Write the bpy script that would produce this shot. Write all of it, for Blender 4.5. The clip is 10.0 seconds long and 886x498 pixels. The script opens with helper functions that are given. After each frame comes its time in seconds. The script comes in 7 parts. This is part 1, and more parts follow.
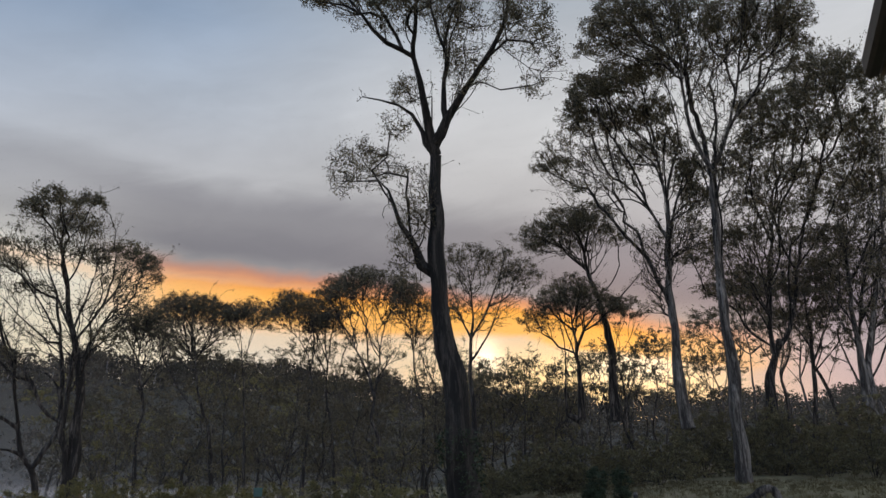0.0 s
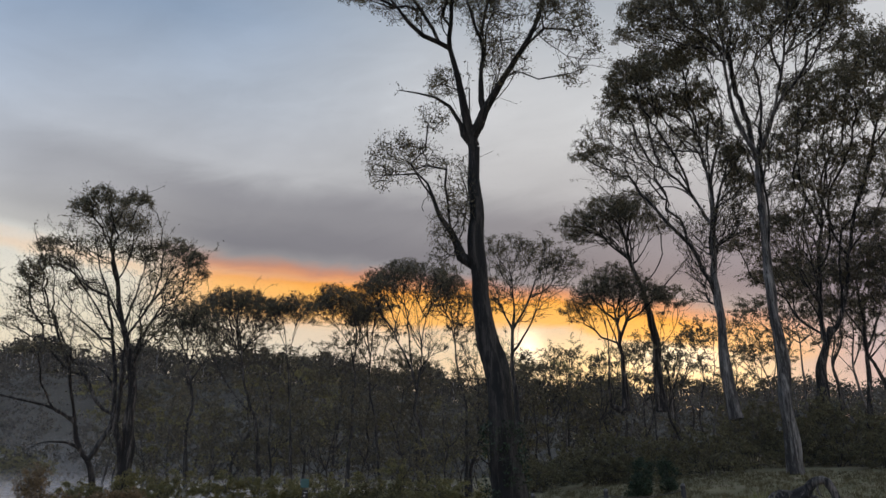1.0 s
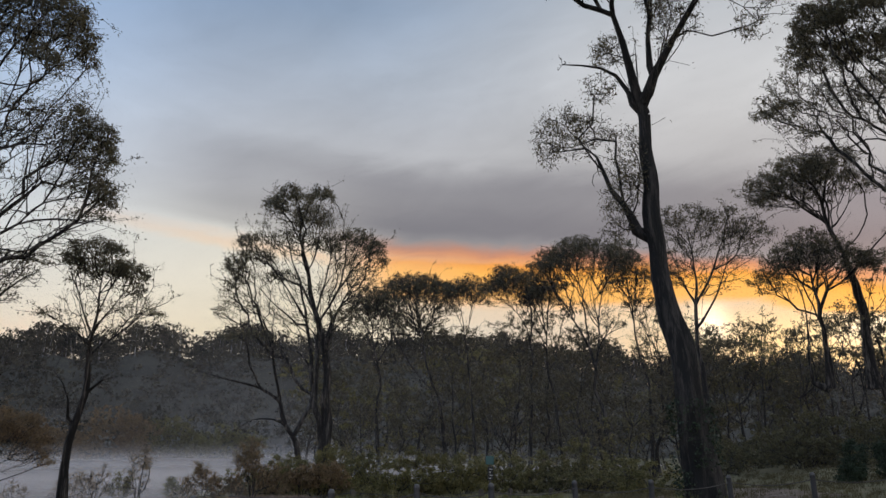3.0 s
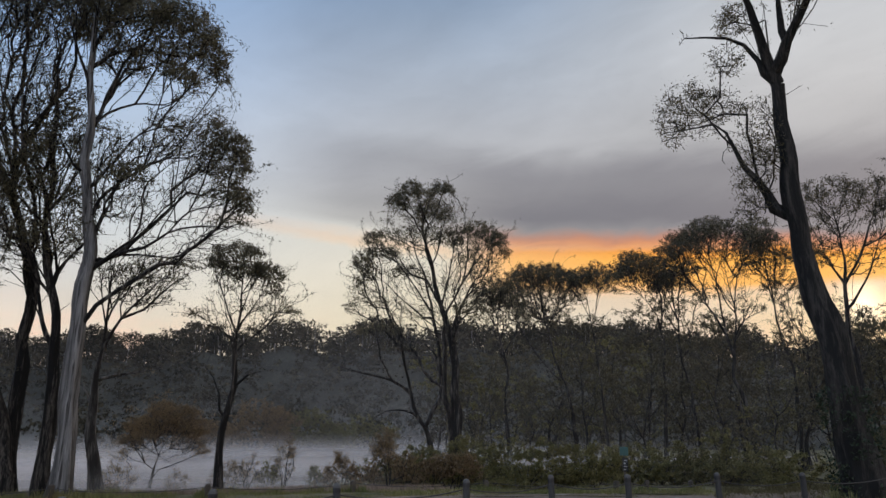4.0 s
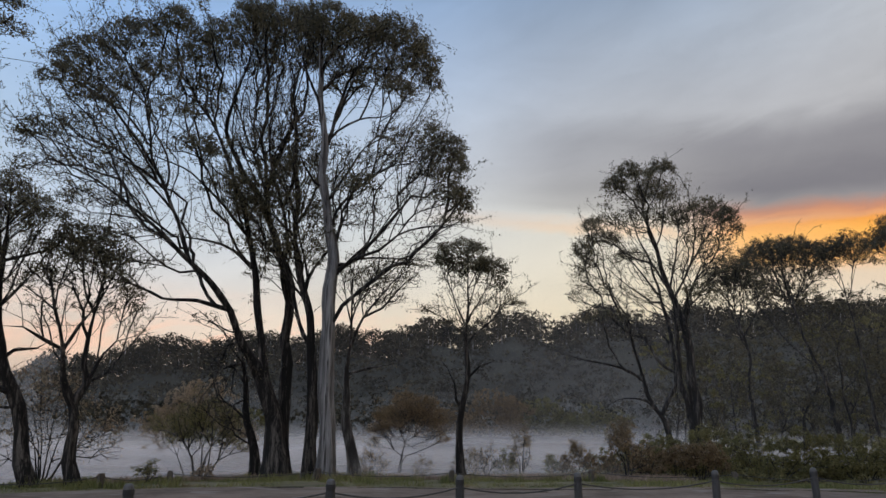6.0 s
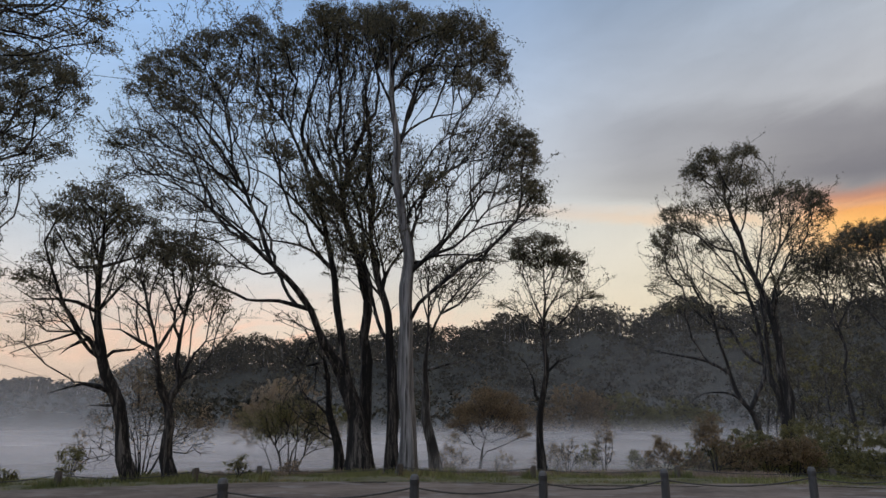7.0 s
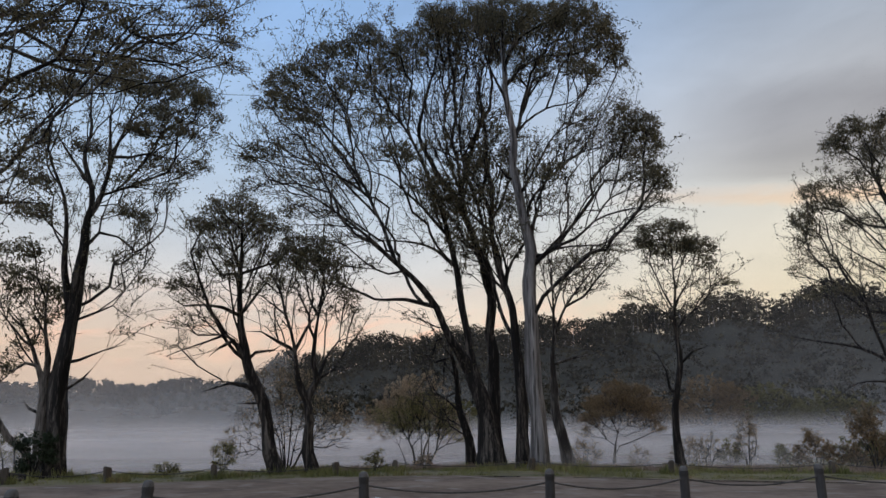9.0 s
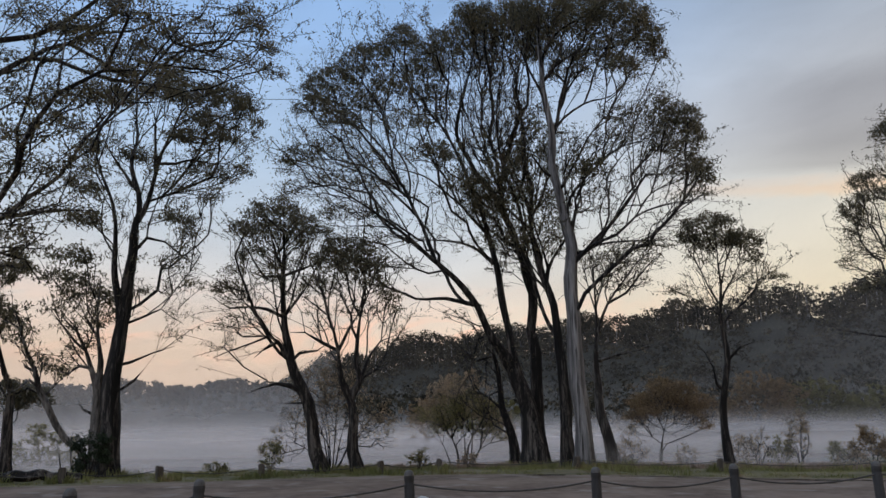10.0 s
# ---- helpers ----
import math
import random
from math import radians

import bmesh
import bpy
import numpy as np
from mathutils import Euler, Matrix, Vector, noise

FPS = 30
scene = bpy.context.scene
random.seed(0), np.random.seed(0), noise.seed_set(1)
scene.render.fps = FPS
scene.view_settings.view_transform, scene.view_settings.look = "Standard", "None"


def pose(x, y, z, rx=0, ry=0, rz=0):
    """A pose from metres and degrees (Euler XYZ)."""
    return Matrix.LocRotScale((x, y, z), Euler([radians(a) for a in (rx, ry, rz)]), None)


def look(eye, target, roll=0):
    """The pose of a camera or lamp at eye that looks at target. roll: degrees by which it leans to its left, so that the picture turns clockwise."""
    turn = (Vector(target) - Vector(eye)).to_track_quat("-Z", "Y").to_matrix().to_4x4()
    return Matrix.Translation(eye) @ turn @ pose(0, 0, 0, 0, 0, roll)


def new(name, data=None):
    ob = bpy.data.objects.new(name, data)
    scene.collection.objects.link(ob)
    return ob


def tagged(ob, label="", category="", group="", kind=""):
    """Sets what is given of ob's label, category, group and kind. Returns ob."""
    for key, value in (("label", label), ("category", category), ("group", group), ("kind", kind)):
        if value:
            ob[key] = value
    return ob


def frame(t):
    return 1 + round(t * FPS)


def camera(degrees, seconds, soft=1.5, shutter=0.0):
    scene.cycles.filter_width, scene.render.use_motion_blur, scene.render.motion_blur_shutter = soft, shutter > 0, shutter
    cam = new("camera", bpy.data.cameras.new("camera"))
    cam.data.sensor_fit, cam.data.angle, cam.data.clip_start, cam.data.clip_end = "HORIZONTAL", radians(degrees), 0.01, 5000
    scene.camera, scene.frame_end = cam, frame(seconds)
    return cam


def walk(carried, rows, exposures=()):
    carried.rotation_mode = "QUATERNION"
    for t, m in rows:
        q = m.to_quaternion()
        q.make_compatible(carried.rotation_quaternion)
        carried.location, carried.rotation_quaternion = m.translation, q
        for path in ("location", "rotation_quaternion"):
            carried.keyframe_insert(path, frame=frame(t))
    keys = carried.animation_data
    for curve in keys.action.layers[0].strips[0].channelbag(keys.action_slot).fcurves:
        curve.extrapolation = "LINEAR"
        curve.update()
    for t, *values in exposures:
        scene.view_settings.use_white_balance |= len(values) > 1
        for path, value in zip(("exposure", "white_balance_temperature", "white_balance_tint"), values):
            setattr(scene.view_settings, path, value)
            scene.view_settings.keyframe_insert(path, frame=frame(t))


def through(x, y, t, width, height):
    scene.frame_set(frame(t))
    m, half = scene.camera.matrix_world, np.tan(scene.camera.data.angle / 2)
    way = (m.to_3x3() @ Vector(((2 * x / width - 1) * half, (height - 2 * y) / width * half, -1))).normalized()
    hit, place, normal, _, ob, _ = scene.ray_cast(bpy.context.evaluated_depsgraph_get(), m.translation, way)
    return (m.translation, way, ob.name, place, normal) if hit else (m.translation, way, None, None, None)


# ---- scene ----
# camera: stands beside a marsh road at dusk and pans to its left
cam = camera(63.9, 10.0)
EYE = 1.6
ROWS = [
    (0.0, 0.000, 0.000, 0.47, 18.31, 1.42),
    (0.5, -0.005, -0.000, 1.71, 18.08, 1.44),
    (1.0, -0.015, -0.000, 3.83, 17.75, 1.41),
    (1.5, -0.027, -0.001, 6.56, 17.27, 1.31),
    (2.0, -0.041, -0.003, 9.80, 16.94, 1.02),
    (2.5, -0.057, -0.007, 13.44, 16.69, 0.66),
    (4.0, -0.117, -0.029, 27.90, 15.70, 0.23),
    (4.5, -0.136, -0.040, 32.90, 15.50, 0.09),
    (5.0, -0.152, -0.052, 37.53, 15.23, -0.01),
    (5.5, -0.167, -0.064, 41.89, 15.03, -0.12),
    (6.0, -0.180, -0.069, 45.90, 14.87, -0.13),
    (7.5, -0.204, -0.105, 54.54, 14.38, 0.02),
    (8.0, -0.209, -0.113, 56.88, 14.24, 0.01),
    (8.5, -0.215, -0.123, 59.49, 14.16, 0.09),
    (9.0, -0.221, -0.133, 62.16, 14.15, 0.31),
    (9.5, -0.225, -0.141, 64.32, 14.13, 0.56),
    (10.0, -0.227, -0.146, 65.52, 14.08, 0.61),
]
walk(cam, [(t, pose(x, y, EYE, 90 + pitch, roll, yaw)) for t, x, y, yaw, pitch, roll in ROWS])


# ---------------------------------------------------------------- node helpers
class Nodes:
    """Small builder for shader nodes."""

    def __init__(self, tree):
        self.tree = tree

    def add(self, kind, **values):
        n = self.tree.nodes.new(kind)
        for key, v in values.items():
            if key.startswith("i_"):
                n.inputs[key[2:].replace("_", " ")].default_value = v
        return n

    def link(self, a, b):
        self.tree.links.new(a, b)

    def put(self, socket, v):
        if isinstance(v, (int, float, tuple)):
            socket.default_value = v
        else:
            self.tree.links.new(v, socket)

    def math(self, op, a, b=0.0, clamp=False):
        n = self.tree.nodes.new("ShaderNodeMath")
        n.operation, n.use_clamp = op, clamp
        self.put(n.inputs[0], a)
        self.put(n.inputs[1], b)
        return n.outputs[0]

    def ramp(self, fac, stops, smooth=False):
        n = self.tree.nodes.new("ShaderNodeValToRGB")
        n.color_ramp.interpolation = "EASE" if smooth else "LINEAR"
        e = n.color_ramp.elements
        while len(e) < len(stops):
            e.new(0.5)
        for el, (p, c) in zip(e, stops):
            el.position = p
            el.color = (c, c, c, 1) if isinstance(c, (int, float)) else (*c, 1)
        self.put(n.inputs[0], fac)
        return n.outputs[0]

    def mix(self, fac, a, b, mode="MIX"):
        n = self.tree.nodes.new("ShaderNodeMix")
        n.data_type, n.blend_type = "RGBA", mode
        for sock, v in ((n.inputs[0], fac), (n.inputs[6], a), (n.inputs[7], b)):
            self.put(sock, v if not (isinstance(v, tuple) and len(v) == 3) else (*v, 1))
        return n.outputs[2]

    def noise(self, vector, scale, detail=4.0, rough=0.55, distort=0.0):
        n = self.tree.nodes.new("ShaderNodeTexNoise")
        n.inputs["Scale"].default_value, n.inputs["Detail"].default_value = scale, detail
        n.inputs["Roughness"].default_value, n.inputs["Distortion"].default_value = rough, distort
        if vector is not None:
            self.tree.links.new(vector, n.inputs["Vector"])
        return n.outputs[0]


def lin(r, g, b):
    """A colour given in 0 to 255 display values, as linear light."""
    return tuple((c / 255 / 12.92) if c < 10.3 else ((c / 255 + 0.055) / 1.055) ** 2.4 for c in (r, g, b))


# ---------------------------------------------------------------- sky and sun
world = bpy.data.worlds.new("sky")
scene.world = world
world.use_nodes = True
W = Nodes(world.node_tree)
world.node_tree.nodes.clear()
way = W.add("ShaderNodeTexCoord").outputs["Generated"]
split = W.add("ShaderNodeSeparateXYZ")
W.link(way, split.inputs[0])
DEG = 57.29578
elev = W.math("MULTIPLY", W.math("ARCSINE", split.outputs[2]), DEG)
azim = W.math("MULTIPLY", W.math("ARCTAN2", split.outputs[0], split.outputs[1]), DEG)


def over(value, low, high):
    """Value mapped from low..high to 0..1."""
    return W.math("DIVIDE", W.math("SUBTRACT", value, low), high - low, True)


# drifting unevenness of the cloud sheet
stretch = W.add("ShaderNodeCombineXYZ")
W.put(stretch.inputs[0], W.math("MULTIPLY", azim, 0.030))
W.put(stretch.inputs[1], W.math("MULTIPLY", W.math("ADD", elev, W.math("MULTIPLY", azim, -0.12)), 0.085))
puff = W.noise(stretch.outputs[0], 1.3, 6.0, 0.55, 0.6)
wisp = W.noise(stretch.outputs[0], 4.0, 5.0, 0.6, 1.0)
shift = W.math("MULTIPLY", W.math("SUBTRACT", puff, 0.5), 5.0)
fine = W.math("MULTIPLY", W.math("SUBTRACT", wisp, 0.5), 1.6)

# clear sky, by height: blue to the left of the sunset, grey cloud above it
high = over(elev, 0.0, 60.0)
# the topmost stops, out of view, are lifted to add fill light
clear = W.ramp(high, [(0.0, lin(228, 198, 174)), (0.10, lin(233, 207, 186)), (0.15, lin(226, 211, 200)), (0.20, lin(212, 212, 214)), (0.26, lin(198, 209, 222)), (0.36, lin(179, 202, 229)), (0.50, lin(155, 188, 231)), (0.66, lin(131, 170, 222)), (1.0, lin(190, 205, 228))])
middle = W.ramp(high, [(0.0, lin(236, 206, 160)), (0.16, lin(236, 222, 194)), (0.27, lin(226, 220, 206)), (0.36, lin(206, 206, 208)), (0.46, lin(178, 186, 198)), (0.58, lin(140, 158, 182)), (0.70, lin(122, 142, 168)), (1.0, lin(190, 203, 224))])
cloudy = W.ramp(high, [(0.0, lin(190, 160, 172)), (0.12, lin(186, 166, 174)), (0.20, lin(190, 184, 188)), (0.30, lin(198, 196, 197)), (0.40, lin(208, 207, 207)), (0.52, lin(196, 198, 202)), (0.62, lin(166, 174, 184)), (1.0, lin(192, 200, 214))])
base = W.mix(W.ramp(over(azim, -75.0, -25.0), [(0.0, 0.0), (1.0, 1.0)], True), clear, middle)
cover = W.math("MULTIPLY", W.ramp(over(azim, -28.0, 4.0), [(0.0, 0.0), (1.0, 1.0)], True), W.ramp(over(azim, 70.0, 170.0), [(0.0, 1.0), (1.0, 0.0)], True))
base = W.mix(cover, W.mix(W.ramp(over(azim, 70.0, 170.0), [(0.0, 0.0), (1.0, 1.0)]), base, clear), cloudy)
streaks = W.math("ADD", 1.0, W.math("ADD", W.math("MULTIPLY", W.math("SUBTRACT", puff, 0.5), 0.50), W.math("MULTIPLY", W.math("SUBTRACT", wisp, 0.5), 0.16)))
base = W.mix(1.0, base, W.ramp(W.math("MULTIPLY", streaks, 0.5), [(0.0, 0.0), (1.0, 2.0)]), "MULTIPLY")

# thin pink streaks low over the far hills
low_sky = W.ramp(over(W.math("ADD", elev, fine), 4.0, 12.0), [(0.0, 0.0), (0.25, 0.7), (0.45, 1.0), (0.62, 0.35), (1.0, 0.0)], True)
pink = W.math("MULTIPLY", W.math("MULTIPLY", low_sky, W.ramp(wisp, [(0.46, 0.0), (0.60, 0.75)], True)), W.ramp(over(azim, -60.0, -30.0), [(0.0, 1.0), (1.0, 0.0)], True))
base = W.mix(pink, base, lin(255, 207, 180))

# lower rim of the dark cloud bank, a height that falls towards the sun
rim = W.math("MULTIPLY", W.ramp(over(azim, -60.0, 60.0), [(0.0, 0.76), (0.13, 0.72), (0.25, 0.655), (0.33, 0.610), (0.42, 0.60), (0.55, 0.53), (0.67, 0.40), (0.80, 0.30), (1.0, 0.26)]), 25.0)
above = W.math("ADD", W.math("SUBTRACT", elev, rim), W.math("ADD", W.math("MULTIPLY", shift, 0.35), fine))
bank = W.ramp(over(above, -2.0, 16.0), [(0.0, 0.0), (0.10, 0.0), (0.18, 0.8), (0.26, 1.0), (0.42, 0.85), (0.62, 0.30), (1.0, 0.0)], True)
bank = W.math("MULTIPLY", bank, W.ramp(over(azim, -52.0, 110.0), [(0.0, 0.0), (0.05, 0.22), (0.11, 0.62), (0.20, 1.0), (0.55, 1.0), (1.0, 0.0)], True))
dusk = W.mix(W.ramp(over(azim, 5.0, 30.0), [(0.0, 0.0), (1.0, 1.0)]), lin(114, 112, 121), lin(126, 118, 134))
sky = W.mix(W.math("MULTIPLY", bank, 0.95), base, dusk)

# pale yellow clearing below the bank, brightest where the sun has gone down
gap = W.math("MULTIPLY", W.ramp(over(above, -12.0, -1.0), [(0.0, 1.0), (0.75, 1.0), (1.0, 0.0)]), W.ramp(over(azim, -20.0, 40.0), [(0.0, 0.0), (0.35, 0.75), (0.62, 1.0), (0.74, 0.2), (0.85, 0.0)], True))
sky = W.mix(gap, sky, W.mix(wisp, lin(246, 206, 142), lin(250, 234, 204)))


def flare(az, el, wide, tall):
    """A soft bright spot where the low sun breaks through."""
    p = W.math("DIVIDE", W.math("SUBTRACT", azim, az), wide)
    q = W.math("DIVIDE", W.math("SUBTRACT", elev, el), tall)
    return W.math("EXPONENT", W.math("MULTIPLY", W.math("ADD", W.math("MULTIPLY", p, p), W.math("MULTIPLY", q, q)), -1.0))


blaze = W.math("MULTIPLY", flare(11.0, 7.2, 9.5, 3.4), W.ramp(wisp, [(0.30, 0.5), (0.6, 0.9)]))
sky = W.mix(blaze, sky, (1.12, 0.80, 0.36))
core = W.math("MAXIMUM", flare(15.0, 8.6, 3.6, 1.5), flare(3.2, 9.6, 1.2, 1.5))
sky = W.mix(W.math("MULTIPLY", core, W.ramp(wisp, [(0.36, 0.6), (0.58, 1.0)])), sky, (1.7, 1.5, 1.1))

# burning orange rim
keen = W.math("MULTIPLY", above, W.ramp(over(azim, -10.0, 6.0), [(0.0, 1.0), (1.0, 1.5)], True))
glow = W.ramp(over(keen, -5.5, 2.0), [(0.0, 0.0), (0.20, 0.12), (0.39, 0.9), (0.70, 1.0), (0.80, 0.75), (1.0, 0.0)], True)
glow = W.math("MULTIPLY", glow, W.ramp(over(azim, -46.0, 40.0), [(0.0, 0.0), (0.20, 0.0), (0.29, 0.85), (0.40, 1.0), (0.70, 1.0), (0.77, 0.7), (0.86, 0.0)], True))
trail = W.ramp(over(above, -1.6, 0.4), [(0.0, 0.0), (0.45, 1.0), (0.70, 0.5), (1.0, 0.0)], True)
trail = W.math("MULTIPLY", trail, W.ramp(over(azim, -50.0, -22.0), [(0.0, 0.0), (0.20, 0.13), (0.75, 0.30), (1.0, 0.0)], True))
glow = W.math("MAXIMUM", glow, trail)
flame = W.mix(W.ramp(over(keen, -5.0, 1.0), [(0.0, 0.0), (0.68, 0.10), (1.0, 1.0)]), (1.06, 0.49, 0.060), lin(222, 120, 40))
sky = W.mix(glow, sky, flame)

# the unseen sky at the viewer's back is raised to add fill light
behind = W.ramp(W.math("MULTIPLY", W.math("ABSOLUTE", W.math("ADD", azim, 20.0)), 1 / 200.0), [(0.0, 1.0), (0.48, 1.0), (0.75, 1.55), (1.0, 1.55)], True)
sky = W.mix(1.0, sky, behind, "MULTIPLY")
air = W.add("ShaderNodeTexSky")
air.sky_type, air.sun_disc, air.sun_elevation, air.sun_rotation = "NISHITA", False, radians(2.0), radians(14.0)
air_light = W.mix(1.0, air.outputs[0], (0.02, 0.02, 0.02), "MULTIPLY")
below = W.ramp(over(elev, -6.0, 0.0), [(0.0, 0.25), (1.0, 1.0)])
sky = W.mix(1.0, W.mix(1.0, sky, air_light, "ADD"), below, "MULTIPLY")
back = W.add("ShaderNodeBackground")
W.link(sky, back.inputs[0])
back.inputs[1].default_value = 1.0
out = W.add("ShaderNodeOutputWorld")
W.link(back.outputs[0], out.inputs[0])

sun = new("sun", bpy.data.lights.new("sun", "SUN"))
sun.data.energy, sun.data.angle, sun.data.color = 0.5, radians(14), (1.0, 0.72, 0.42)
sun.matrix_world = look((60, 240, 45), (0, 0, 0))
scene.view_settings.exposure = 0.0


# ---------------------------------------------------------------- materials
def surface(name, dark, light, scale, rough=0.85, bump=0.3, stretch=(1, 1, 1), spots=None, island=0.0, random_ob=0.0, through=0.0, spec=0.3, soft=0.16, mid=0.5):
    """A worn natural surface: two scales of noise between a dark and a light colour, with relief."""
    m = bpy.data.materials.new(name)
    m.use_nodes = True
    n = Nodes(m.node_tree)
    bsdf = m.node_tree.nodes["Principled BSDF"]
    co = n.add("ShaderNodeTexCoord").outputs["Object"]
    mp = n.add("ShaderNodeMapping")
    mp.inputs["Scale"].default_value = stretch
    n.link(co, mp.inputs[0])
    big = n.noise(mp.outputs[0], scale, 5.0, 0.6, 0.4)
    small = n.noise(mp.outputs[0], scale * 7.3, 6.0, 0.65)
    fac = n.math("ADD", n.math("MULTIPLY", big, 0.65), n.math("MULTIPLY", small, 0.35))
    colour = n.mix(n.ramp(fac, [(mid - soft, 0.0), (mid + soft, 1.0)]), dark, light)
    if spots:
        colour = n.mix(n.ramp(n.noise(mp.outputs[0], scale * 2.1, 3.0), [(0.56, 0.0), (0.66, 1.0)]), colour, spots)
    if island:
        each = n.add("ShaderNodeNewGeometry").outputs["Random Per Island"]
        colour = n.mix(1.0, colour, n.ramp(each, [(0.0, 1.0 - island), (1.0, 1.0 + island)]), "MULTIPLY")
    if random_ob:
        each = n.add("ShaderNodeObjectInfo").outputs["Random"]
        colour = n.mix(1.0, colour, n.ramp(each, [(0.0, 1.0 - random_ob), (1.0, 1.0 + random_ob)]), "MULTIPLY")
    n.link(colour, bsdf.inputs["Base Color"])
    bsdf.inputs["Roughness"].default_value = rough
    bsdf.inputs["Specular IOR Level"].default_value = spec
    if bump:
        b = n.add("ShaderNodeBump")
        b.inputs["Strength"].default_value, b.inputs["Distance"].default_value = bump, 0.05
        n.link(fac, b.inputs["Height"])
        n.link(b.outputs[0], bsdf.inputs["Normal"])
    if through:
        thin, both = n.add("ShaderNodeBsdfTranslucent"), n.add("ShaderNodeMixShader")
        n.link(n.mix(1.0, colour, (1.25, 1.2, 0.8), "MULTIPLY"), thin.inputs[0])
        both.inputs[0].default_value = through
        n.link(bsdf.outputs[0], both.inputs[1])
        n.link(thin.outputs[0], both.inputs[2])
        n.link(both.outputs[0], m.node_tree.nodes["Material Output"].inputs[0])
    return m


bark_dark = surface("rough_dark_bark", (0.008, 0.007, 0.007), (0.165, 0.145, 0.128), 4.6, 0.85, 1.0, (1, 1, 0.10), (0.010, 0.009, 0.008), soft=0.075, mid=0.575)
# darker bark, used only on the tall forked tree by the bollards
bark_black = surface("near_black_bark", (0.006, 0.006, 0.006), (0.062, 0.054, 0.048), 3.2, 0.8, 1.0, (1, 1, 0.14), (0.008, 0.007, 0.007), soft=0.09, mid=0.57)
bark_grey = surface("grey_gum_bark", (0.022, 0.020, 0.019), (0.265, 0.245, 0.228), 3.4, 0.8, 0.9, (1, 1, 0.09), (0.020, 0.017, 0.016), soft=0.10, mid=0.55)
bark_pale = surface("pale_smooth_gum_bark", (0.055, 0.052, 0.052), (0.290, 0.280, 0.278), 2.0, 0.7, 0.5, (1.4, 1.4, 0.07), (0.035, 0.031, 0.030), soft=0.11, mid=0.52)
leaf_dark = surface("gum_leaves", (0.044, 0.041, 0.028), (0.135, 0.116, 0.070), 0.8, 0.5, 0, island=0.45, spec=0.3, through=0.3)
leaf_olive = surface("olive_scrub_leaves", (0.095, 0.094, 0.046), (0.220, 0.195, 0.098), 0.6, 0.7, 0, island=0.4, spec=0.08, through=0.4)
leaf_bank = surface("dull_bank_scrub_leaves", (0.062, 0.061, 0.038), (0.160, 0.145, 0.085), 0.5, 0.7, 0, island=0.4, spec=0.08, through=0.35)
leaf_rust = surface("rusty_leaves", (0.135, 0.100, 0.068), (0.270, 0.190, 0.120), 0.5, 0.7, 0, island=0.4, spec=0.08, through=0.4)
leaf_faded = surface("faded_sapling_leaves", (0.20, 0.155, 0.12), (0.36, 0.28, 0.22), 0.5, 0.7, 0, island=0.4, spec=0.08, through=0.4)
leaf_wattle = surface("dark_wattle_leaves", (0.014, 0.024, 0.014), (0.035, 0.050, 0.026), 0.8, 0.6, 0, island=0.3, spec=0.2)
leaf_far = surface("distant_forest_leaves", (0.022, 0.022, 0.018), (0.082, 0.072, 0.052), 0.10, 0.9, 0, island=0.35, spec=0.0, through=0.15, soft=0.09)
trunk_far = surface("distant_pale_trunks", (0.13, 0.12, 0.115), (0.36, 0.34, 0.33), 0.4, 0.9, 0, island=0.4)
forest_floor = surface("dark_hill_ground", (0.018, 0.018, 0.013), (0.050, 0.046, 0.034), 0.08, 0.95, 0.4)
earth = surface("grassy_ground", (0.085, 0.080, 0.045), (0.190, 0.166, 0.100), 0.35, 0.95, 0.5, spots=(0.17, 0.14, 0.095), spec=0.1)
blade = surface("verge_grass", (0.070, 0.090, 0.034), (0.245, 0.235, 0.105), 0.35, 0.7, 0, island=0.45, spec=0.2, through=0.35, spots=(0.22, 0.165, 0.10))
dull = surface("dull_slope_grass", (0.055, 0.050, 0.028), (0.130, 0.112, 0.064), 0.5, 0.8, 0, island=0.35, spec=0.15, through=0.3)
dry = surface("dry_sedge", (0.150, 0.105, 0.080), (0.330, 0.250, 0.200), 0.5, 0.8, 0, island=0.35, spec=0.2)
asphalt = surface("worn_gravel_road", (0.112, 0.084, 0.067), (0.220, 0.170, 0.138), 0.45, 0.95, 0.5, spots=(0.23, 0.195, 0.17), spec=0.08, soft=0.1)
timber = surface("weathered_timber", (0.045, 0.038, 0.032), (0.145, 0.125, 0.105), 5.0, 0.85, 0.5, (1, 1, 0.2), random_ob=0.25)
plastic = surface("dark_bollard_timber", (0.018, 0.017, 0.018), (0.055, 0.052, 0.052), 5.0, 0.7, 0.3, (1, 1, 0.3), random_ob=0.2)
cap_grey = surface("weathered_bollard_top", (0.05, 0.047, 0.046), (0.13, 0.124, 0.12), 8.0, 0.8, 0.3)
teal = surface("faded_teal_paint", (0.035, 0.085, 0.082), (0.06, 0.13, 0.125), 6.0, 0.5, 0.05)
black_panel = surface("black_sign_paint", (0.012, 0.012, 0.013), (0.03, 0.03, 0.032), 6.0, 0.5, 0.05)
white_paint = surface("white_sign_paint", (0.30, 0.30, 0.29), (0.45, 0.45, 0.44), 9.0, 0.5, 0.05)
zinc = surface("dull_galvanised_steel", (0.35, 0.36, 0.37), (0.58, 0.59, 0.60), 9.0, 0.45, 0.05)
brown_board = surface("brown_stained_board", (0.10, 0.065, 0.045), (0.20, 0.14, 0.10), 3.0, 0.7, 0.2, (1, 1, 0.3))
dark_board = surface("dark_fascia_paint", (0.018, 0.015, 0.013), (0.04, 0.034, 0.03), 3.0, 0.6, 0.1)
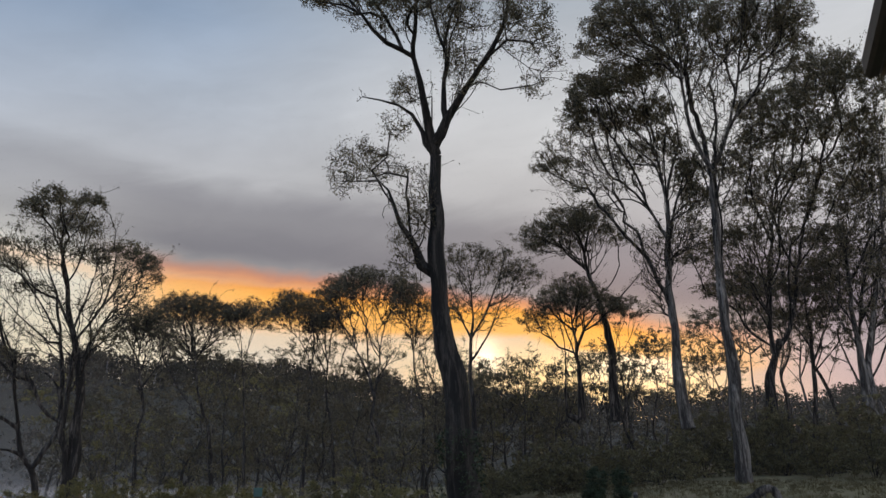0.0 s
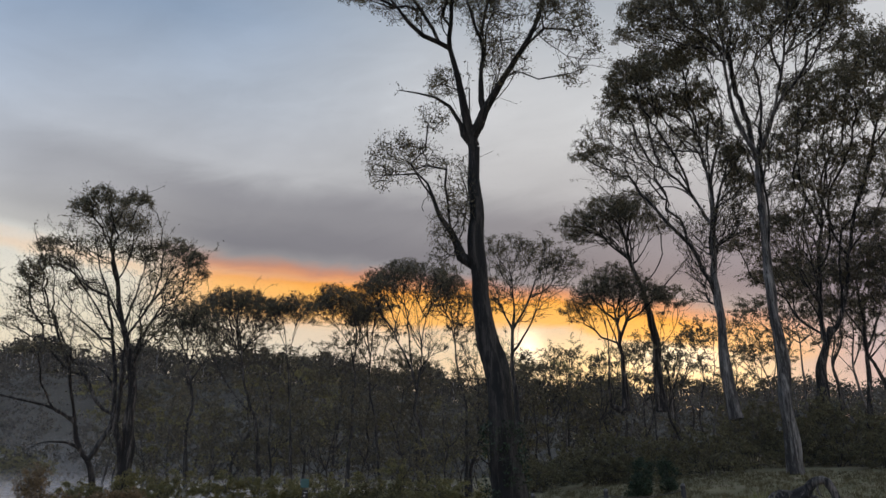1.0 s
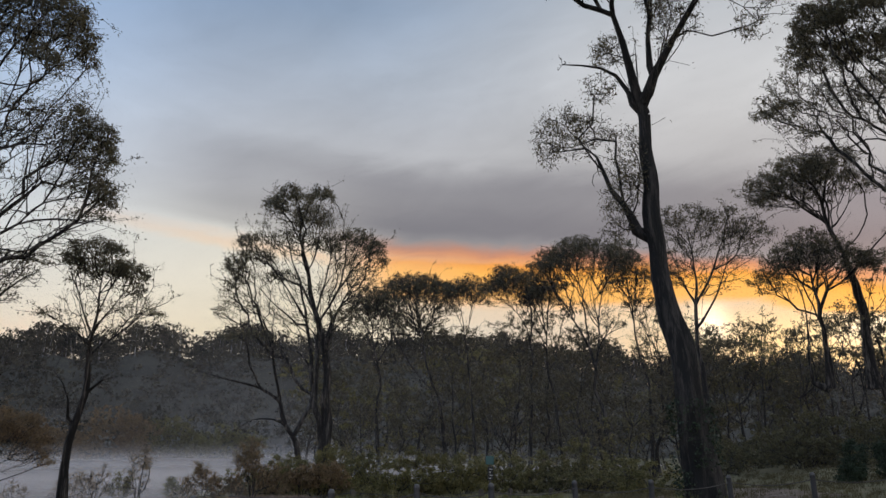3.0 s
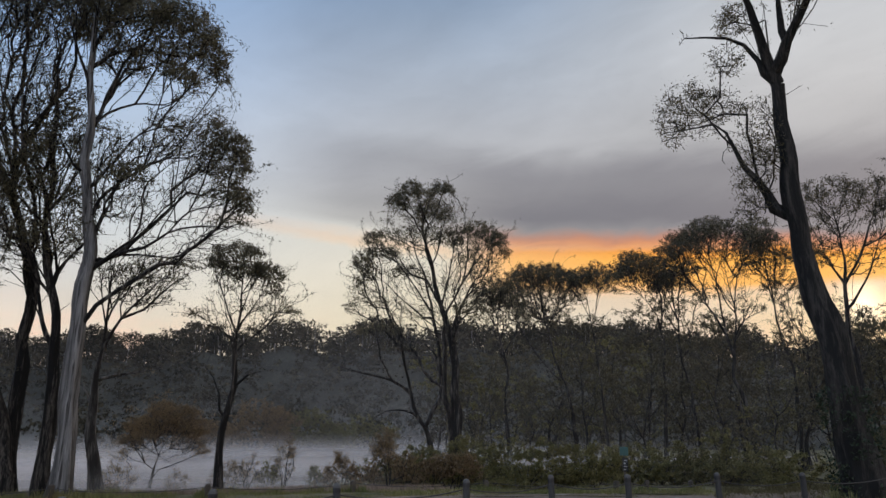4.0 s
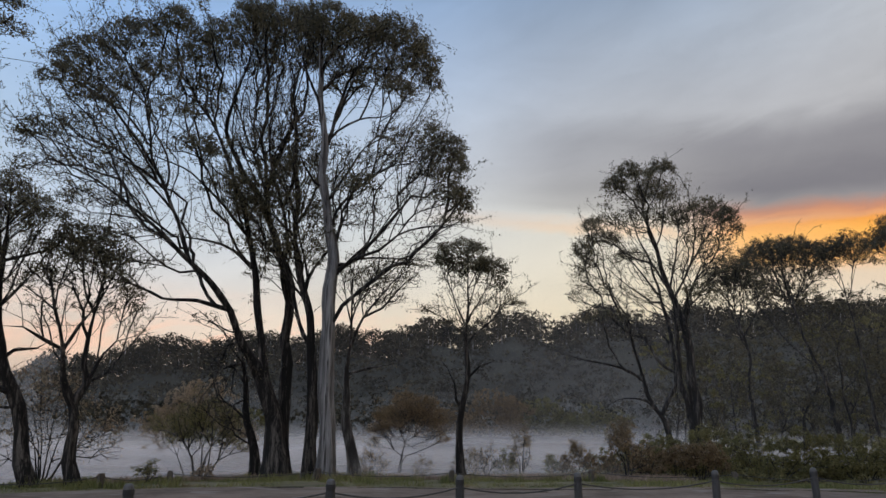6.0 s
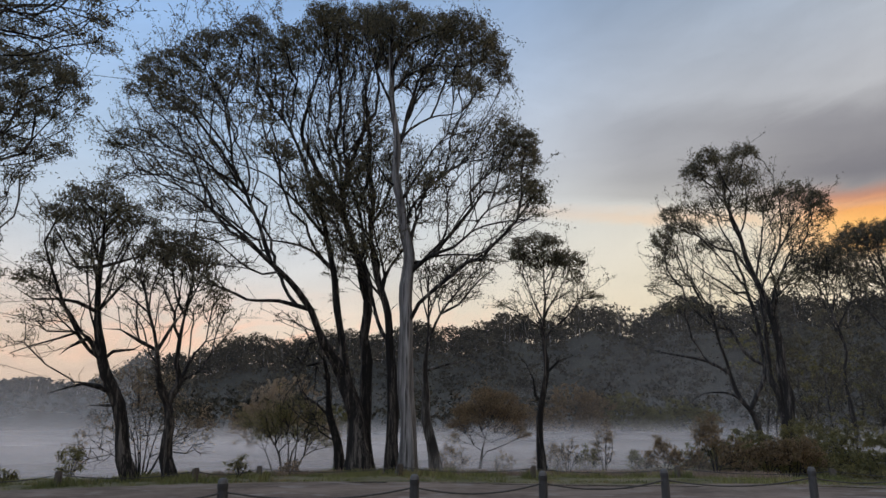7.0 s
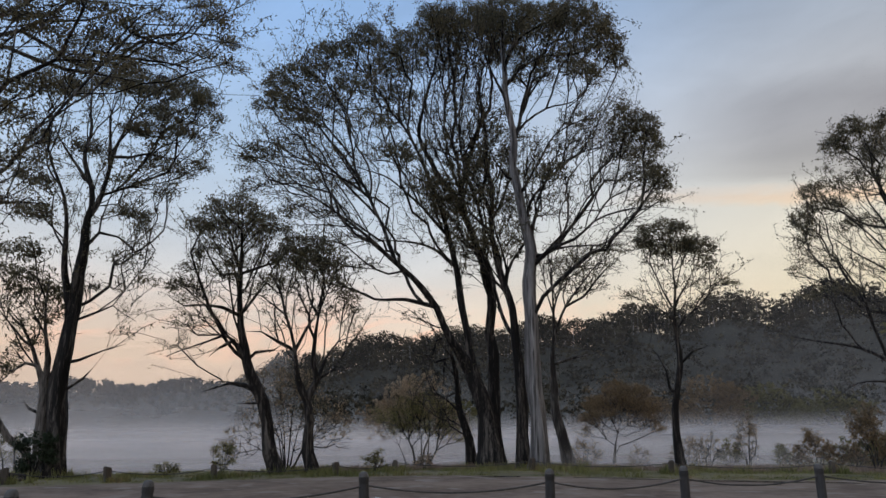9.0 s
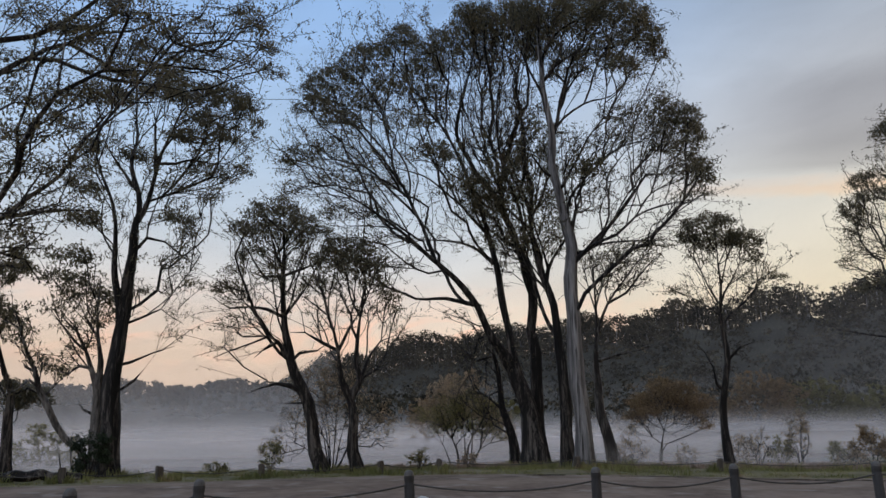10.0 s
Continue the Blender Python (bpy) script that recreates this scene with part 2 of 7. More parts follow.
roof_sheet = surface("grey_roof_sheet", (0.16, 0.16, 0.16), (0.26, 0.26, 0.255), 1.5, 0.5, 0.1)
iron = surface("dark_cable", (0.03, 0.028, 0.026), (0.08, 0.07, 0.065), 9.0, 0.6, 0.2)

# ---------------------------------------------------------------- building helpers
def part(name, me, material, parent, label=""):
    """One mesh object under a thing or a part. me: a bmesh or a mesh."""
    if isinstance(me, bmesh.types.BMesh):
        b, me = me, bpy.data.meshes.new(name)
        b.to_mesh(me)
        b.free()
    if material and not me.materials:
        me.materials.append(material)
    ob = new(name, me)
    ob.parent = parent
    if label:
        tagged(ob, label)
    return ob


def mesh_of(name, verts, faces, smooth=False):
    """A mesh from an array of vertices and an array of equal-sided faces."""
    verts, faces = np.asarray(verts, np.float32), np.asarray(faces, np.int32)
    me = bpy.data.meshes.new(name)
    k = faces.shape[1]
    me.vertices.add(len(verts))
    me.vertices.foreach_set("co", verts.ravel())
    me.loops.add(faces.size)
    me.loops.foreach_set("vertex_index", faces.ravel())
    me.polygons.add(len(faces))
    me.polygons.foreach_set("loop_start", np.arange(len(faces), dtype=np.int32) * k)
    me.polygons.foreach_set("loop_total", np.full(len(faces), k, np.int32))
    me.polygons.foreach_set("use_smooth", np.full(len(faces), smooth))
    me.update(calc_edges=True)
    return me


def smoothstep(a, b, v):
    t = np.clip((np.asarray(v, float) - a) / (b - a), 0, 1)
    return t * t * (3 - 2 * t)


def polar(az, dist):
    """Ground place at a compass angle (degrees to the right of the first view) and distance."""
    return dist * math.sin(radians(az)), dist * math.cos(radians(az))


RIDGE_AZ = [-180, -110, -95, -79, -74, -66, -50, -40, -16, -5, 6, 20, 45, 90, 180]
RIDGE_EL = [2.0, 2.0, 2.5, 2.8, 3.9, 5.5, 6.8, 7.8, 7.9, 6.3, 4.4, 3.3, 2.6, 2.0, 2.0]
MARSH = -0.52
SHORE_AZ = [-180, -130, -110, -60, -42, -34, -12, 0, 6, 180]
SHORE_R = [150, 60, 40, 37.5, 39, 58, 120, 160, 400, 400]


def ridge_r(az):
    return 300 + 260 * (1 - smoothstep(-80, -73, az))


def terrain(x, y):
    """Height of the ground."""
    x, y = np.asarray(x, float), np.asarray(y, float)
    r, az = np.hypot(x, y), np.degrees(np.arctan2(x, y))
    z = 0.03 * np.clip(x + 1, 0, 30) + 0.05 * np.clip(y - 28, 0, 40) * smoothstep(-5, 15, x)
    z = z * smoothstep(3, 14, r) + 0.05 * np.sin(x * 0.31 + 1) * np.sin(y * 0.27) * smoothstep(8, 25, r)
    z = z - 0.042 * np.clip(r - 28, 0, 11) * smoothstep(8, -8, az) * (az > -150)
    shore = np.interp(az, SHORE_AZ, SHORE_R)
    z = z - (z + 1.0) * smoothstep(shore - 1.5, shore + 5, r) * (1 - smoothstep(185, 215, r)) * (az < 8)
    rr = ridge_r(az)
    top = rr * np.tan(np.radians(np.interp(az, RIDGE_AZ, RIDGE_EL)))
    return z + top * smoothstep(0.62 * rr, rr, r) + 2.0 * np.sin(az * 0.9) * smoothstep(0.7 * rr, rr, r)


# ---------------------------------------------------------------- ground, marsh, road
def ground_sheet():
    radii = np.concatenate([np.linspace(0, 12, 10)[1:], np.linspace(13, 60, 60), np.linspace(63, 180, 40), np.geomspace(185, 640, 60), [900, 1400, 2200, 3500]])
    az = np.radians(np.arange(0, 360, 1.5))
    x = np.concatenate([[0], (radii[:, None] * np.sin(az)).ravel()])
    y = np.concatenate([[0], (radii[:, None] * np.cos(az)).ravel()])
    n, faces = len(az), []
    i, j = np.meshgrid(np.arange(len(radii) - 1), np.arange(n), indexing="ij")
    a, b = 1 + i * n + j, 1 + i * n + (j + 1) % n
    faces = np.stack([a, a + n, b + n, b], -1).reshape(-1, 4)
    fan = np.stack([np.zeros(n, int), np.zeros(n, int), 1 + np.arange(n), 1 + (np.arange(n) + 1) % n], -1)
    me = bpy.data.meshes.new("ground")
    v = np.stack([x, y, terrain(x, y)], -1)
    me.from_pydata(v.tolist(), [], faces[:, ::-1].tolist() + [[0, int(f[3]), int(f[2])] for f in fan])
    me.polygons.foreach_set("use_smooth", np.full(len(me.polygons), True))
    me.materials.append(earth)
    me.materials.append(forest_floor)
    # high and far ground takes the darker of the two materials
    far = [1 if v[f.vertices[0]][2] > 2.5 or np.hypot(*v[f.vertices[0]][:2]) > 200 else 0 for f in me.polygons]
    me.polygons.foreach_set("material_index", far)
    return tagged(new("ground", me), "grassy marshside ground rising to wooded hills", "ground", kind="structure")


ground_sheet()

marsh_mat = surface("pinkish_marsh_sedge", (0.21, 0.168, 0.152), (0.36, 0.30, 0.28), 0.12, 0.8, 0.5, spots=(0.20, 0.185, 0.14), spec=0.2)


def marsh():
    b = bmesh.new()
    edge = []
    for az in range(-130, 9, 3):
        edge.append((az, float(np.interp(az, SHORE_AZ, SHORE_R)) - 1.0))
    inner = [b.verts.new((*polar(az, min(r, 205)), MARSH)) for az, r in edge]
    outer = [b.verts.new((*polar(az, 225), MARSH)) for az, r in edge]
    for k in range(len(edge) - 1):
        b.faces.new((inner[k], inner[k + 1], outer[k + 1], outer[k])).normal_flip()
    ob = part("marsh", b, marsh_mat, None)
    return tagged(ob, "flat pinkish-brown marsh under a layer of morning mist", "marsh", kind="structure")


marsh()

# bollards along the near edge of the road, and low posts along the far edge
BOLLARDS = [(-8.52, -2.74), (-8.71, -0.44), (-9.39, 0.86), (-9.60, 3.64), (-8.82, 6.10), (-8.36, 8.22), (-7.65, 10.35), (-6.40, 12.77), (-5.55, 15.20), (-4.15, 16.15), (-2.61, 18.49), (-0.86, 19.59), (1.12, 21.49), (3.18, 21.79), (5.50, 22.29)]
POSTS = [(-27.22, -5.88), (-27.01, -3.52), (-26.49, -1.36), (-26.17, 1.48), (-26.36, 4.80), (-25.46, 8.87), (-25.78, 11.30), (-25.05, 17.05), (-20.27, 19.86), (-17.51, 25.03), (-13.83, 29.98), (-8.96, 33.31), (-8.33, 36.55), (-6.50, 37.92)]


def road():
    """A strip between the two rows, lying on the ground."""
    path_in = [(-9.9, -40), (-10.2, -14), (-10.0, -3), (-10.3, 2), (-10.4, 4), (-9.7, 7), (-8.6, 11.0), (-7.0, 14.5), (-5.2, 17.8), (-3.0, 20.8), (1.0, 25.5), (6, 29)]
    path_out = [(-24.5, -40), (-25.5, -13), (-25.2, -4)] + [polar(az, r) for az, r in ((-88, 24.7), (-75, 25.2), (-62, 25.5), (-50, 25.4), (-40, 24.6), (-30, 26.0), (-20, 27.4), (-10, 32.0))] + [(3, 38)]
    b = bmesh.new()
    rows = []
    for k in range(len(path_in) - 1):
        for s in range(8):
            f = s / 8
            p = Vector(path_in[k]).lerp(Vector(path_in[k + 1]), f)
            q = Vector(path_out[k]).lerp(Vector(path_out[k + 1]), f)
            line = []
            for c in range(13):
                w = p.lerp(q, c / 12)
                wob = 0.25 * noise.noise((w.x * 0.6, w.y * 0.6, 3)) if c in (0, 12) else 0
                x, y = w.x + wob, w.y + wob
                line.append(b.verts.new((x, y, float(terrain(x, y)) + 0.035)))
            rows.append(line)
    for r0, r1 in zip(rows, rows[1:]):
        for c in range(12):
            b.faces.new((r0[c], r1[c], r1[c + 1], r0[c + 1]))
    bmesh.ops.recalc_face_normals(b, faces=b.faces)
    return tagged(part("road", b, asphalt, None), "worn grey gravel and bitumen road beside marsh", "road", kind="structure")


road()

wet = bpy.data.materials.new("rain_water")
wet.use_nodes = True
wet_n, wet_b = Nodes(wet.node_tree), wet.node_tree.nodes["Principled BSDF"]
wet_b.inputs["Base Color"].default_value = (0.05, 0.045, 0.04, 1)
wet_b.inputs["Roughness"].default_value = 0.06
wet_bump = wet_n.add("ShaderNodeBump")
wet_bump.inputs["Strength"].default_value, wet_bump.inputs["Distance"].default_value = 0.06, 0.02
wet_n.link(wet_n.noise(wet_n.add("ShaderNodeTexCoord").outputs["Object"], 3.0), wet_bump.inputs["Height"])
wet_n.link(wet_bump.outputs[0], wet_b.inputs["Normal"])


def puddle(az, dist, length, width, seed):
    """A shallow film of rain water lying along the edge of the road."""
    x, y = polar(az, dist)
    b = bmesh.new()
    ring = []
    for k in range(36):
        a = k / 36 * math.tau
        r = 1 + 0.38 * noise.noise((math.cos(a) * 1.6, math.sin(a) * 1.6, seed)) + 0.2 * noise.noise((math.cos(a) * 5, math.sin(a) * 5, seed))
        ring.append(b.verts.new((math.cos(a) * r * length / 2, math.sin(a) * r * width / 2, 0)))
    b.faces.new(ring)
    ob = part("puddle", b, wet, None)
    ob.matrix_basis = pose(x, y, float(terrain(x, y)) + 0.042, 0, 0, -az)
    return tagged(ob, "shallow pale rain puddle along the road edge", "puddle", "puddles on the road")


for k, (az, dist, length, width) in enumerate(((-58.0, 25.0, 1.4, 0.5), (-51.0, 24.9, 3.2, 0.28), (-47.0, 24.4, 1.6, 0.30), (-42.5, 24.2, 3.0, 0.32), (-38.5, 23.9, 3.4, 0.42), (-35.0, 24.0, 2.2, 0.3), (-40.0, 22.6, 1.6, 0.2), (-24.0, 25.4, 2.6, 0.4), (-17.0, 26.2, 3.0, 0.6), (-11.0, 27.6, 3.6, 0.9))):
    puddle(az, dist, length, width, k * 3.7)


# ---------------------------------------------------------------- trees
def limb(r0, r1, *points):
    return r0, r1, points


def spline(points, step):
    """Points along a smooth curve through the given ones."""
    p = np.array(points, float)
    p = np.vstack([2 * p[0] - p[1], p, 2 * p[-1] - p[-2]])
    out = []
    for k in range(1, len(p) - 2):
        n = max(1, int(np.linalg.norm(p[k + 1] - p[k]) / step))
        t = np.linspace(0, 1, n, endpoint=False)[:, None]
        a, b, c, d = p[k - 1:k + 3]
        out.append(0.5 * (2 * b + (c - a) * t + (2 * a - 5 * b + 4 * c - d) * t ** 2 + (3 * b - a - 3 * c + d) * t ** 3))
    return np.vstack(out + [p[-2:-1]])


class Skeleton:
    """Nodes of a tree with their parents; twigs reach for the tips of the crown."""

    def __init__(self):
        self.p, self.par, self.r, self.way, self.own, self.limbs = [], [], [], [], [], 0

    def add(self, p, par, r, own=-1):
        self.own.append(own)
        self.p.append(np.asarray(p, float))
        self.par.append(par)
        self.r.append(r)
        self.way.append(0.0 if par < 0 else self.way[par] + float(np.linalg.norm(self.p[-1] - self.p[par])))
        return len(self.p) - 1

    def limb(self, pts, r0, r1, step):
        c = spline(pts, step)
        if len(c) > 4:
            wild = np.random.default_rng(len(c) * 7 + self.limbs).normal(0, 1, c.shape)
            for _ in range(2):
                wild[1:-1] = (wild[:-2] + wild[1:-1] * 2 + wild[2:]) / 4
            c = c + wild * (min(0.11, 0.35 * r0 + 0.03) * np.sin(np.linspace(0, math.pi, len(c))) ** 0.5)[:, None]
        par = -1
        if self.p:
            near = np.linalg.norm(np.array(self.p) - c[0], axis=1)
            if near.min() < 1.5:
                par = int(near.argmin())
                c = c[1:]
        n = len(c)
        for k, q in enumerate(c):
            par = self.add(q, par, r0 + (r1 - r0) * (k / max(1, n - 1)) ** (0.9 if self.limbs == 0 else 0.62), self.limbs)
        self.limbs += 1

    def weave(self, tips, balance, rng, low=0.0, step=0.7, arch=0.07):
        """Join every tip by the cheapest way, short twigs balanced against a short way to the root."""
        tips = np.array(tips)
        todo = np.arange(len(tips))

        def price(goal, at, way):
            d = goal[:, None, :] - at[None]
            length = np.sqrt((d * d).sum(2))
            return length * (1 + balance * 0.5) + way[None] * (balance * 0.5) + 0.9 * np.clip(-d[:, :, 2], 0, None) + 50 * (at[None, :, 2] < low)

        cost = price(tips, np.array(self.p), np.array(self.way))
        best, who = cost.min(1), cost.argmin(1)
        ends = [0] * len(tips)
        goal = tips
        for turn in range(len(tips)):
            k = int(best.argmin())
            a, b, j = self.p[who[k]], goal[k], int(who[k])
            ends[todo[k]] = -1
            length = float(np.linalg.norm(b - a))
            n = max(1, int(length / step))
            fresh = []
            bow = rng.normal(0, 0.07, 3) * length + np.array([0, 0, arch * length])
            for s in range(1, n + 1):
                f = s / n
                q = a + (b - a) * f + bow * 4 * f * (1 - f) + (rng.normal(0, 0.07, 3) if s < n else 0)
                j = self.add(q, j, 0.0)
                fresh.append(j)
            ends[todo[k]] = j
            best[k] = 1e9
            if turn % 40 == 39:
                left = best < 1e8
                best, who, todo, goal = best[left], who[left], todo[left], goal[left]
                if not len(todo):
                    break
            cost = price(goal, np.array([self.p[i] for i in fresh]), np.array([self.way[i] for i in fresh]))
            m, w = cost.min(1), cost.argmin(1)
            better = (m < best) & (best < 1e8)
            best = np.where(better, m, best)
            who = np.where(better, np.array(fresh)[w], who)
        return ends

    def swell(self, tip=0.011, power=2.4):
        """Branch radii from the twigs that they carry."""
        r = np.array(self.r)
        load = np.zeros(len(r))
        for i in range(len(r) - 1, -1, -1):
            if load[i] == 0:
                load[i] = tip ** power
            if r[i] == 0:
                r[i] = load[i] ** (1 / power)
            if self.par[i] >= 0:
                load[self.par[i]] += load[i]
        for i in range(len(r)):
            if self.par[i] >= 0:
                r[i] = min(r[i], r[self.par[i]])
        self.r = r

    def chains(self):
        """Runs of nodes: each main limb whole, then the twigs along their thickest way."""
        kids = [[] for _ in self.p]
        for i, j in enumerate(self.par):
            if j >= 0:
                kids[j].append(i)
        stack = [i for i, j in enumerate(self.par) if j < 0]
        out = []
        while stack:
            i = stack.pop()
            chain = [i] if self.par[i] < 0 else [self.par[i], i]
            own = self.own[i]
            while kids[i]:
                same = [c for c in kids[i] if own >= 0 and self.own[c] == own]
                rest = sorted((c for c in kids[i] if c not in same and (own < 0 or same or True)), key=lambda c: -self.r[c])
                if same:
                    stack.extend(rest)
                    i = same[0]
                elif own >= 0:
                    stack.extend(rest)
                    break
                else:
                    stack.extend(rest[1:])
                    i = rest[0]
                chain.append(i)
            out.append((own, chain))
        return out

    def tube(self, chain, flare=0.0, rough=0.0, seed=0.0):
        """Rings and faces of one run."""
        c = np.array([self.p[i] for i in chain])
        rad = np.array([self.r[i] for i in chain])
        root = self.par[chain[0]] < 0
        start = rad[min(1, len(rad) - 1)]
        if not root:
            rad[0] = min(rad[0], start * 1.1)
        if root and flare:
            rad = rad * (1 + flare * np.exp(-(c[:, 2] - c[0, 2]) / 0.9))
        k = 20 if start > 0.15 else 8 if start > 0.045 else 3
        d = np.gradient(c, axis=0)
        d /= np.linalg.norm(d, axis=1)[:, None] + 1e-9
        ref = np.array([0.31, 0.87, 0.12]) if abs(d[0, 2]) > 0.5 else np.array([0.1, 0.2, 0.97])
        u = np.cross(d, ref)
        u /= np.linalg.norm(u, axis=1)[:, None] + 1e-9
        w = np.cross(d, u)
        ang = np.arange(k) * math.tau / k
        swell = np.ones((len(c), k))
        if rough and start > 0.06:
            h = c[:, 2:3]
            swell += rough * (np.sin(ang * 3 + seed)[None] * 0.5 + np.sin(ang * 5 + seed * 2 + h * 0.6) * 0.4 + np.sin(ang * 2 + h * 1.3) * 0.4 + np.sin(ang * 4 + h * 2.9 + seed) * 0.25 + np.sin(ang * 7 + seed * 3 + h * 0.5 + np.sin(h * 0.8)) * 0.45)
        ring = c[:, None] + (rad[:, None] * swell)[..., None] * (np.cos(ang)[None, :, None] * u[:, None] + np.sin(ang)[None, :, None] * w[:, None])
        n = len(c)
        i, j = np.meshgrid(np.arange(n - 1), np.arange(k), indexing="ij")
        a, b = i * k + j, i * k + (j + 1) % k
        return ring.reshape(-1, 3), np.stack([a, b, b + k, a + k], -1).reshape(-1, 4)


def joined(pieces):
    """Several lots of vertices and faces as one."""
    verts, faces, n = [], [], 0
    for v, f in pieces:
        verts.append(v)
        faces.append(f + n)
        n += len(v)
    return np.vstack(verts), np.vstack(faces)


def leaf_quads(at, size, rng, droop=0.8, ratio=0.26, simple=False):
    """Narrow leaves that hang from the given places; simple ones, for far trees, have three corners."""
    n = len(at)
    d = rng.normal(0, 1, (n, 3))
    d /= np.linalg.norm(d, axis=1)[:, None]
    d[:, 2] -= droop
    d /= np.linalg.norm(d, axis=1)[:, None]
    s = np.cross(d, rng.normal(0, 1, (n, 3)))
    s /= np.linalg.norm(s, axis=1)[:, None] + 1e-9
    length = size * rng.uniform(0.6, 1.35, n)[:, None]
    width = length * ratio * 0.5
    if simple:
        v = np.stack([at - s * width * 0.8, at + s * width * 0.8, at + d * length], 1).reshape(-1, 3)
        return v, np.arange(3 * n).reshape(-1, 3)
    v = np.stack([at, at + d * length * 0.45 + s * width, at + d * length, at + d * length * 0.45 - s * width], 1).reshape(-1, 3)
    return v, np.arange(4 * n).reshape(-1, 4)


FEET = []


def gum_tree(label, az, dist, bark, limbs, clumps, tips=1.2, leaves=30, leaf=0.16, foliage=None, balance=1.1, name="eucalyptus_tree", spread=0.24, thick=1.0, sides=1.0, strips=0, shy=0.012, reach=1.0, sprig=1.2, group="", kind_of="", dome=False):
    """A tree from its main limbs and the tufts of its crown, given in the upright plane that faces the road: sideways and up in metres."""
    seed = int(abs(az) * 131 + dist * 17)
    rng = np.random.default_rng(seed)
    bx, by = polar(az, dist)
    a = radians(az)
    side, deep = np.array([math.cos(a), -math.sin(a), 0]), np.array([math.sin(a), math.cos(a), 0])
    root = new(name)
    base = float(terrain(bx, by))
    root.location = (bx, by, base)
    half = max(1.0, max(abs(c[0]) for c in clumps) * 0.5)

    def place(u, v, z):
        s = 1 + v / dist
        return u * s * side + v * deep + np.array([0, 0, EYE + (z - EYE) * s - base])

    sk = Skeleton()
    drawn = []
    for k, (r0, r1, pts) in enumerate(limbs):
        v0 = 0.0 if k == 0 else min(drawn, key=lambda q: math.hypot(q[0] - pts[0][0], q[1] - pts[0][1]))[2]
        lean = 0.0 if k == 0 else rng.uniform(-0.35, 0.35)
        pts3, run = [], 0.0
        for i, (u, z) in enumerate(pts):
            if i:
                run += math.hypot(u - pts[i - 1][0], z - pts[i - 1][1])
            pts3.append(place(u, v0 + lean * run, z))
            if i:
                drawn += [(pts[i - 1][0] + (u - pts[i - 1][0]) * f, pts[i - 1][1] + (z - pts[i - 1][1]) * f, v0 + lean * (run - math.hypot(u - pts[i - 1][0], z - pts[i - 1][1]) * (1 - f))) for f in (0.25, 0.5, 0.75, 1.0)]
            else:
                drawn.append((u, z, v0))
        if pts[0][1] < 3.5 and (k == 0 or pts[0][1] < base + 1.6):
            w = pts3[0] + root_at(root)
            pts3[0][2] = float(terrain(w[0], w[1])) - base - 0.25
        sk.limb(pts3, r0, r1 * 0.4 if 0.012 < r1 < 0.09 else r1, 0.45)
    spots, hubs = [], []
    for u, z, ru, rz in clumps:
        depth = rng.uniform(-1, 1) * half * 0.8
        ru, rz = (ru * 1.18, rz * 1.65) if dome else (ru * 1.32, rz * 1.5)
        n = max(4, int(math.pi * ru * rz * tips * 6.0 * thick))
        q = rng.normal(0, 1, (n, 3))
        q *= (rng.uniform(0.15, 1, n) ** 0.45 / np.linalg.norm(q, axis=1))[:, None]
        for _ in range(5 if ru > 0.5 else 2):
            hubs.append(place(u + rng.uniform(-0.55, 0.55) * ru, depth + rng.uniform(-0.5, 0.5) * ru, z - rng.uniform(0.0, 0.6) * rz))
        if dome:
            # thick along an arched top, thinning out below and to the sides
            q *= rng.uniform(0.80, 1.08, (n, 1))
            q[:, 2] = q[:, 2] * 0.8 + 0.22 - 0.5 * q[:, 0] ** 2
        for du, dv, dz in q:
            spots.append(place(u + du * ru, depth + dv * max(ru, rz), z + dz * rz))
    thin = len(spots)
    if dome:
        # loose sprays between neighbouring tufts
        tuft = np.array([place(u, 0.0, z) for u, z, ru, rz in clumps])
        for _ in range(int(1.0 * len(spots))):
            i = int(rng.integers(len(tuft)))
            near = np.argsort(np.linalg.norm(tuft - tuft[i], axis=1))[1:8]
            k, f = int(near[int(rng.integers(len(near)))]), rng.uniform(0.2, 0.8)
            spots.append(tuft[i] * (1 - f) + tuft[k] * f + rng.normal(0, 0.25, 3) * clumps[i][2] + deep * rng.uniform(-0.7, 0.7) * half)
    ends_of = set(range(len(sk.p))) - set(sk.par)
    inner = []
    # side branches all along the limbs, with light foliage
    for i in range(len(sk.p)):
        j = sk.par[i]
        if i in ends_of or j < 0 or sk.own[i] < 0 or sk.r[i] > 0.24 or rng.random() > 0.34 * sides or kind_of:
            continue
        if sk.p[i][2] < 0.45 * min(max(p[1] for p in limbs[0][2]), min(c[1] for c in clumps) + 2) - base:
            continue
        d = sk.p[i] - sk.p[j]
        d /= np.linalg.norm(d) + 1e-9
        o = rng.normal(0, 1, 3)
        o -= d * (o @ d)
        w = d + o / np.linalg.norm(o) * rng.uniform(0.3, 0.7) + np.array([0, 0, 0.35])
        w /= np.linalg.norm(w)
        length = rng.uniform(1.2, 4.6) * (dist / 34) ** 0.5
        for _ in range(4):
            hub = sk.p[i] + w * length
            u, z, f = hub @ side, hub[2] + base, 1 + hub @ deep / dist
            u, z = u / f, EYE + (z - EYE) / f
            if any(((u - c[0]) / (c[2] + 0.5)) ** 2 + ((z - c[1]) / (c[3] + 0.5)) ** 2 < 1.2 for c in clumps):
                break
            length *= 0.62
        j, bend = i, rng.normal(0, 0.07, 3) * length
        steps = max(3, int(length / 0.6))
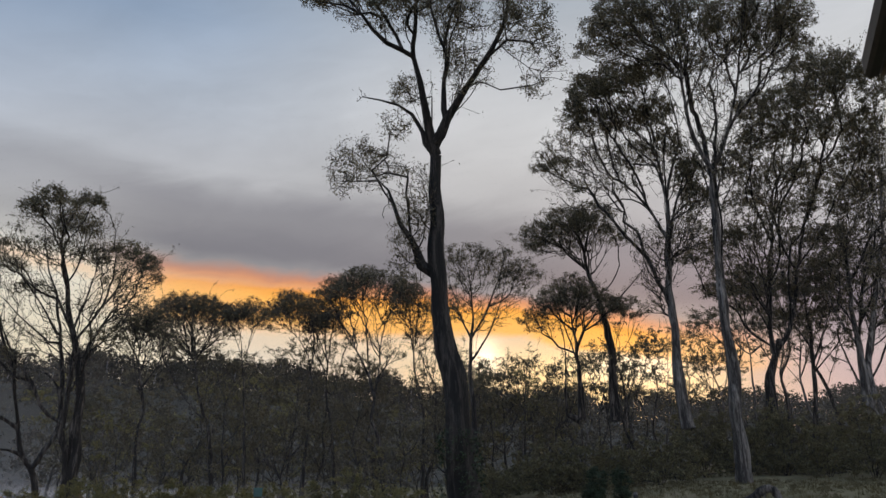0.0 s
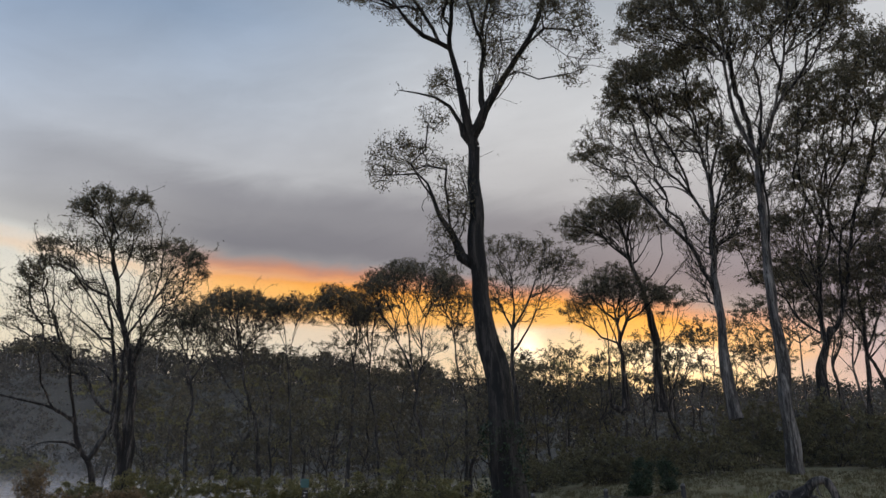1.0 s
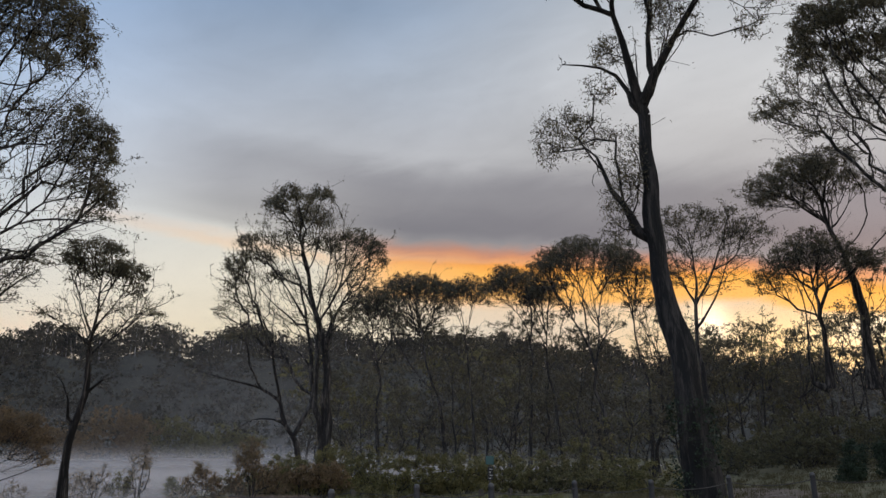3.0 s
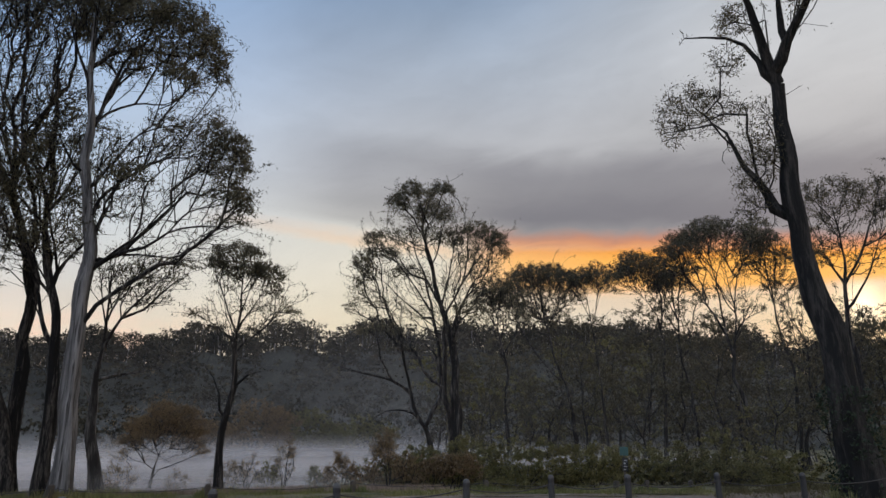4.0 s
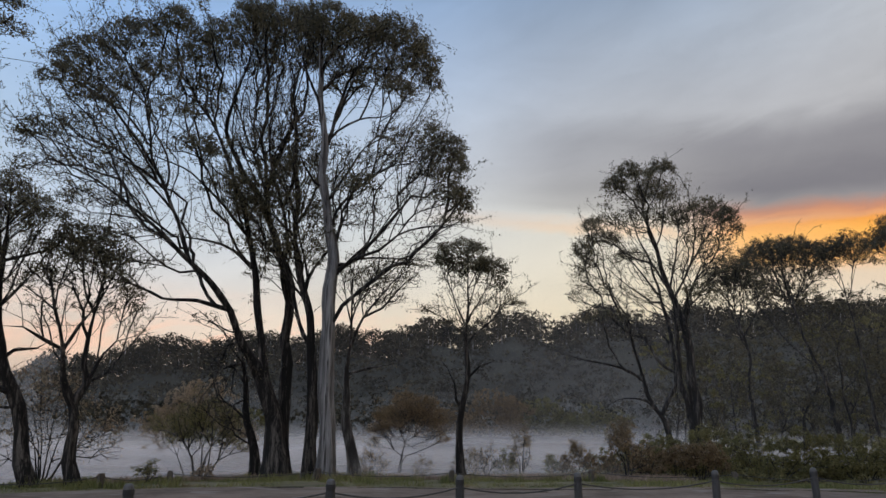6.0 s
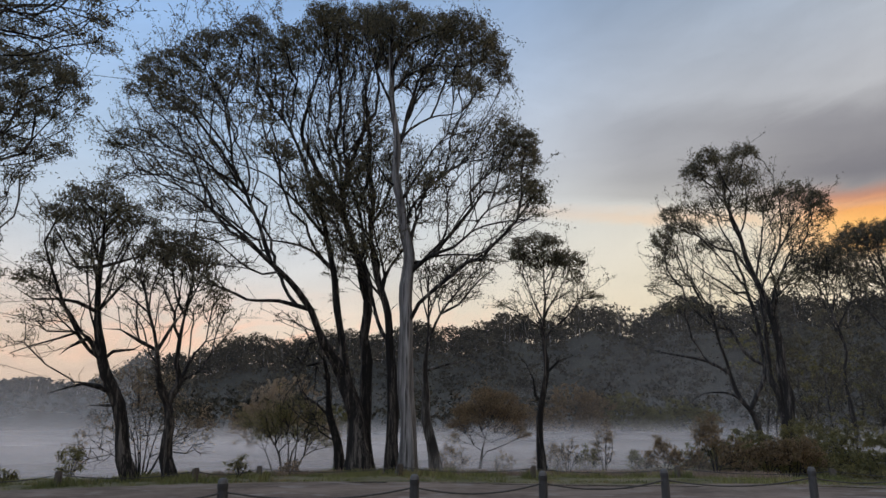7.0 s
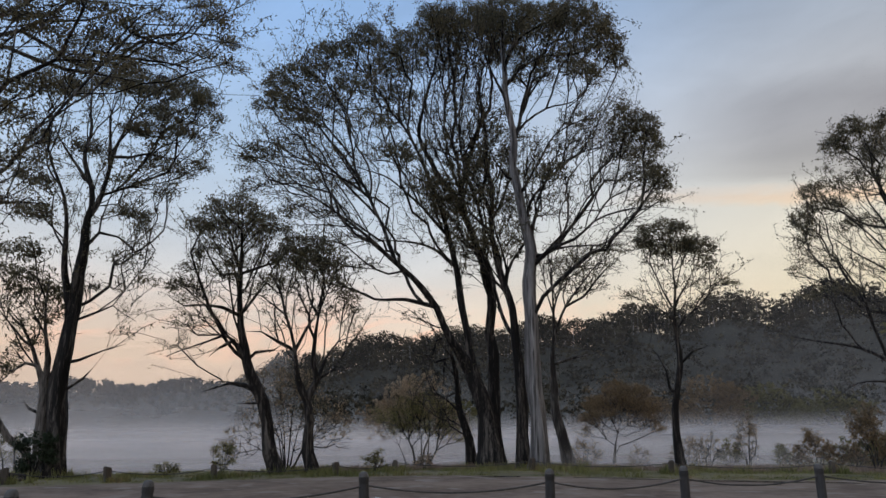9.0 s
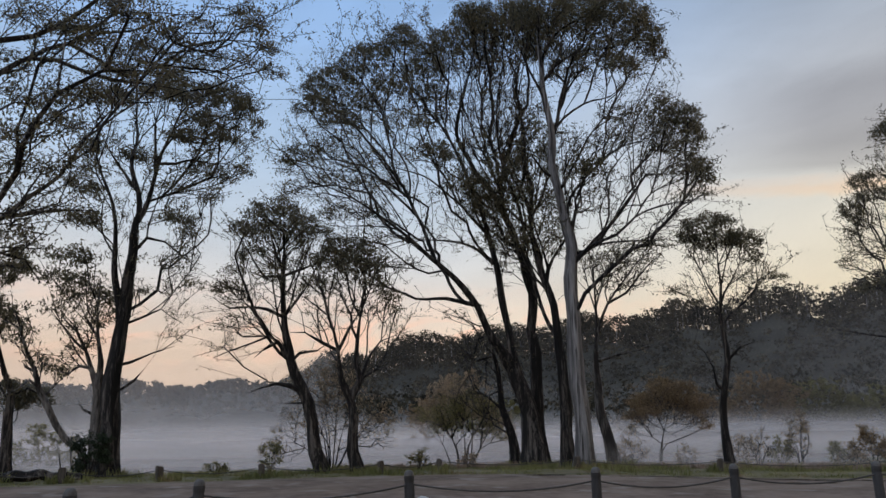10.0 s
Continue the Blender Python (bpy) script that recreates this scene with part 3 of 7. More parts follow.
        for k in range(1, steps + 1):
            f = k / steps
            j = sk.add(sk.p[i] + w * length * f + bend * 4 * f * (1 - f) + rng.normal(0, 0.04, 3), j, 0.0)
            if k > steps * 0.4:
                inner.append(sk.p[j] + (w * 0.6 + rng.normal(0, 0.6, 3)) * rng.uniform(0.4, 0.9) * (dist / 34) ** 0.5)
        inner.append(hub + w * rng.uniform(0.1, 0.5))
    trunk_top = max(p[1] for p in limbs[0][2]) - base
    low = 0.35 * min(trunk_top, min(c[1] for c in clumps) - base)
    sk.weave(hubs, balance * (3.4 if kind_of == "" else 1.3), rng, low=low, arch=-0.06 if kind_of == "" else 0.05)
    outer = len(spots)
    ends = sk.weave(spots + inner, balance * (1.1 if kind_of == "" else 0.7), rng, low=low)
    sk.swell(0.0068 + 0.00010 * dist, 2.5)
    twigs = []
    for own, chain in sk.chains():
        if len(chain) < 2:
            continue
        if own < 0:
            twigs.append(sk.tube(chain))
        else:
            what = "trunk" if sk.par[chain[0]] < 0 else "branch"
            part(what, mesh_of(what, *sk.tube(chain, 0.28 if limbs[0][0] > 0.15 else 0.0, 0.2, seed % 7), smooth=True), bark_dark if bark == bark_pale and what == "branch" else bark, root)
    if twigs:
        tagged(part("branchwork", mesh_of("branchwork", *joined(twigs), smooth=True), bark_dark if dist < 60 else bark, root), kind="stuff")
    tip = np.array([sk.p[i] for i in ends])
    before = np.array([sk.p[sk.par[i]] for i in ends])
    # leaves grow where the light falls: few of them under other tufts
    flat = tip.astype(np.float32)
    gap = (flat[:, None, 0] - flat[None, :, 0]) ** 2 + (flat[:, None, 1] - flat[None, :, 1]) ** 2
    covered = ((gap < (1.1 * reach) ** 2) & (flat[None, :, 2] > flat[:, None, 2] + 0.7 * reach)).sum(1)
    share = np.clip(1.2 - shy * covered, 0.15, 1.15)
    share[outer:] *= 0.5
    share[thin:outer] *= 0.62
    count = np.maximum(1, (leaves * 1.35 * share * rng.uniform(0.7, 1.3, len(tip))).astype(int))
    back = rng.uniform(-0.15, 0.8, (count.sum(), 1))
    at = np.repeat(tip, count, 0) * (1 - back) + np.repeat(before, count, 0) * back
    at = at + rng.normal(0, spread * 0.55, at.shape) * np.array([1, 1, 0.6])
    tagged(part("crown", mesh_of("crown", *leaf_quads(at, leaf * sprig, rng, 0.7, 0.42 if dist > 24 else 0.33, dist > 24)), foliage or leaf_dark, root), kind="stuff")
    limb_nodes = [i for i in range(len(sk.p)) if sk.own[i] >= 0 and 0.03 < sk.r[i] < 0.3 and sk.p[i][2] > 8]
    for k in range(strips):
        # ribbons of shed bark that hang from the limbs
        top = sk.p[limb_nodes[int(rng.integers(len(limb_nodes)))]]
        n, length, wide = 7, rng.uniform(0.3, 1.3), rng.uniform(0.012, 0.03)
        sway = rng.normal(0, 0.10, 3)
        line = [top + np.array([sway[0] * f, sway[1] * f, -length * f]) + rng.normal(0, 0.05, 3) for f in np.linspace(0, 1, n)]
        e = np.array([math.cos(k), math.sin(k), 0]) * wide
        v = np.array([q + sg * e * (1 - 0.6 * i / n) for i, q in enumerate(line) for sg in (-1, 1)])
        part("bark_strip", mesh_of("bark_strip", v, [[2 * i, 2 * i + 1, 2 * i + 3, 2 * i + 2] for i in range(n - 1)]), bark, root)
    if not kind_of and dist < 38:
        FEET.append((bx, by))
    tagged(root, label, kind_of or "tree", group)
    return root


def root_at(ob):
    return np.array(ob.location)


# tall dark eucalyptus with forked trunk and sparse crown beside bollards
gum_tree("tall dark eucalyptus with forked trunk and sparse crown beside bollards",
    1.3, 26, bark_black, [
    limb(0.56, 0.2, (0.0, 0.3), (-0.1, 1.5), (-0.2, 3.0), (-0.3, 4.8), (-0.6, 6.7), (-0.8, 8.2), (-0.9, 9.6), (-0.8, 11.2), (-0.8, 12.8), (-0.8, 14.2)),
    limb(0.2, 0.05, (-0.8, 14.2), (-1.1, 15.7), (-1.4, 17.5), (-1.6, 18.8), (-1.5, 20.5), (-1.3, 22.9), (-1.5, 25.4)),
    limb(0.2, 0.05, (-0.8, 14.5), (-0.3, 15.8), (0.5, 17.1), (1.3, 18.3), (1.9, 19.4), (2.3, 20.6), (2.5, 22.4), (2.8, 24.8)),
    limb(0.13, 0.04, (-0.4, 15.7), (-0.4, 17.4), (-0.3, 18.8), (-0.6, 20.1), (-0.8, 21.4), (-0.7, 23.4)),
    limb(0.15, 0.05, (-1.6, 18.6), (-2.1, 19.1), (-2.8, 19.5), (-3.4, 20.2), (-3.9, 21.1), (-4.5, 22.0), (-5.3, 22.6)),
    limb(0.06, 0.02, (-3.9, 21.0), (-4.6, 21.6), (-5.6, 21.8), (-6.5, 22.0)),
    limb(0.13, 0.05, (-1.1, 14.2), (-1.4, 15.2), (-1.8, 16.0), (-2.3, 16.5), (-3.0, 16.8), (-3.8, 17.0)),
    limb(0.2, 0.06, (-1.1, 8.9), (-1.5, 9.6), (-1.9, 10.5), (-2.3, 11.3), (-2.5, 12.1), (-2.7, 12.7), (-3.1, 13.2)),
    limb(0.03, 0.012, (1.9, 19.4), (2.5, 18.7), (3.2, 18.1), (3.7, 17.2))],
    [(-3.8, 13.9, 1.0, 0.9), (-4.5, 13.7, 0.6, 0.8), (-2.8, 13.9, 0.7, 0.6), (-1.6, 12.6, 0.6, 1.1), (-2.0, 11.2, 0.6, 1.0), (-1.4, 11.5, 0.4, 0.8),
     (-2.4, 15.7, 0.6, 0.6), (-1.9, 17.2, 0.6, 0.6), (-3.6, 21.2, 1.1, 0.7), (-2.4, 21.1, 0.9, 0.9), (0.5, 19.9, 1.1, 1.6), (-0.2, 21.0, 1.2, 1.0),
     (1.1, 17.9, 0.5, 0.6), (3.0, 20.3, 1.1, 1.1), (3.9, 18.9, 0.7, 0.8), (3.4, 17.3, 0.6, 0.5), (-1.4, 23.5, 3.0, 1.6), (2.6, 23.3, 2.2, 1.5),
     (-4.9, 23.1, 1.5, 0.9), (0.3, 18.2, 0.5, 1.2), (-2.2, 10.1, 0.4, 0.8), (-5.1, 21.9, 1.2, 0.4)], strips=44, thick=1.9, sprig=1.1, sides=1.2, tips=2.2, leaves=50, leaf=0.1, balance=0.35)

# slender young eucalyptus with thin twiggy crown
gum_tree("slender young eucalyptus with thin twiggy crown",
    2.1, 48, bark_dark, [
    limb(0.2, 0.05, (0.0, 3.5), (-0.0, 6.4), (-0.1, 9.0), (0.2, 12.5), (0.0, 15.8)),
    limb(0.08, 0.03, (0.0, 9.4), (1.4, 11.7), (2.3, 14.1), (2.8, 15.7)),
    limb(0.08, 0.03, (0.1, 10.9), (-0.7, 12.6), (-1.0, 15.0))],
    [(0.0, 16.6, 1.4, 1.1), (2.0, 16.1, 1.2, 1.0), (2.9, 14.6, 1.2, 1.0), (-0.5, 14.2, 1.4, 1.0), (1.3, 12.9, 1.7, 1.0), (-1.3, 13.2, 1.0, 0.8),
     (4.0, 15.6, 1.0, 0.8)], thick=1.8, sprig=1.0, tips=1.6, leaves=14, leaf=0.15)

# broad spreading eucalyptus with three stems at the lake edge
gum_tree("broad spreading eucalyptus with three stems at the lake edge",
    -27.6, 50, bark_dark, [
    limb(0.42, 0.07, (0.7, 0.1), (0.6, 1.7), (0.6, 3.6), (0.5, 5.4), (0.4, 7.5), (0.2, 9.2), (-0.2, 10.6), (-0.7, 12.2), (-1.2, 14.5), (-1.7, 16.8), (-1.8, 18.8)),
    limb(0.3, 0.1, (0.3, 0.1), (0.3, 1.7), (0.2, 3.6), (-0.2, 5.1), (-0.2, 7.0), (-0.2, 8.5), (-0.2, 10.1)),
    limb(0.34, 0.14, (-1.0, 0.2), (-1.2, 1.7), (-1.6, 3.0)),
    limb(0.24, 0.06, (-1.6, 3.0), (-1.0, 4.1), (-0.5, 5.1), (-0.5, 6.6), (-0.6, 8.2), (-0.8, 9.5), (-1.1, 11.0), (-1.5, 13.0), (-2.2, 15.1), (-2.8, 17.3)),
    limb(0.16, 0.03, (-1.6, 3.1), (-2.1, 3.7), (-2.4, 4.4), (-2.6, 5.3), (-3.1, 5.7), (-4.3, 6.4), (-6.3, 6.8), (-8.1, 7.4), (-9.5, 8.2)),
    limb(0.09, 0.03, (-2.0, 3.7), (-2.9, 4.1), (-4.3, 4.1), (-5.4, 3.4), (-6.3, 2.8)),
    limb(0.09, 0.03, (-0.5, 10.9), (-0.0, 13.4), (0.4, 15.4), (0.2, 17.2)),
    limb(0.1, 0.03, (-0.3, 10.6), (1.1, 13.1), (2.4, 15.1), (3.7, 16.0)),
    limb(0.09, 0.03, (-1.1, 10.8), (-2.5, 13.0), (-3.7, 14.6), (-4.9, 15.3)),
    limb(0.08, 0.03, (-1.3, 10.2), (-2.9, 11.6), (-4.5, 13.1), (-5.7, 14.0)),
    limb(0.07, 0.02, (-0.5, 7.4), (-1.5, 8.6), (-3.0, 9.0), (-4.6, 9.2))],
    [(-2.7, 20.3, 1.0, 0.5), (-0.4, 20.2, 1.1, 0.5), (-3.8, 19.3, 0.9, 0.5), (-1.0, 18.4, 1.5, 0.7), (-2.3, 16.7, 2.1, 0.6), (0.0, 16.4, 1.2, 0.6),
     (2.2, 17.1, 1.3, 0.5), (3.7, 16.3, 0.9, 0.5), (4.3, 15.2, 0.4, 0.3), (-5.4, 16.5, 0.8, 0.5), (-4.8, 15.3, 1.4, 0.5), (-6.3, 14.6, 0.9, 0.5),
     (-6.2, 13.5, 0.7, 0.4), (1.6, 15.0, 1.0, 0.5), (2.2, 13.8, 1.0, 0.5), (2.6, 12.4, 1.1, 0.5), (-0.5, 13.0, 1.8, 0.5), (-5.7, 11.9, 1.1, 0.5),
     (-7.0, 11.3, 0.7, 0.3), (-4.0, 11.5, 1.5, 0.5), (-1.7, 10.8, 1.8, 0.5), (1.5, 11.2, 1.4, 0.5), (-4.8, 9.8, 2.1, 0.4), (-3.2, 8.4, 1.7, 0.4),
     (-2.9, 13.9, 1.5, 0.5)], dome=True, thick=2.1, shy=0.0048, reach=1.4, sides=1.9, sprig=0.9, tips=1.7, leaves=14, leaf=0.173)

# dark eucalyptus with thick arching limbs in the lakeside clump
gum_tree("dark eucalyptus with thick arching limbs in the lakeside clump",
    -58.3, 34, bark_dark, [
    limb(0.56, 0.3, (-0.3, 0.0), (-0.4, 1.0), (-0.5, 2.0), (-0.8, 3.0), (-1.2, 4.2)),
    limb(0.28, 0.14, (-1.2, 4.2), (-1.8, 5.2), (-2.4, 6.5), (-2.8, 7.3)),
    limb(0.16, 0.05, (-2.8, 7.3), (-3.5, 8.2), (-4.3, 9.1), (-5.3, 9.9), (-6.4, 11.0), (-7.1, 11.6), (-8.6, 12.7), (-10.1, 13.6), (-11.6, 14.1)),
    limb(0.1, 0.03, (-2.7, 7.2), (-3.5, 7.5), (-4.3, 7.7), (-5.8, 7.7), (-6.8, 8.2), (-8.3, 8.6), (-9.4, 8.9)),
    limb(0.24, 0.06, (-0.7, 2.6), (-1.0, 4.0), (-1.2, 5.5), (-1.4, 6.7), (-1.7, 8.1), (-1.8, 9.2), (-2.2, 10.7), (-2.6, 12.4), (-3.3, 14.3), (-4.2, 16.2), (-4.9, 17.5), (-6.0, 19.1), (-6.9, 20.6)),
    limb(0.12, 0.03, (-4.8, 9.6), (-5.5, 11.4), (-6.2, 12.9), (-6.9, 14.5), (-7.1, 15.7), (-7.6, 17.7), (-8.4, 19.4)),
    limb(0.09, 0.03, (-5.3, 9.9), (-6.7, 11.2), (-8.0, 11.5), (-9.5, 11.6)),
    limb(0.09, 0.03, (-6.2, 12.9), (-7.4, 13.9), (-8.9, 14.6), (-10.8, 15.3)),
    limb(0.08, 0.03, (-6.9, 14.8), (-8.1, 16.4), (-9.6, 18.2), (-10.9, 18.7)),
    limb(0.1, 0.03, (-1.8, 9.2), (-2.9, 10.1), (-4.0, 10.5), (-5.4, 10.7), (-7.1, 10.3)),
    limb(0.09, 0.03, (-2.2, 10.7), (-3.7, 12.5), (-5.1, 13.8), (-6.9, 14.6), (-8.1, 15.0))],
    [(-10.4, 19.5, 1.7, 0.9), (-11.3, 18.3, 1.1, 0.6), (-8.6, 20.7, 1.7, 0.8), (-6.7, 21.9, 1.2, 0.7), (-12.1, 15.4, 1.1, 0.6), (-10.2, 15.7, 1.4, 0.6),
     (-8.2, 15.0, 1.4, 0.5), (-12.5, 13.7, 0.8, 0.4), (-10.6, 14.1, 1.6, 0.4), (-8.0, 13.8, 1.6, 0.4), (-9.3, 12.3, 1.9, 0.4), (-7.2, 19.3, 1.5, 0.5),
     (-5.2, 20.1, 1.5, 0.7), (-4.6, 21.4, 1.2, 0.7), (-8.7, 18.3, 1.4, 0.5), (-9.9, 17.4, 1.4, 0.4), (-6.3, 17.1, 1.3, 0.5), (-3.4, 13.5, 1.4, 0.6),
     (-8.0, 10.8, 1.6, 0.3), (-5.1, 15.3, 1.5, 0.5), (-2.3, 12.1, 0.8, 0.6), (-4.8, 18.5, 1.3, 0.5), (-6.8, 9.5, 1.6, 0.3), (-8.6, 9.9, 1.3, 0.3)], dome=True, thick=2.4, shy=0.0048, sides=2.2, sprig=0.95, tips=1.6, leaves=13, leaf=0.146)

# dark tall eucalyptus at the middle of the lakeside clump
gum_tree("dark tall eucalyptus at the middle of the lakeside clump",
    -57.4, 35, bark_dark, [
    limb(0.34, 0.05, (-0.5, 0.1), (-0.7, 2.0), (-0.7, 3.6), (-0.7, 4.9), (-0.9, 6.0), (-0.7, 7.3), (-0.8, 8.8), (-1.3, 10.3), (-1.9, 12.0), (-2.8, 13.8), (-3.6, 15.0), (-4.3, 16.6), (-4.1, 18.2), (-3.6, 20.2), (-3.2, 22.2)),
    limb(0.14, 0.04, (-0.8, 8.0), (-1.1, 9.4), (-1.0, 10.9), (-1.3, 12.7), (-1.9, 14.6), (-2.2, 16.5), (-2.1, 18.7), (-1.7, 21.0)),
    limb(0.11, 0.03, (-1.9, 12.0), (-2.3, 14.0), (-3.1, 15.9), (-3.9, 17.9), (-4.8, 19.3)),
    limb(0.1, 0.03, (-1.3, 12.7), (-0.8, 14.5), (-0.8, 16.7), (-1.1, 19.0), (-0.7, 21.6))],
    [(-3.3, 22.5, 1.9, 1.1), (-1.8, 23.4, 1.8, 0.9), (-1.3, 21.2, 1.5, 0.9), (-3.7, 20.9, 1.7, 0.9), (-2.4, 20.4, 1.5, 0.8), (-0.3, 22.6, 1.4, 1.0),
     (-1.3, 19.1, 1.6, 0.6), (-3.2, 18.7, 1.5, 0.5), (-4.6, 17.9, 1.3, 0.5), (-2.5, 16.6, 1.5, 0.4), (-1.0, 16.9, 1.3, 0.4), (-2.8, 21.6, 1.2, 0.8),
     (-3.8, 23.8, 0.8, 0.5), (-3.7, 15.6, 1.5, 0.4), (-1.8, 17.7, 1.5, 0.7), (-3.1, 16.2, 1.3, 0.6), (-1.6, 15.6, 1.3, 0.6), (-0.2, 17.9, 1.0, 0.6)], dome=True, thick=2.8, shy=0.0048, sides=2.4, sprig=0.95, tips=1.6, leaves=12, leaf=0.146)

# dark-barked eucalyptus with dense low foliage in lakeside clump
gum_tree("dark-barked eucalyptus with dense low foliage in lakeside clump",
    -55.9, 33, bark_dark, [
    limb(0.31, 0.05, (-0.3, 0.1), (-0.3, 1.5), (-0.3, 2.9), (-0.4, 4.3), (-0.6, 5.7), (-0.7, 7.0), (-1.1, 8.5), (-1.4, 9.9), (-1.5, 11.2), (-1.4, 12.9), (-1.6, 14.3), (-1.7, 16.1), (-1.8, 17.4)),
    limb(0.11, 0.04, (-0.5, 5.5), (-1.0, 6.6), (-1.2, 7.3), (-1.4, 8.1), (-2.2, 9.5), (-2.9, 10.7)),
    limb(0.09, 0.03, (-1.0, 8.1), (-0.5, 9.3), (0.1, 10.2), (0.4, 11.3)),
    limb(0.09, 0.03, (-1.5, 11.2), (-0.8, 12.5), (-0.4, 13.7))],
    [(-3.7, 11.8, 0.9, 0.7), (-1.7, 12.0, 1.4, 0.8), (-1.2, 10.4, 1.4, 0.8), (-2.5, 10.8, 1.1, 0.6), (-0.1, 12.1, 1.0, 0.5), (-1.8, 13.0, 1.0, 0.5),
     (-2.9, 12.5, 1.1, 0.6), (-2.2, 9.8, 1.1, 0.5), (-0.7, 9.7, 0.8, 0.4), (-4.3, 12.6, 0.8, 0.4), (0.1, 10.9, 0.7, 0.5), (-2.4, 14.4, 1.3, 0.4),
     (-1.3, 14.6, 1.2, 0.6), (-0.3, 13.7, 1.0, 0.6), (-0.6, 15.6, 1.1, 0.6), (-2.7, 13.8, 1.3, 0.6), (-2.6, 9.0, 1.0, 0.4), (-3.4, 10.1, 0.9, 0.4)], dome=True, thick=1.4, shy=0.002, sides=1.8, sprig=1.0, tips=1.5, leaves=10, leaf=0.151)

# tall pale smooth-barked gum with straight trunk in clump
gum_tree("tall pale smooth-barked gum with straight trunk in clump",
    -54.8, 31, bark_pale, [
    limb(0.38, 0.07, (-0.2, -0.1), (-0.2, 1.0), (-0.2, 2.1), (-0.3, 3.3), (-0.3, 4.5), (-0.3, 5.7), (-0.3, 7.2), (-0.3, 8.4), (-0.3, 9.4), (-0.4, 10.5), (-0.6, 11.8), (-0.9, 13.1), (-0.9, 14.3), (-1.0, 15.6), (-1.1, 16.9), (-1.2, 18.7), (-1.2, 20.5), (-1.2, 22.6)),
    limb(0.09, 0.03, (-0.4, 10.4), (-0.2, 11.5), (0.4, 12.3), (1.2, 13.0), (2.2, 13.7), (3.5, 14.1)),
    limb(0.08, 0.03, (-0.9, 14.5), (-0.3, 15.4), (0.7, 16.0), (1.9, 16.3), (2.9, 17.0)),
    limb(0.1, 0.03, (-0.3, 8.4), (0.6, 9.2), (1.7, 9.7), (2.6, 10.5), (3.8, 10.9), (5.3, 11.1)),
    limb(0.07, 0.03, (2.6, 10.5), (3.3, 11.5), (4.5, 12.0), (5.5, 12.3)),
    limb(0.08, 0.03, (-1.1, 17.2), (-0.5, 18.1), (0.7, 18.7), (2.3, 18.8), (3.6, 19.3)),
    limb(0.08, 0.03, (-1.2, 18.4), (-0.4, 19.8), (0.9, 20.5), (2.2, 21.1)),
    limb(0.07, 0.03, (-1.1, 16.5), (-1.8, 18.1), (-2.3, 19.7), (-2.9, 21.3)),
    limb(0.07, 0.03, (-0.3, 8.7), (0.9, 9.3), (2.2, 9.4), (3.6, 9.3)),
    limb(0.07, 0.03, (-0.6, 11.8), (0.2, 13.4), (1.0, 14.6), (2.3, 15.3), (3.8, 15.4)),
    limb(0.06, 0.03, (-0.8, 12.2), (-1.6, 13.3), (-2.1, 14.4))],
    [(-1.0, 21.1, 1.6, 0.8), (0.7, 20.4, 1.6, 0.9), (2.4, 20.6, 1.5, 0.8), (3.4, 19.3, 1.1, 0.7), (4.1, 18.3, 0.5, 0.5), (1.3, 18.6, 1.5, 0.6),
     (0.0, 17.8, 1.2, 0.6), (2.4, 17.9, 0.9, 0.4), (-1.2, 19.1, 1.2, 0.8), (2.3, 15.3, 1.2, 0.4), (3.7, 15.4, 1.2, 0.5), (4.9, 14.9, 0.9, 0.5),
     (5.4, 14.1, 0.5, 0.4), (3.1, 14.3, 1.6, 0.6), (1.6, 14.0, 1.2, 0.6), (3.9, 13.5, 0.9, 0.3), (0.9, 12.8, 1.1, 0.4), (1.3, 11.7, 0.8, 0.4),
     (3.3, 12.4, 1.3, 0.3), (4.9, 12.5, 1.0, 0.4), (5.7, 12.1, 0.6, 0.4), (5.0, 11.3, 1.0, 0.2), (0.5, 10.9, 1.1, 0.2), (2.5, 9.2, 0.9, 0.2),
     (3.6, 9.2, 0.9, 0.2), (-0.3, 14.1, 0.9, 0.5), (0.2, 12.8, 0.9, 0.4)], dome=True, thick=3.2, shy=0.0032, sides=1.9, sprig=0.95, tips=1.55, leaves=14, leaf=0.146)

# grey half-bare leaning tree with fine upright twigs
gum_tree("grey half-bare leaning tree with fine upright twigs",
    -52.2, 36, bark_grey, [
    limb(0.3, 0.08, (-0.4, 0.1), (-0.7, 1.2), (-0.9, 2.2), (-1.0, 3.3), (-1.0, 4.6), (-0.9, 6.0), (-0.9, 7.2), (-1.1, 8.0)),
    limb(0.09, 0.03, (-0.9, 6.0), (-0.3, 7.4), (0.5, 8.5), (1.4, 9.6), (2.2, 10.1)),
    limb(0.08, 0.02, (-0.9, 4.6), (-0.2, 4.9), (0.8, 5.1), (1.8, 5.3), (2.5, 5.6)),
    limb(0.07, 0.02, (-0.9, 7.4), (-0.3, 8.8), (0.2, 10.0)),
    limb(0.06, 0.02, (-0.9, 3.0), (-1.3, 4.1), (-1.7, 4.7), (-1.8, 5.8)),
    limb(0.07, 0.02, (-1.0, 8.0), (-1.3, 9.2), (-1.1, 10.4))],
    [(-0.5, 10.0, 1.3, 0.7), (0.8, 9.8, 1.3, 0.6), (1.9, 9.7, 0.8, 0.6), (0.2, 8.5, 1.1, 0.6), (-1.1, 9.2, 0.7, 0.6), (1.3, 8.5, 0.8, 0.4)], dome=True, thick=2.1, tips=2.0, leaves=2, leaf=0.14)

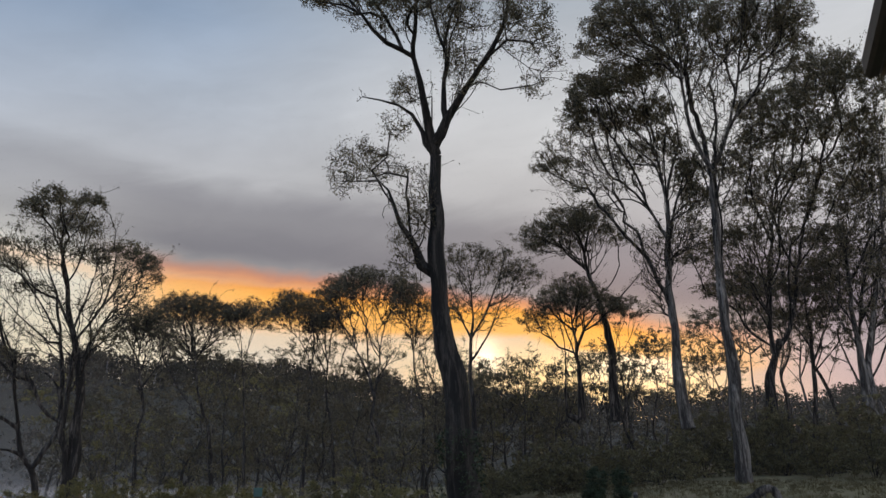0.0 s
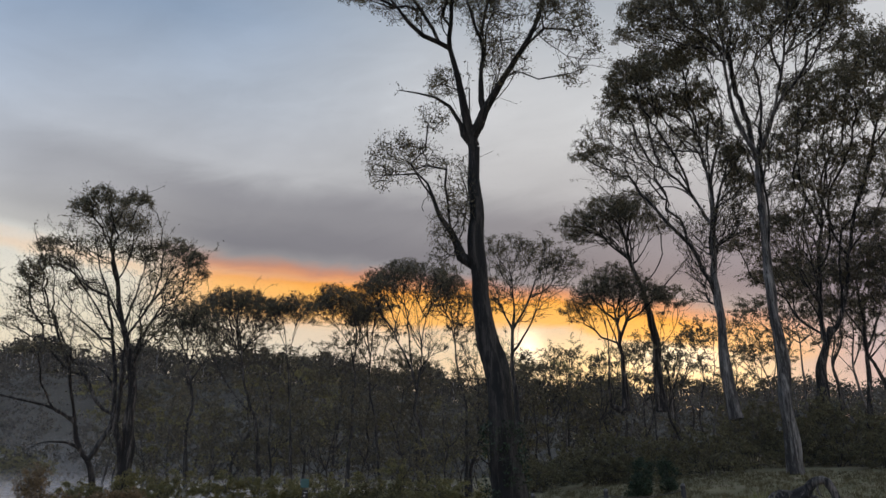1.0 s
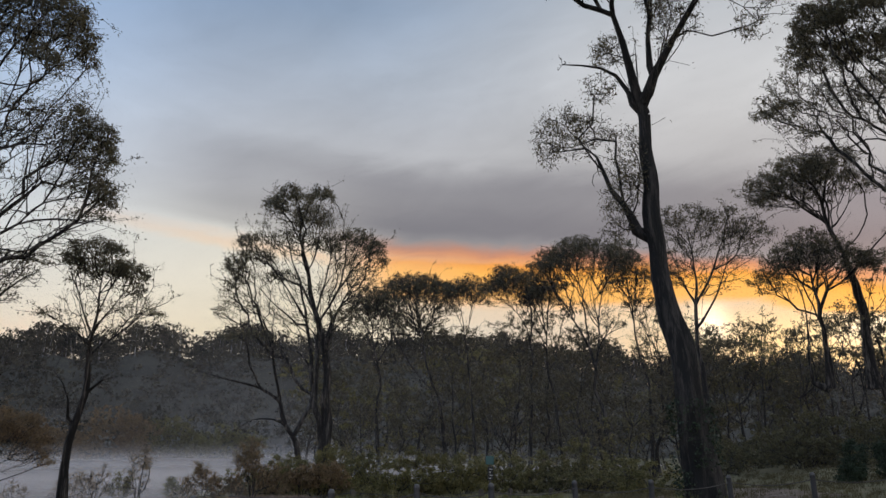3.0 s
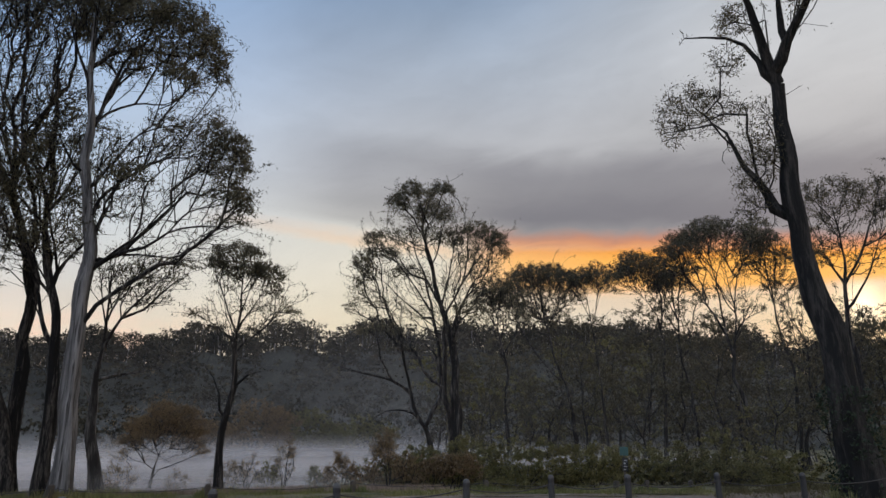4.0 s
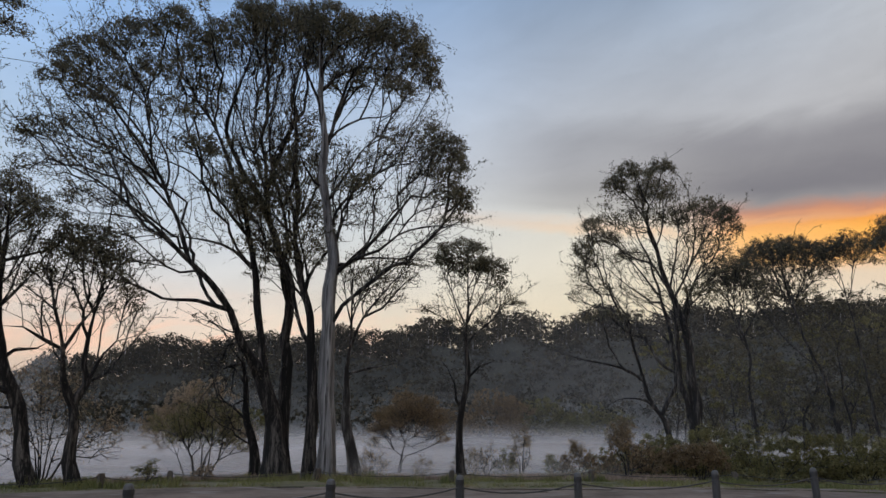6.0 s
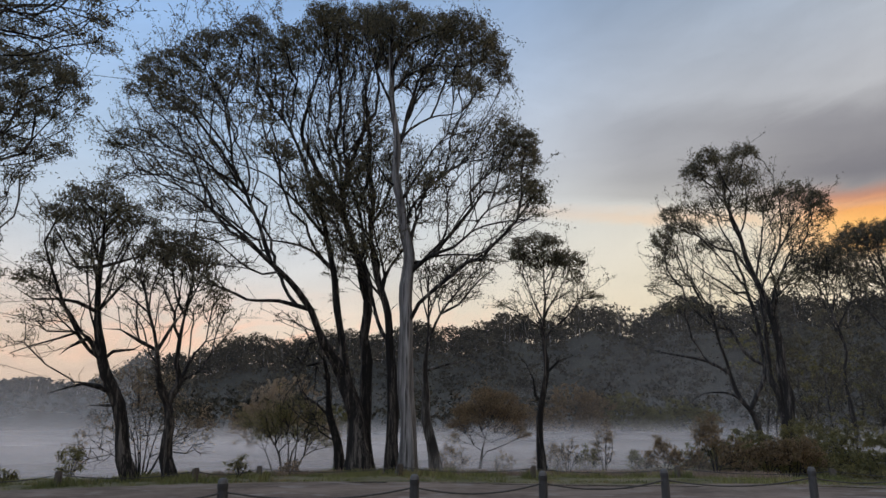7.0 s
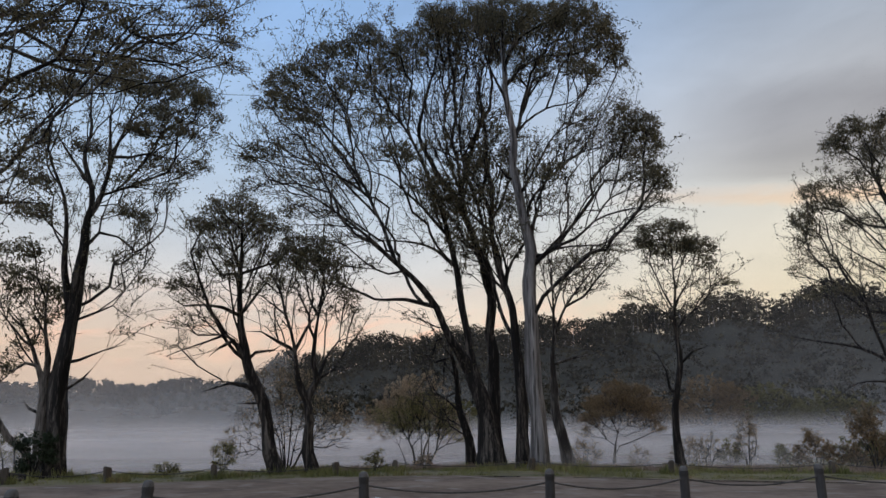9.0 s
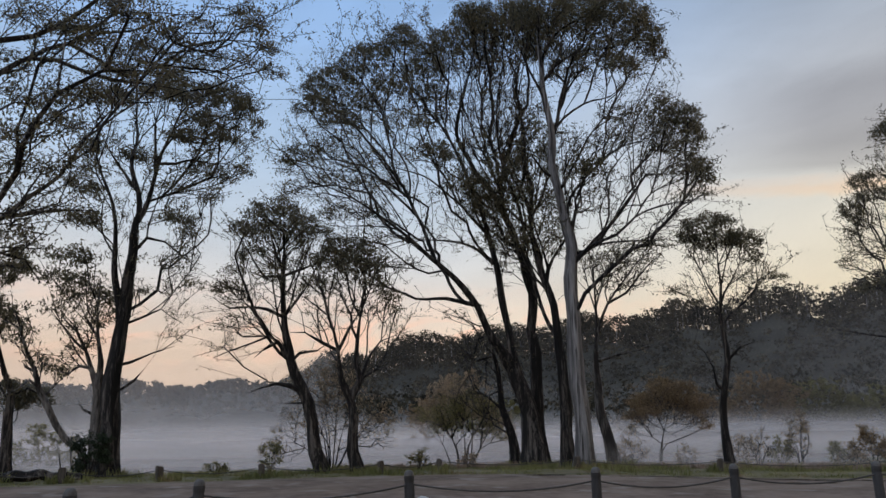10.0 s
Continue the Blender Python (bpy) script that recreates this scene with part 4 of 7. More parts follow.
# thin dark stem with drooping dead branches in the clump
gum_tree("thin dark stem with drooping dead branches in the clump",
    -59.8, 36, bark_dark, [
    limb(0.24, 0.07, (-0.3, -0.1), (-0.5, 1.2), (-0.8, 2.5), (-0.9, 3.4), (-1.1, 4.5), (-1.4, 5.6), (-1.6, 6.5), (-1.7, 7.0)),
    limb(0.07, 0.03, (-1.5, 6.2), (-2.0, 5.9), (-2.3, 4.8), (-2.5, 4.1), (-3.0, 3.4), (-3.2, 2.6)),
    limb(0.06, 0.02, (-1.6, 6.3), (-2.5, 6.8), (-3.5, 7.2), (-4.0, 7.5)),
    limb(0.05, 0.02, (-1.1, 4.2), (-1.6, 4.8), (-1.7, 3.4), (-2.0, 2.6)),
    limb(0.06, 0.02, (-1.3, 5.2), (-2.1, 4.8), (-2.6, 5.2), (-3.3, 5.9)),
    limb(0.04, 0.02, (-1.0, 3.4), (-1.5, 3.1), (-1.6, 2.3), (-2.0, 1.7))],
    [(-2.0, 3.4, 0.8, 0.7), (-2.8, 3.1, 0.6, 0.6), (-3.3, 7.1, 0.9, 0.3), (-2.1, 5.3, 0.9, 0.6), (-1.4, 2.0, 0.5, 0.6)], dome=True, tips=1.6, thick=1.5, leaves=2, leaf=0.14)

# slim young gum with small tufted crown on the verge
gum_tree("slim young gum with small tufted crown on the verge",
    -44.5, 36, bark_dark, [
    limb(0.22, 0.04, (-0.2, 0.0), (-0.2, 1.1), (-0.2, 2.3), (-0.1, 3.1), (0.1, 4.4), (0.1, 5.5), (0.1, 6.6), (0.2, 7.6), (0.2, 9.0), (0.2, 10.3)),
    limb(0.07, 0.03, (-0.1, 2.9), (-0.4, 3.4), (-0.5, 4.2), (-0.8, 4.9), (-1.2, 5.4)),
    limb(0.06, 0.02, (0.2, 4.7), (0.8, 5.1), (1.5, 5.3)),
    limb(0.05, 0.02, (0.1, 7.1), (-0.4, 8.2), (-0.8, 9.4), (-1.1, 10.3)),
    limb(0.05, 0.02, (0.1, 7.2), (0.8, 8.4), (1.4, 9.5), (1.7, 10.3)),
    limb(0.05, 0.02, (0.1, 6.3), (1.0, 7.0), (1.9, 7.9), (2.7, 8.2)),
    limb(0.05, 0.02, (0.1, 6.6), (-0.7, 7.3), (-1.6, 7.8)),
    limb(0.04, 0.02, (0.2, 9.0), (0.7, 10.0), (0.9, 10.6))],
    [(-0.1, 11.2, 1.2, 0.4), (-1.1, 10.6, 0.6, 0.4), (1.4, 10.2, 0.9, 0.4), (0.4, 10.2, 1.1, 0.4), (-0.6, 9.6, 0.7, 0.4), (1.8, 9.3, 0.5, 0.3),
     (2.6, 8.3, 0.5, 0.2), (1.6, 8.3, 0.7, 0.2), (-1.5, 8.0, 0.7, 0.3), (0.5, 8.4, 1.0, 0.3), (-0.7, 7.3, 0.9, 0.2), (1.0, 7.4, 0.7, 0.2)], dome=True, thick=2.3, sprig=1.0, tips=2.0, leaves=16, leaf=0.14)

# crooked dark lakeside eucalyptus with airy crown
gum_tree("crooked dark lakeside eucalyptus with airy crown",
    -74.7, 30, bark_dark, [
    limb(0.3, 0.05, (-0.1, 0.0), (-0.5, 0.7), (-0.7, 1.8), (-0.9, 2.6), (-1.1, 3.1), (-1.5, 3.8), (-1.7, 4.2), (-1.9, 5.2), (-2.0, 6.1), (-2.1, 7.1), (-2.1, 7.8), (-2.4, 8.7), (-2.7, 9.6)),
    limb(0.1, 0.03, (-1.1, 3.1), (-1.6, 3.3), (-2.2, 3.4), (-2.7, 3.2), (-3.3, 3.0)),
    limb(0.1, 0.03, (-1.7, 4.3), (-2.2, 5.1), (-2.6, 5.3), (-3.3, 5.0), (-4.1, 4.7), (-4.7, 4.4)),
    limb(0.07, 0.02, (-2.2, 5.1), (-2.5, 4.9), (-2.8, 4.7), (-3.1, 4.4)),
    limb(0.08, 0.03, (-2.0, 6.1), (-2.7, 6.4), (-3.4, 6.5), (-4.2, 6.4), (-4.8, 6.8)),
    limb(0.06, 0.02, (-2.1, 7.5), (-2.8, 7.8), (-3.5, 8.7), (-4.1, 9.6)),
    limb(0.06, 0.02, (-2.1, 7.8), (-1.4, 8.1), (-0.7, 8.4), (-0.3, 9.1)),
    limb(0.07, 0.02, (-1.7, 4.2), (-1.3, 4.6), (-0.6, 4.7), (-0.2, 5.0)),
    limb(0.05, 0.02, (-2.4, 8.7), (-1.9, 9.5), (-1.5, 10.4)),
    limb(0.05, 0.02, (-0.8, 2.5), (-1.3, 2.6), (-1.9, 2.6)),
    limb(0.06, 0.02, (-2.0, 6.1), (-1.5, 6.8), (-1.1, 7.4), (-0.6, 7.6))],
    [(-3.3, 10.6, 0.6, 0.3), (-2.2, 10.8, 0.7, 0.4), (-1.4, 10.2, 0.8, 0.3), (-2.9, 9.7, 0.9, 0.4), (-4.0, 9.8, 0.6, 0.3), (-1.8, 9.2, 0.8, 0.4),
     (-3.4, 8.7, 0.8, 0.4), (-4.5, 7.3, 0.7, 0.3), (-3.5, 7.0, 0.8, 0.3), (-2.6, 7.8, 0.7, 0.4), (-0.7, 9.8, 0.7, 0.2), (-0.0, 9.5, 0.5, 0.2),
     (-4.2, 5.8, 0.6, 0.3), (-3.2, 5.9, 0.7, 0.3), (-4.3, 4.9, 0.6, 0.2), (-1.5, 7.1, 0.5, 0.3), (-2.1, 8.3, 0.7, 0.3), (-1.2, 8.5, 0.6, 0.3),
     (-4.0, 8.0, 0.6, 0.2)], dome=True, thick=2.9, shy=0.0056, sides=2.4, sprig=0.85, tips=1.8, leaves=14, leaf=0.14)

# forked lakeside eucalyptus with twisted limbs
gum_tree("forked lakeside eucalyptus with twisted limbs",
    -72.2, 29.5, bark_dark, [
    limb(0.27, 0.14, (-0.1, -0.0), (-0.3, 0.7), (-0.4, 1.8), (-0.5, 2.7)),
    limb(0.14, 0.05, (-0.5, 2.7), (-0.9, 3.6), (-1.0, 4.7), (-1.2, 5.4), (-1.5, 6.1), (-1.5, 6.9), (-1.3, 7.7)),
    limb(0.13, 0.04, (-0.5, 2.7), (-0.1, 3.5), (-0.3, 4.2), (-0.3, 5.1), (-0.2, 6.1), (0.1, 7.0), (0.4, 7.8)),
    limb(0.07, 0.02, (-0.1, 3.5), (0.3, 4.6), (0.7, 5.1), (1.3, 5.3), (2.0, 5.5)),
    limb(0.07, 0.02, (-1.0, 4.6), (-1.7, 5.0), (-2.4, 5.4), (-3.0, 5.4)),
    limb(0.06, 0.02, (-1.0, 4.9), (-0.6, 5.6), (-0.1, 6.4)),
    limb(0.06, 0.02, (-1.5, 6.1), (-2.0, 6.5), (-2.7, 7.0)),
    limb(0.05, 0.02, (-0.2, 6.1), (-0.6, 7.0), (-0.8, 8.0)),
    limb(0.05, 0.02, (0.1, 7.0), (0.8, 7.3), (1.3, 7.5)),
    limb(0.05, 0.02, (-0.1, 3.5), (0.5, 3.9), (1.1, 4.0))],
    [(-1.6, 8.5, 0.8, 0.4), (-0.6, 8.2, 0.9, 0.4), (0.4, 7.5, 0.8, 0.3), (-0.0, 8.8, 0.8, 0.3), (-1.1, 8.9, 0.7, 0.3), (-2.2, 7.5, 0.7, 0.3),
     (-1.3, 7.4, 0.8, 0.3), (0.9, 7.0, 0.6, 0.3), (0.1, 6.3, 0.7, 0.3), (1.3, 5.6, 0.5, 0.2), (-2.0, 6.3, 0.6, 0.2), (-0.6, 6.5, 0.6, 0.3),
     (1.2, 6.4, 0.5, 0.2), (-1.7, 5.6, 0.7, 0.2), (0.3, 8.2, 0.6, 0.2)], dome=True, thick=2.9, shy=0.0056, sides=2.4, sprig=0.85, tips=1.8, leaves=13, leaf=0.14)

# tall dark eucalyptus with shaggy trunk and wide crown
gum_tree("tall dark eucalyptus with shaggy trunk and wide crown",
    -89.9, 31, bark_dark, [
    limb(0.4, 0.12, (-0.1, -0.2), (-0.1, 0.8), (-0.2, 1.9), (-0.3, 2.9), (-0.3, 4.0), (-0.2, 5.1), (-0.1, 6.2), (-0.1, 7.4), (-0.0, 8.6), (0.0, 9.8), (0.1, 10.3)),
    limb(0.13, 0.05, (0.1, 10.3), (-0.0, 11.2), (-0.3, 12.2), (-0.3, 13.4), (-0.4, 14.7), (-0.5, 16.0), (-0.5, 17.1)),
    limb(0.16, 0.04, (-0.1, 5.1), (-0.3, 6.3), (-0.5, 7.8), (-0.6, 9.0), (-0.7, 9.8), (-0.9, 10.6), (-1.3, 11.5), (-1.7, 12.5), (-1.7, 13.5), (-2.1, 14.3)),
    limb(0.12, 0.04, (0.1, 9.9), (0.4, 10.8), (0.6, 12.0), (0.8, 13.1), (1.1, 14.1), (1.4, 15.1), (2.1, 15.9), (3.1, 16.5)),
    limb(0.08, 0.03, (0.6, 12.0), (0.5, 13.4), (0.4, 14.3), (0.7, 15.5)),
    limb(0.08, 0.03, (-0.0, 11.1), (-0.5, 11.9), (-1.1, 12.6), (-1.7, 13.7)),
    limb(0.06, 0.02, (-0.2, 4.0), (0.3, 4.2), (1.1, 4.6), (1.9, 4.9)),
    limb(0.05, 0.02, (-0.0, 3.1), (0.5, 3.5), (0.8, 3.9)),
    limb(0.07, 0.02, (0.1, 8.6), (0.5, 9.3), (1.2, 9.2), (1.9, 8.7), (2.4, 8.3)),
    limb(0.06, 0.02, (0.9, 12.4), (1.8, 12.9), (2.7, 12.9), (3.7, 13.0), (4.4, 12.7)),
    limb(0.06, 0.02, (1.1, 13.9), (2.1, 13.7), (3.0, 14.0), (3.9, 14.5)),
    limb(0.05, 0.02, (0.4, 10.8), (1.4, 11.3), (2.3, 11.4), (2.9, 11.1)),
    limb(0.05, 0.02, (-0.0, 5.6), (0.7, 6.1), (1.3, 6.4), (1.6, 6.1), (2.2, 5.8))],
    [(3.2, 16.3, 1.2, 0.4), (1.8, 15.9, 1.2, 0.5), (4.0, 15.8, 0.6, 0.3), (4.7, 15.2, 0.3, 0.2), (2.5, 14.8, 1.1, 0.3), (3.3, 14.2, 0.9, 0.2),
     (4.2, 12.8, 0.5, 0.2), (3.2, 12.4, 0.7, 0.2), (0.5, 15.9, 1.1, 0.4), (1.7, 14.0, 0.9, 0.3), (2.3, 12.6, 0.9, 0.3), (2.9, 11.3, 0.6, 0.3),
     (1.4, 11.7, 0.8, 0.2), (1.6, 10.3, 0.8, 0.3), (2.2, 9.8, 0.5, 0.3), (-0.2, 12.8, 0.9, 0.3), (-2.0, 11.2, 0.8, 0.3), (-1.6, 15.3, 1.1, 0.4),
     (-1.9, 9.8, 0.8, 0.3), (2.1, 8.7, 0.7, 0.3), (1.4, 8.3, 0.6, 0.3), (2.4, 7.5, 0.6, 0.2), (1.1, 7.2, 0.7, 0.3), (-2.0, 12.9, 0.8, 0.3),
     (1.7, 5.4, 0.7, 0.2)], dome=True, thick=3.2, shy=0.0032, sides=2.0, sprig=0.92, tips=1.6, leaves=17, leaf=0.146)

# pale grey gum stem leaning beside a shaggy trunk
gum_tree("pale grey gum stem leaning beside a shaggy trunk",
    -90.6, 32, bark_grey, [
    limb(0.28, 0.06, (-0.2, -0.1), (-0.3, 1.0), (-0.4, 2.1), (-0.4, 3.1), (-0.7, 4.0), (-1.0, 4.7), (-1.4, 5.4), (-1.9, 6.0)),
    limb(0.15, 0.03, (-0.4, 3.1), (-0.4, 4.3), (-0.6, 5.7), (-0.7, 6.6), (-0.7, 7.7)),
    limb(0.06, 0.02, (-0.7, 3.8), (-1.1, 4.1), (-1.5, 3.8), (-1.9, 3.9)),
    limb(0.05, 0.02, (-0.4, 2.0), (-0.8, 2.4), (-1.0, 2.7)),
    limb(0.05, 0.02, (-1.0, 4.6), (-1.9, 5.7), (-2.4, 6.2)),
    limb(0.05, 0.02, (-0.5, 5.2), (-1.1, 6.1), (-1.6, 7.0))],
    [(-2.0, 7.6, 0.9, 0.2), (-1.2, 7.0, 1.0, 0.3), (-2.3, 6.4, 0.5, 0.2), (-0.7, 6.1, 0.6, 0.5), (-1.7, 4.3, 0.4, 0.2), (-1.2, 4.8, 0.8, 0.3),
     (-0.7, 5.2, 0.5, 0.4), (-1.8, 8.5, 0.8, 0.3), (-1.6, 5.7, 0.6, 0.2), (0.1, 7.1, 0.6, 0.2)], dome=True, thick=2.0, sides=1.4, tips=1.7, leaves=13, leaf=0.146)

# bare grey tree leaning over the lake
gum_tree("bare grey tree leaning over the lake",
    -91.4, 33, bark_grey, [
    limb(0.17, 0.05, (-0.1, 0.3), (-0.3, 0.8), (-0.9, 1.3), (-1.3, 1.9), (-1.6, 2.5), (-2.0, 3.2), (-2.2, 3.8), (-2.6, 4.7), (-2.9, 5.6), (-3.2, 6.3), (-3.6, 6.5)),
    limb(0.05, 0.02, (-1.6, 2.5), (-1.8, 3.0), (-1.5, 3.4), (-1.2, 3.7), (-1.0, 4.0)),
    limb(0.05, 0.02, (-2.2, 3.8), (-2.6, 4.1), (-2.7, 4.3)),
    limb(0.04, 0.02, (-0.8, 1.3), (-1.2, 1.3), (-1.5, 1.4)),
    limb(0.04, 0.02, (-0.5, 0.9), (-0.7, 1.3), (-0.6, 1.7)),
    limb(0.05, 0.02, (-2.0, 3.2), (-2.4, 3.6), (-2.8, 3.2), (-3.2, 3.0)),
    limb(0.04, 0.02, (-2.9, 5.6), (-3.3, 5.8), (-3.6, 5.9))],
    [(-1.6, 4.1, 0.7, 0.3), (-2.7, 5.6, 0.5, 0.2), (-3.2, 6.4, 0.6, 0.2), (-2.1, 4.3, 0.5, 0.2), (-1.2, 3.9, 0.4, 0.2), (-3.2, 5.2, 0.5, 0.2)], dome=True, thick=1.6, tips=1.8, leaves=6, leaf=0.14)

# dark small eucalyptus with drooping foliage by the lake
gum_tree("dark small eucalyptus with drooping foliage by the lake",
    -95.9, 36, bark_dark, [
    limb(0.25, 0.06, (-0.2, -0.3), (-0.3, 1.3), (-0.4, 3.1), (-0.7, 4.0), (-1.2, 5.5), (-1.8, 6.9)),
    limb(0.06, 0.02, (-0.5, 3.1), (0.2, 3.4), (0.8, 3.1))],
    [(0.3, 3.1, 0.8, 0.4), (-0.6, 3.3, 0.8, 0.5), (-1.8, 6.4, 1.2, 0.7), (-2.6, 8.3, 1.2, 0.7), (-1.0, 8.7, 0.8, 0.5)], thick=1.6, tips=1.6, leaves=26, leaf=0.16)

# large overhanging eucalyptus with long dark branches
gum_tree("large overhanging eucalyptus with long dark branches",
    -105.3, 19, bark_dark, [
    limb(0.5, 0.3, (-1.0, 0.3), (-1.3, 1.3), (-1.6, 2.3), (-1.8, 3.3), (-2.0, 4.4)),
    limb(0.24, 0.06, (-2.0, 4.2), (-1.5, 6.4), (-0.6, 8.7), (0.4, 10.0), (1.6, 10.9), (2.3, 11.3), (2.8, 11.8), (3.4, 12.5), (3.9, 13.2), (4.5, 14.2)),
    limb(0.2, 0.05, (-1.8, 3.8), (-1.0, 5.9), (0.3, 8.0), (1.8, 10.0), (2.3, 10.6), (2.7, 11.0), (3.2, 11.3), (3.6, 11.7), (4.6, 12.2), (5.5, 13.0)),
    limb(0.1, 0.03, (2.3, 10.5), (2.9, 10.7), (3.6, 10.6), (4.3, 10.6), (5.1, 10.8), (6.0, 10.9)),
    limb(0.08, 0.03, (3.2, 11.2), (3.8, 11.1), (4.6, 10.8), (4.9, 11.4), (5.5, 11.5), (6.1, 12.3), (6.9, 12.7), (7.5, 13.9)),
    limb(0.05, 0.02, (5.5, 11.4), (6.3, 11.7), (7.3, 11.8), (8.3, 11.4)),
    limb(0.15, 0.03, (-1.7, 3.4), (-0.5, 4.3), (1.0, 5.4), (2.2, 6.4), (2.7, 7.0), (3.3, 7.7), (3.8, 8.8), (4.4, 9.9), (4.7, 10.6)),
    limb(0.05, 0.02, (2.2, 6.4), (2.9, 6.7), (3.6, 6.9), (4.3, 7.0)),
    limb(0.07, 0.03, (2.8, 11.7), (3.6, 11.9), (4.1, 12.6), (4.6, 13.3)),
    limb(0.06, 0.02, (1.0, 5.4), (1.8, 5.6), (2.8, 5.5), (3.2, 5.0)),
    limb(0.05, 0.02, (6.1, 12.3), (7.2, 12.9), (8.1, 13.2), (8.9, 13.1))],
    [(2.3, 11.8, 0.9, 0.4), (3.5, 11.7, 0.8, 0.4), (4.4, 12.8, 0.9, 0.4), (4.9, 11.7, 0.9, 0.4), (5.7, 12.6, 0.7, 0.4), (4.3, 11.0, 0.7, 0.2),
     (6.1, 11.9, 0.8, 0.2), (5.5, 11.2, 0.8, 0.2), (7.9, 13.9, 0.6, 0.4), (8.5, 13.2, 0.5, 0.4), (8.8, 12.4, 0.5, 0.2), (8.0, 12.5, 0.5, 0.2),
     (2.5, 9.6, 0.8, 0.3), (2.3, 8.6, 0.5, 0.3), (2.7, 7.8, 0.6, 0.2), (3.6, 8.2, 0.4, 0.2), (2.7, 6.0, 0.6, 0.3), (2.6, 5.4, 0.5, 0.2),
     (3.4, 6.9, 0.5, 0.1), (3.3, 9.2, 0.6, 0.2), (6.6, 13.2, 0.5, 0.2), (1.8, 10.3, 0.6, 0.3), (3.4, 10.0, 0.7, 0.2), (1.4, 7.0, 0.8, 0.4),
     (6.9, 12.3, 0.4, 0.1)], dome=True, thick=3.3, sides=1.6, shy=0.0012, sprig=0.95, tips=1.6, leaves=12, leaf=0.108)

# tall gum with pale trunk and layered crown on the bank
gum_tree("tall gum with pale trunk and layered crown on the bank",
    18.1, 48, bark_grey, [
    limb(0.36, 0.12, (0.1, 4.5), (-0.0, 6.9), (-0.1, 9.1), (-0.0, 11.5), (0.1, 13.9), (0.3, 15.9), (0.5, 17.9), (0.6, 19.5)),
    limb(0.12, 0.04, (0.5, 19.4), (1.0, 21.6), (1.8, 23.8), (1.9, 26.2), (1.6, 28.6), (1.3, 30.6)),
    limb(0.11, 0.03, (0.2, 17.1), (-0.4, 18.7), (-1.2, 19.8), (-2.4, 20.3), (-3.9, 19.8), (-5.9, 20.2), (-6.7, 21.1)),
    limb(0.05, 0.02, (-5.9, 20.2), (-6.7, 21.2), (-7.2, 22.5), (-8.1, 23.5)),
    limb(0.12, 0.04, (0.6, 19.4), (0.4, 21.7), (0.2, 23.7), (-0.7, 24.9), (-2.2, 26.4), (-3.7, 27.4)),
    limb(0.08, 0.03, (0.3, 22.5), (-1.4, 22.8), (-2.8, 24.0), (-4.4, 24.7)),
    limb(0.08, 0.03, (0.2, 23.7), (0.1, 25.7), (-0.8, 28.2), (-2.2, 29.9)),
    limb(0.06, 0.02, (0.2, 14.7), (-1.0, 16.0), (-1.9, 17.4))],
    [(-4.1, 29.3, 1.6, 1.1), (-1.9, 29.6, 2.0, 1.1), (0.6, 30.0, 1.7, 1.1), (-3.8, 26.5, 1.7, 1.1), (-1.4, 26.3, 1.8, 1.0), (0.7, 26.5, 1.3, 1.1),
     (-3.6, 23.8, 1.7, 0.9), (-1.2, 23.3, 1.7, 1.0), (-2.7, 21.4, 1.7, 0.6), (-5.1, 21.6, 0.9, 0.5), (1.1, 23.9, 1.2, 0.9), (-8.0, 23.6, 0.7, 0.3),
     (-6.5, 23.9, 0.9, 0.3), (1.8, 20.6, 1.0, 0.7), (-0.9, 16.8, 1.2, 0.7), (-2.2, 17.4, 0.8, 0.6), (1.4, 16.5, 1.0, 0.7), (-1.1, 14.5, 1.0, 0.6),
     (-1.0, 12.5, 1.1, 0.5), (-5.1, 27.9, 0.8, 1.0), (2.5, 21.7, 1.2, 0.8), (2.6, 19.6, 1.2, 0.8), (1.6, 17.7, 1.2, 0.8), (2.4, 16.8, 1.0, 0.6)], dome=True, thick=2.2, shy=0.002, reach=1.4, sides=1.7, sprig=1.05, tips=1.7, leaves=12, leaf=0.173)

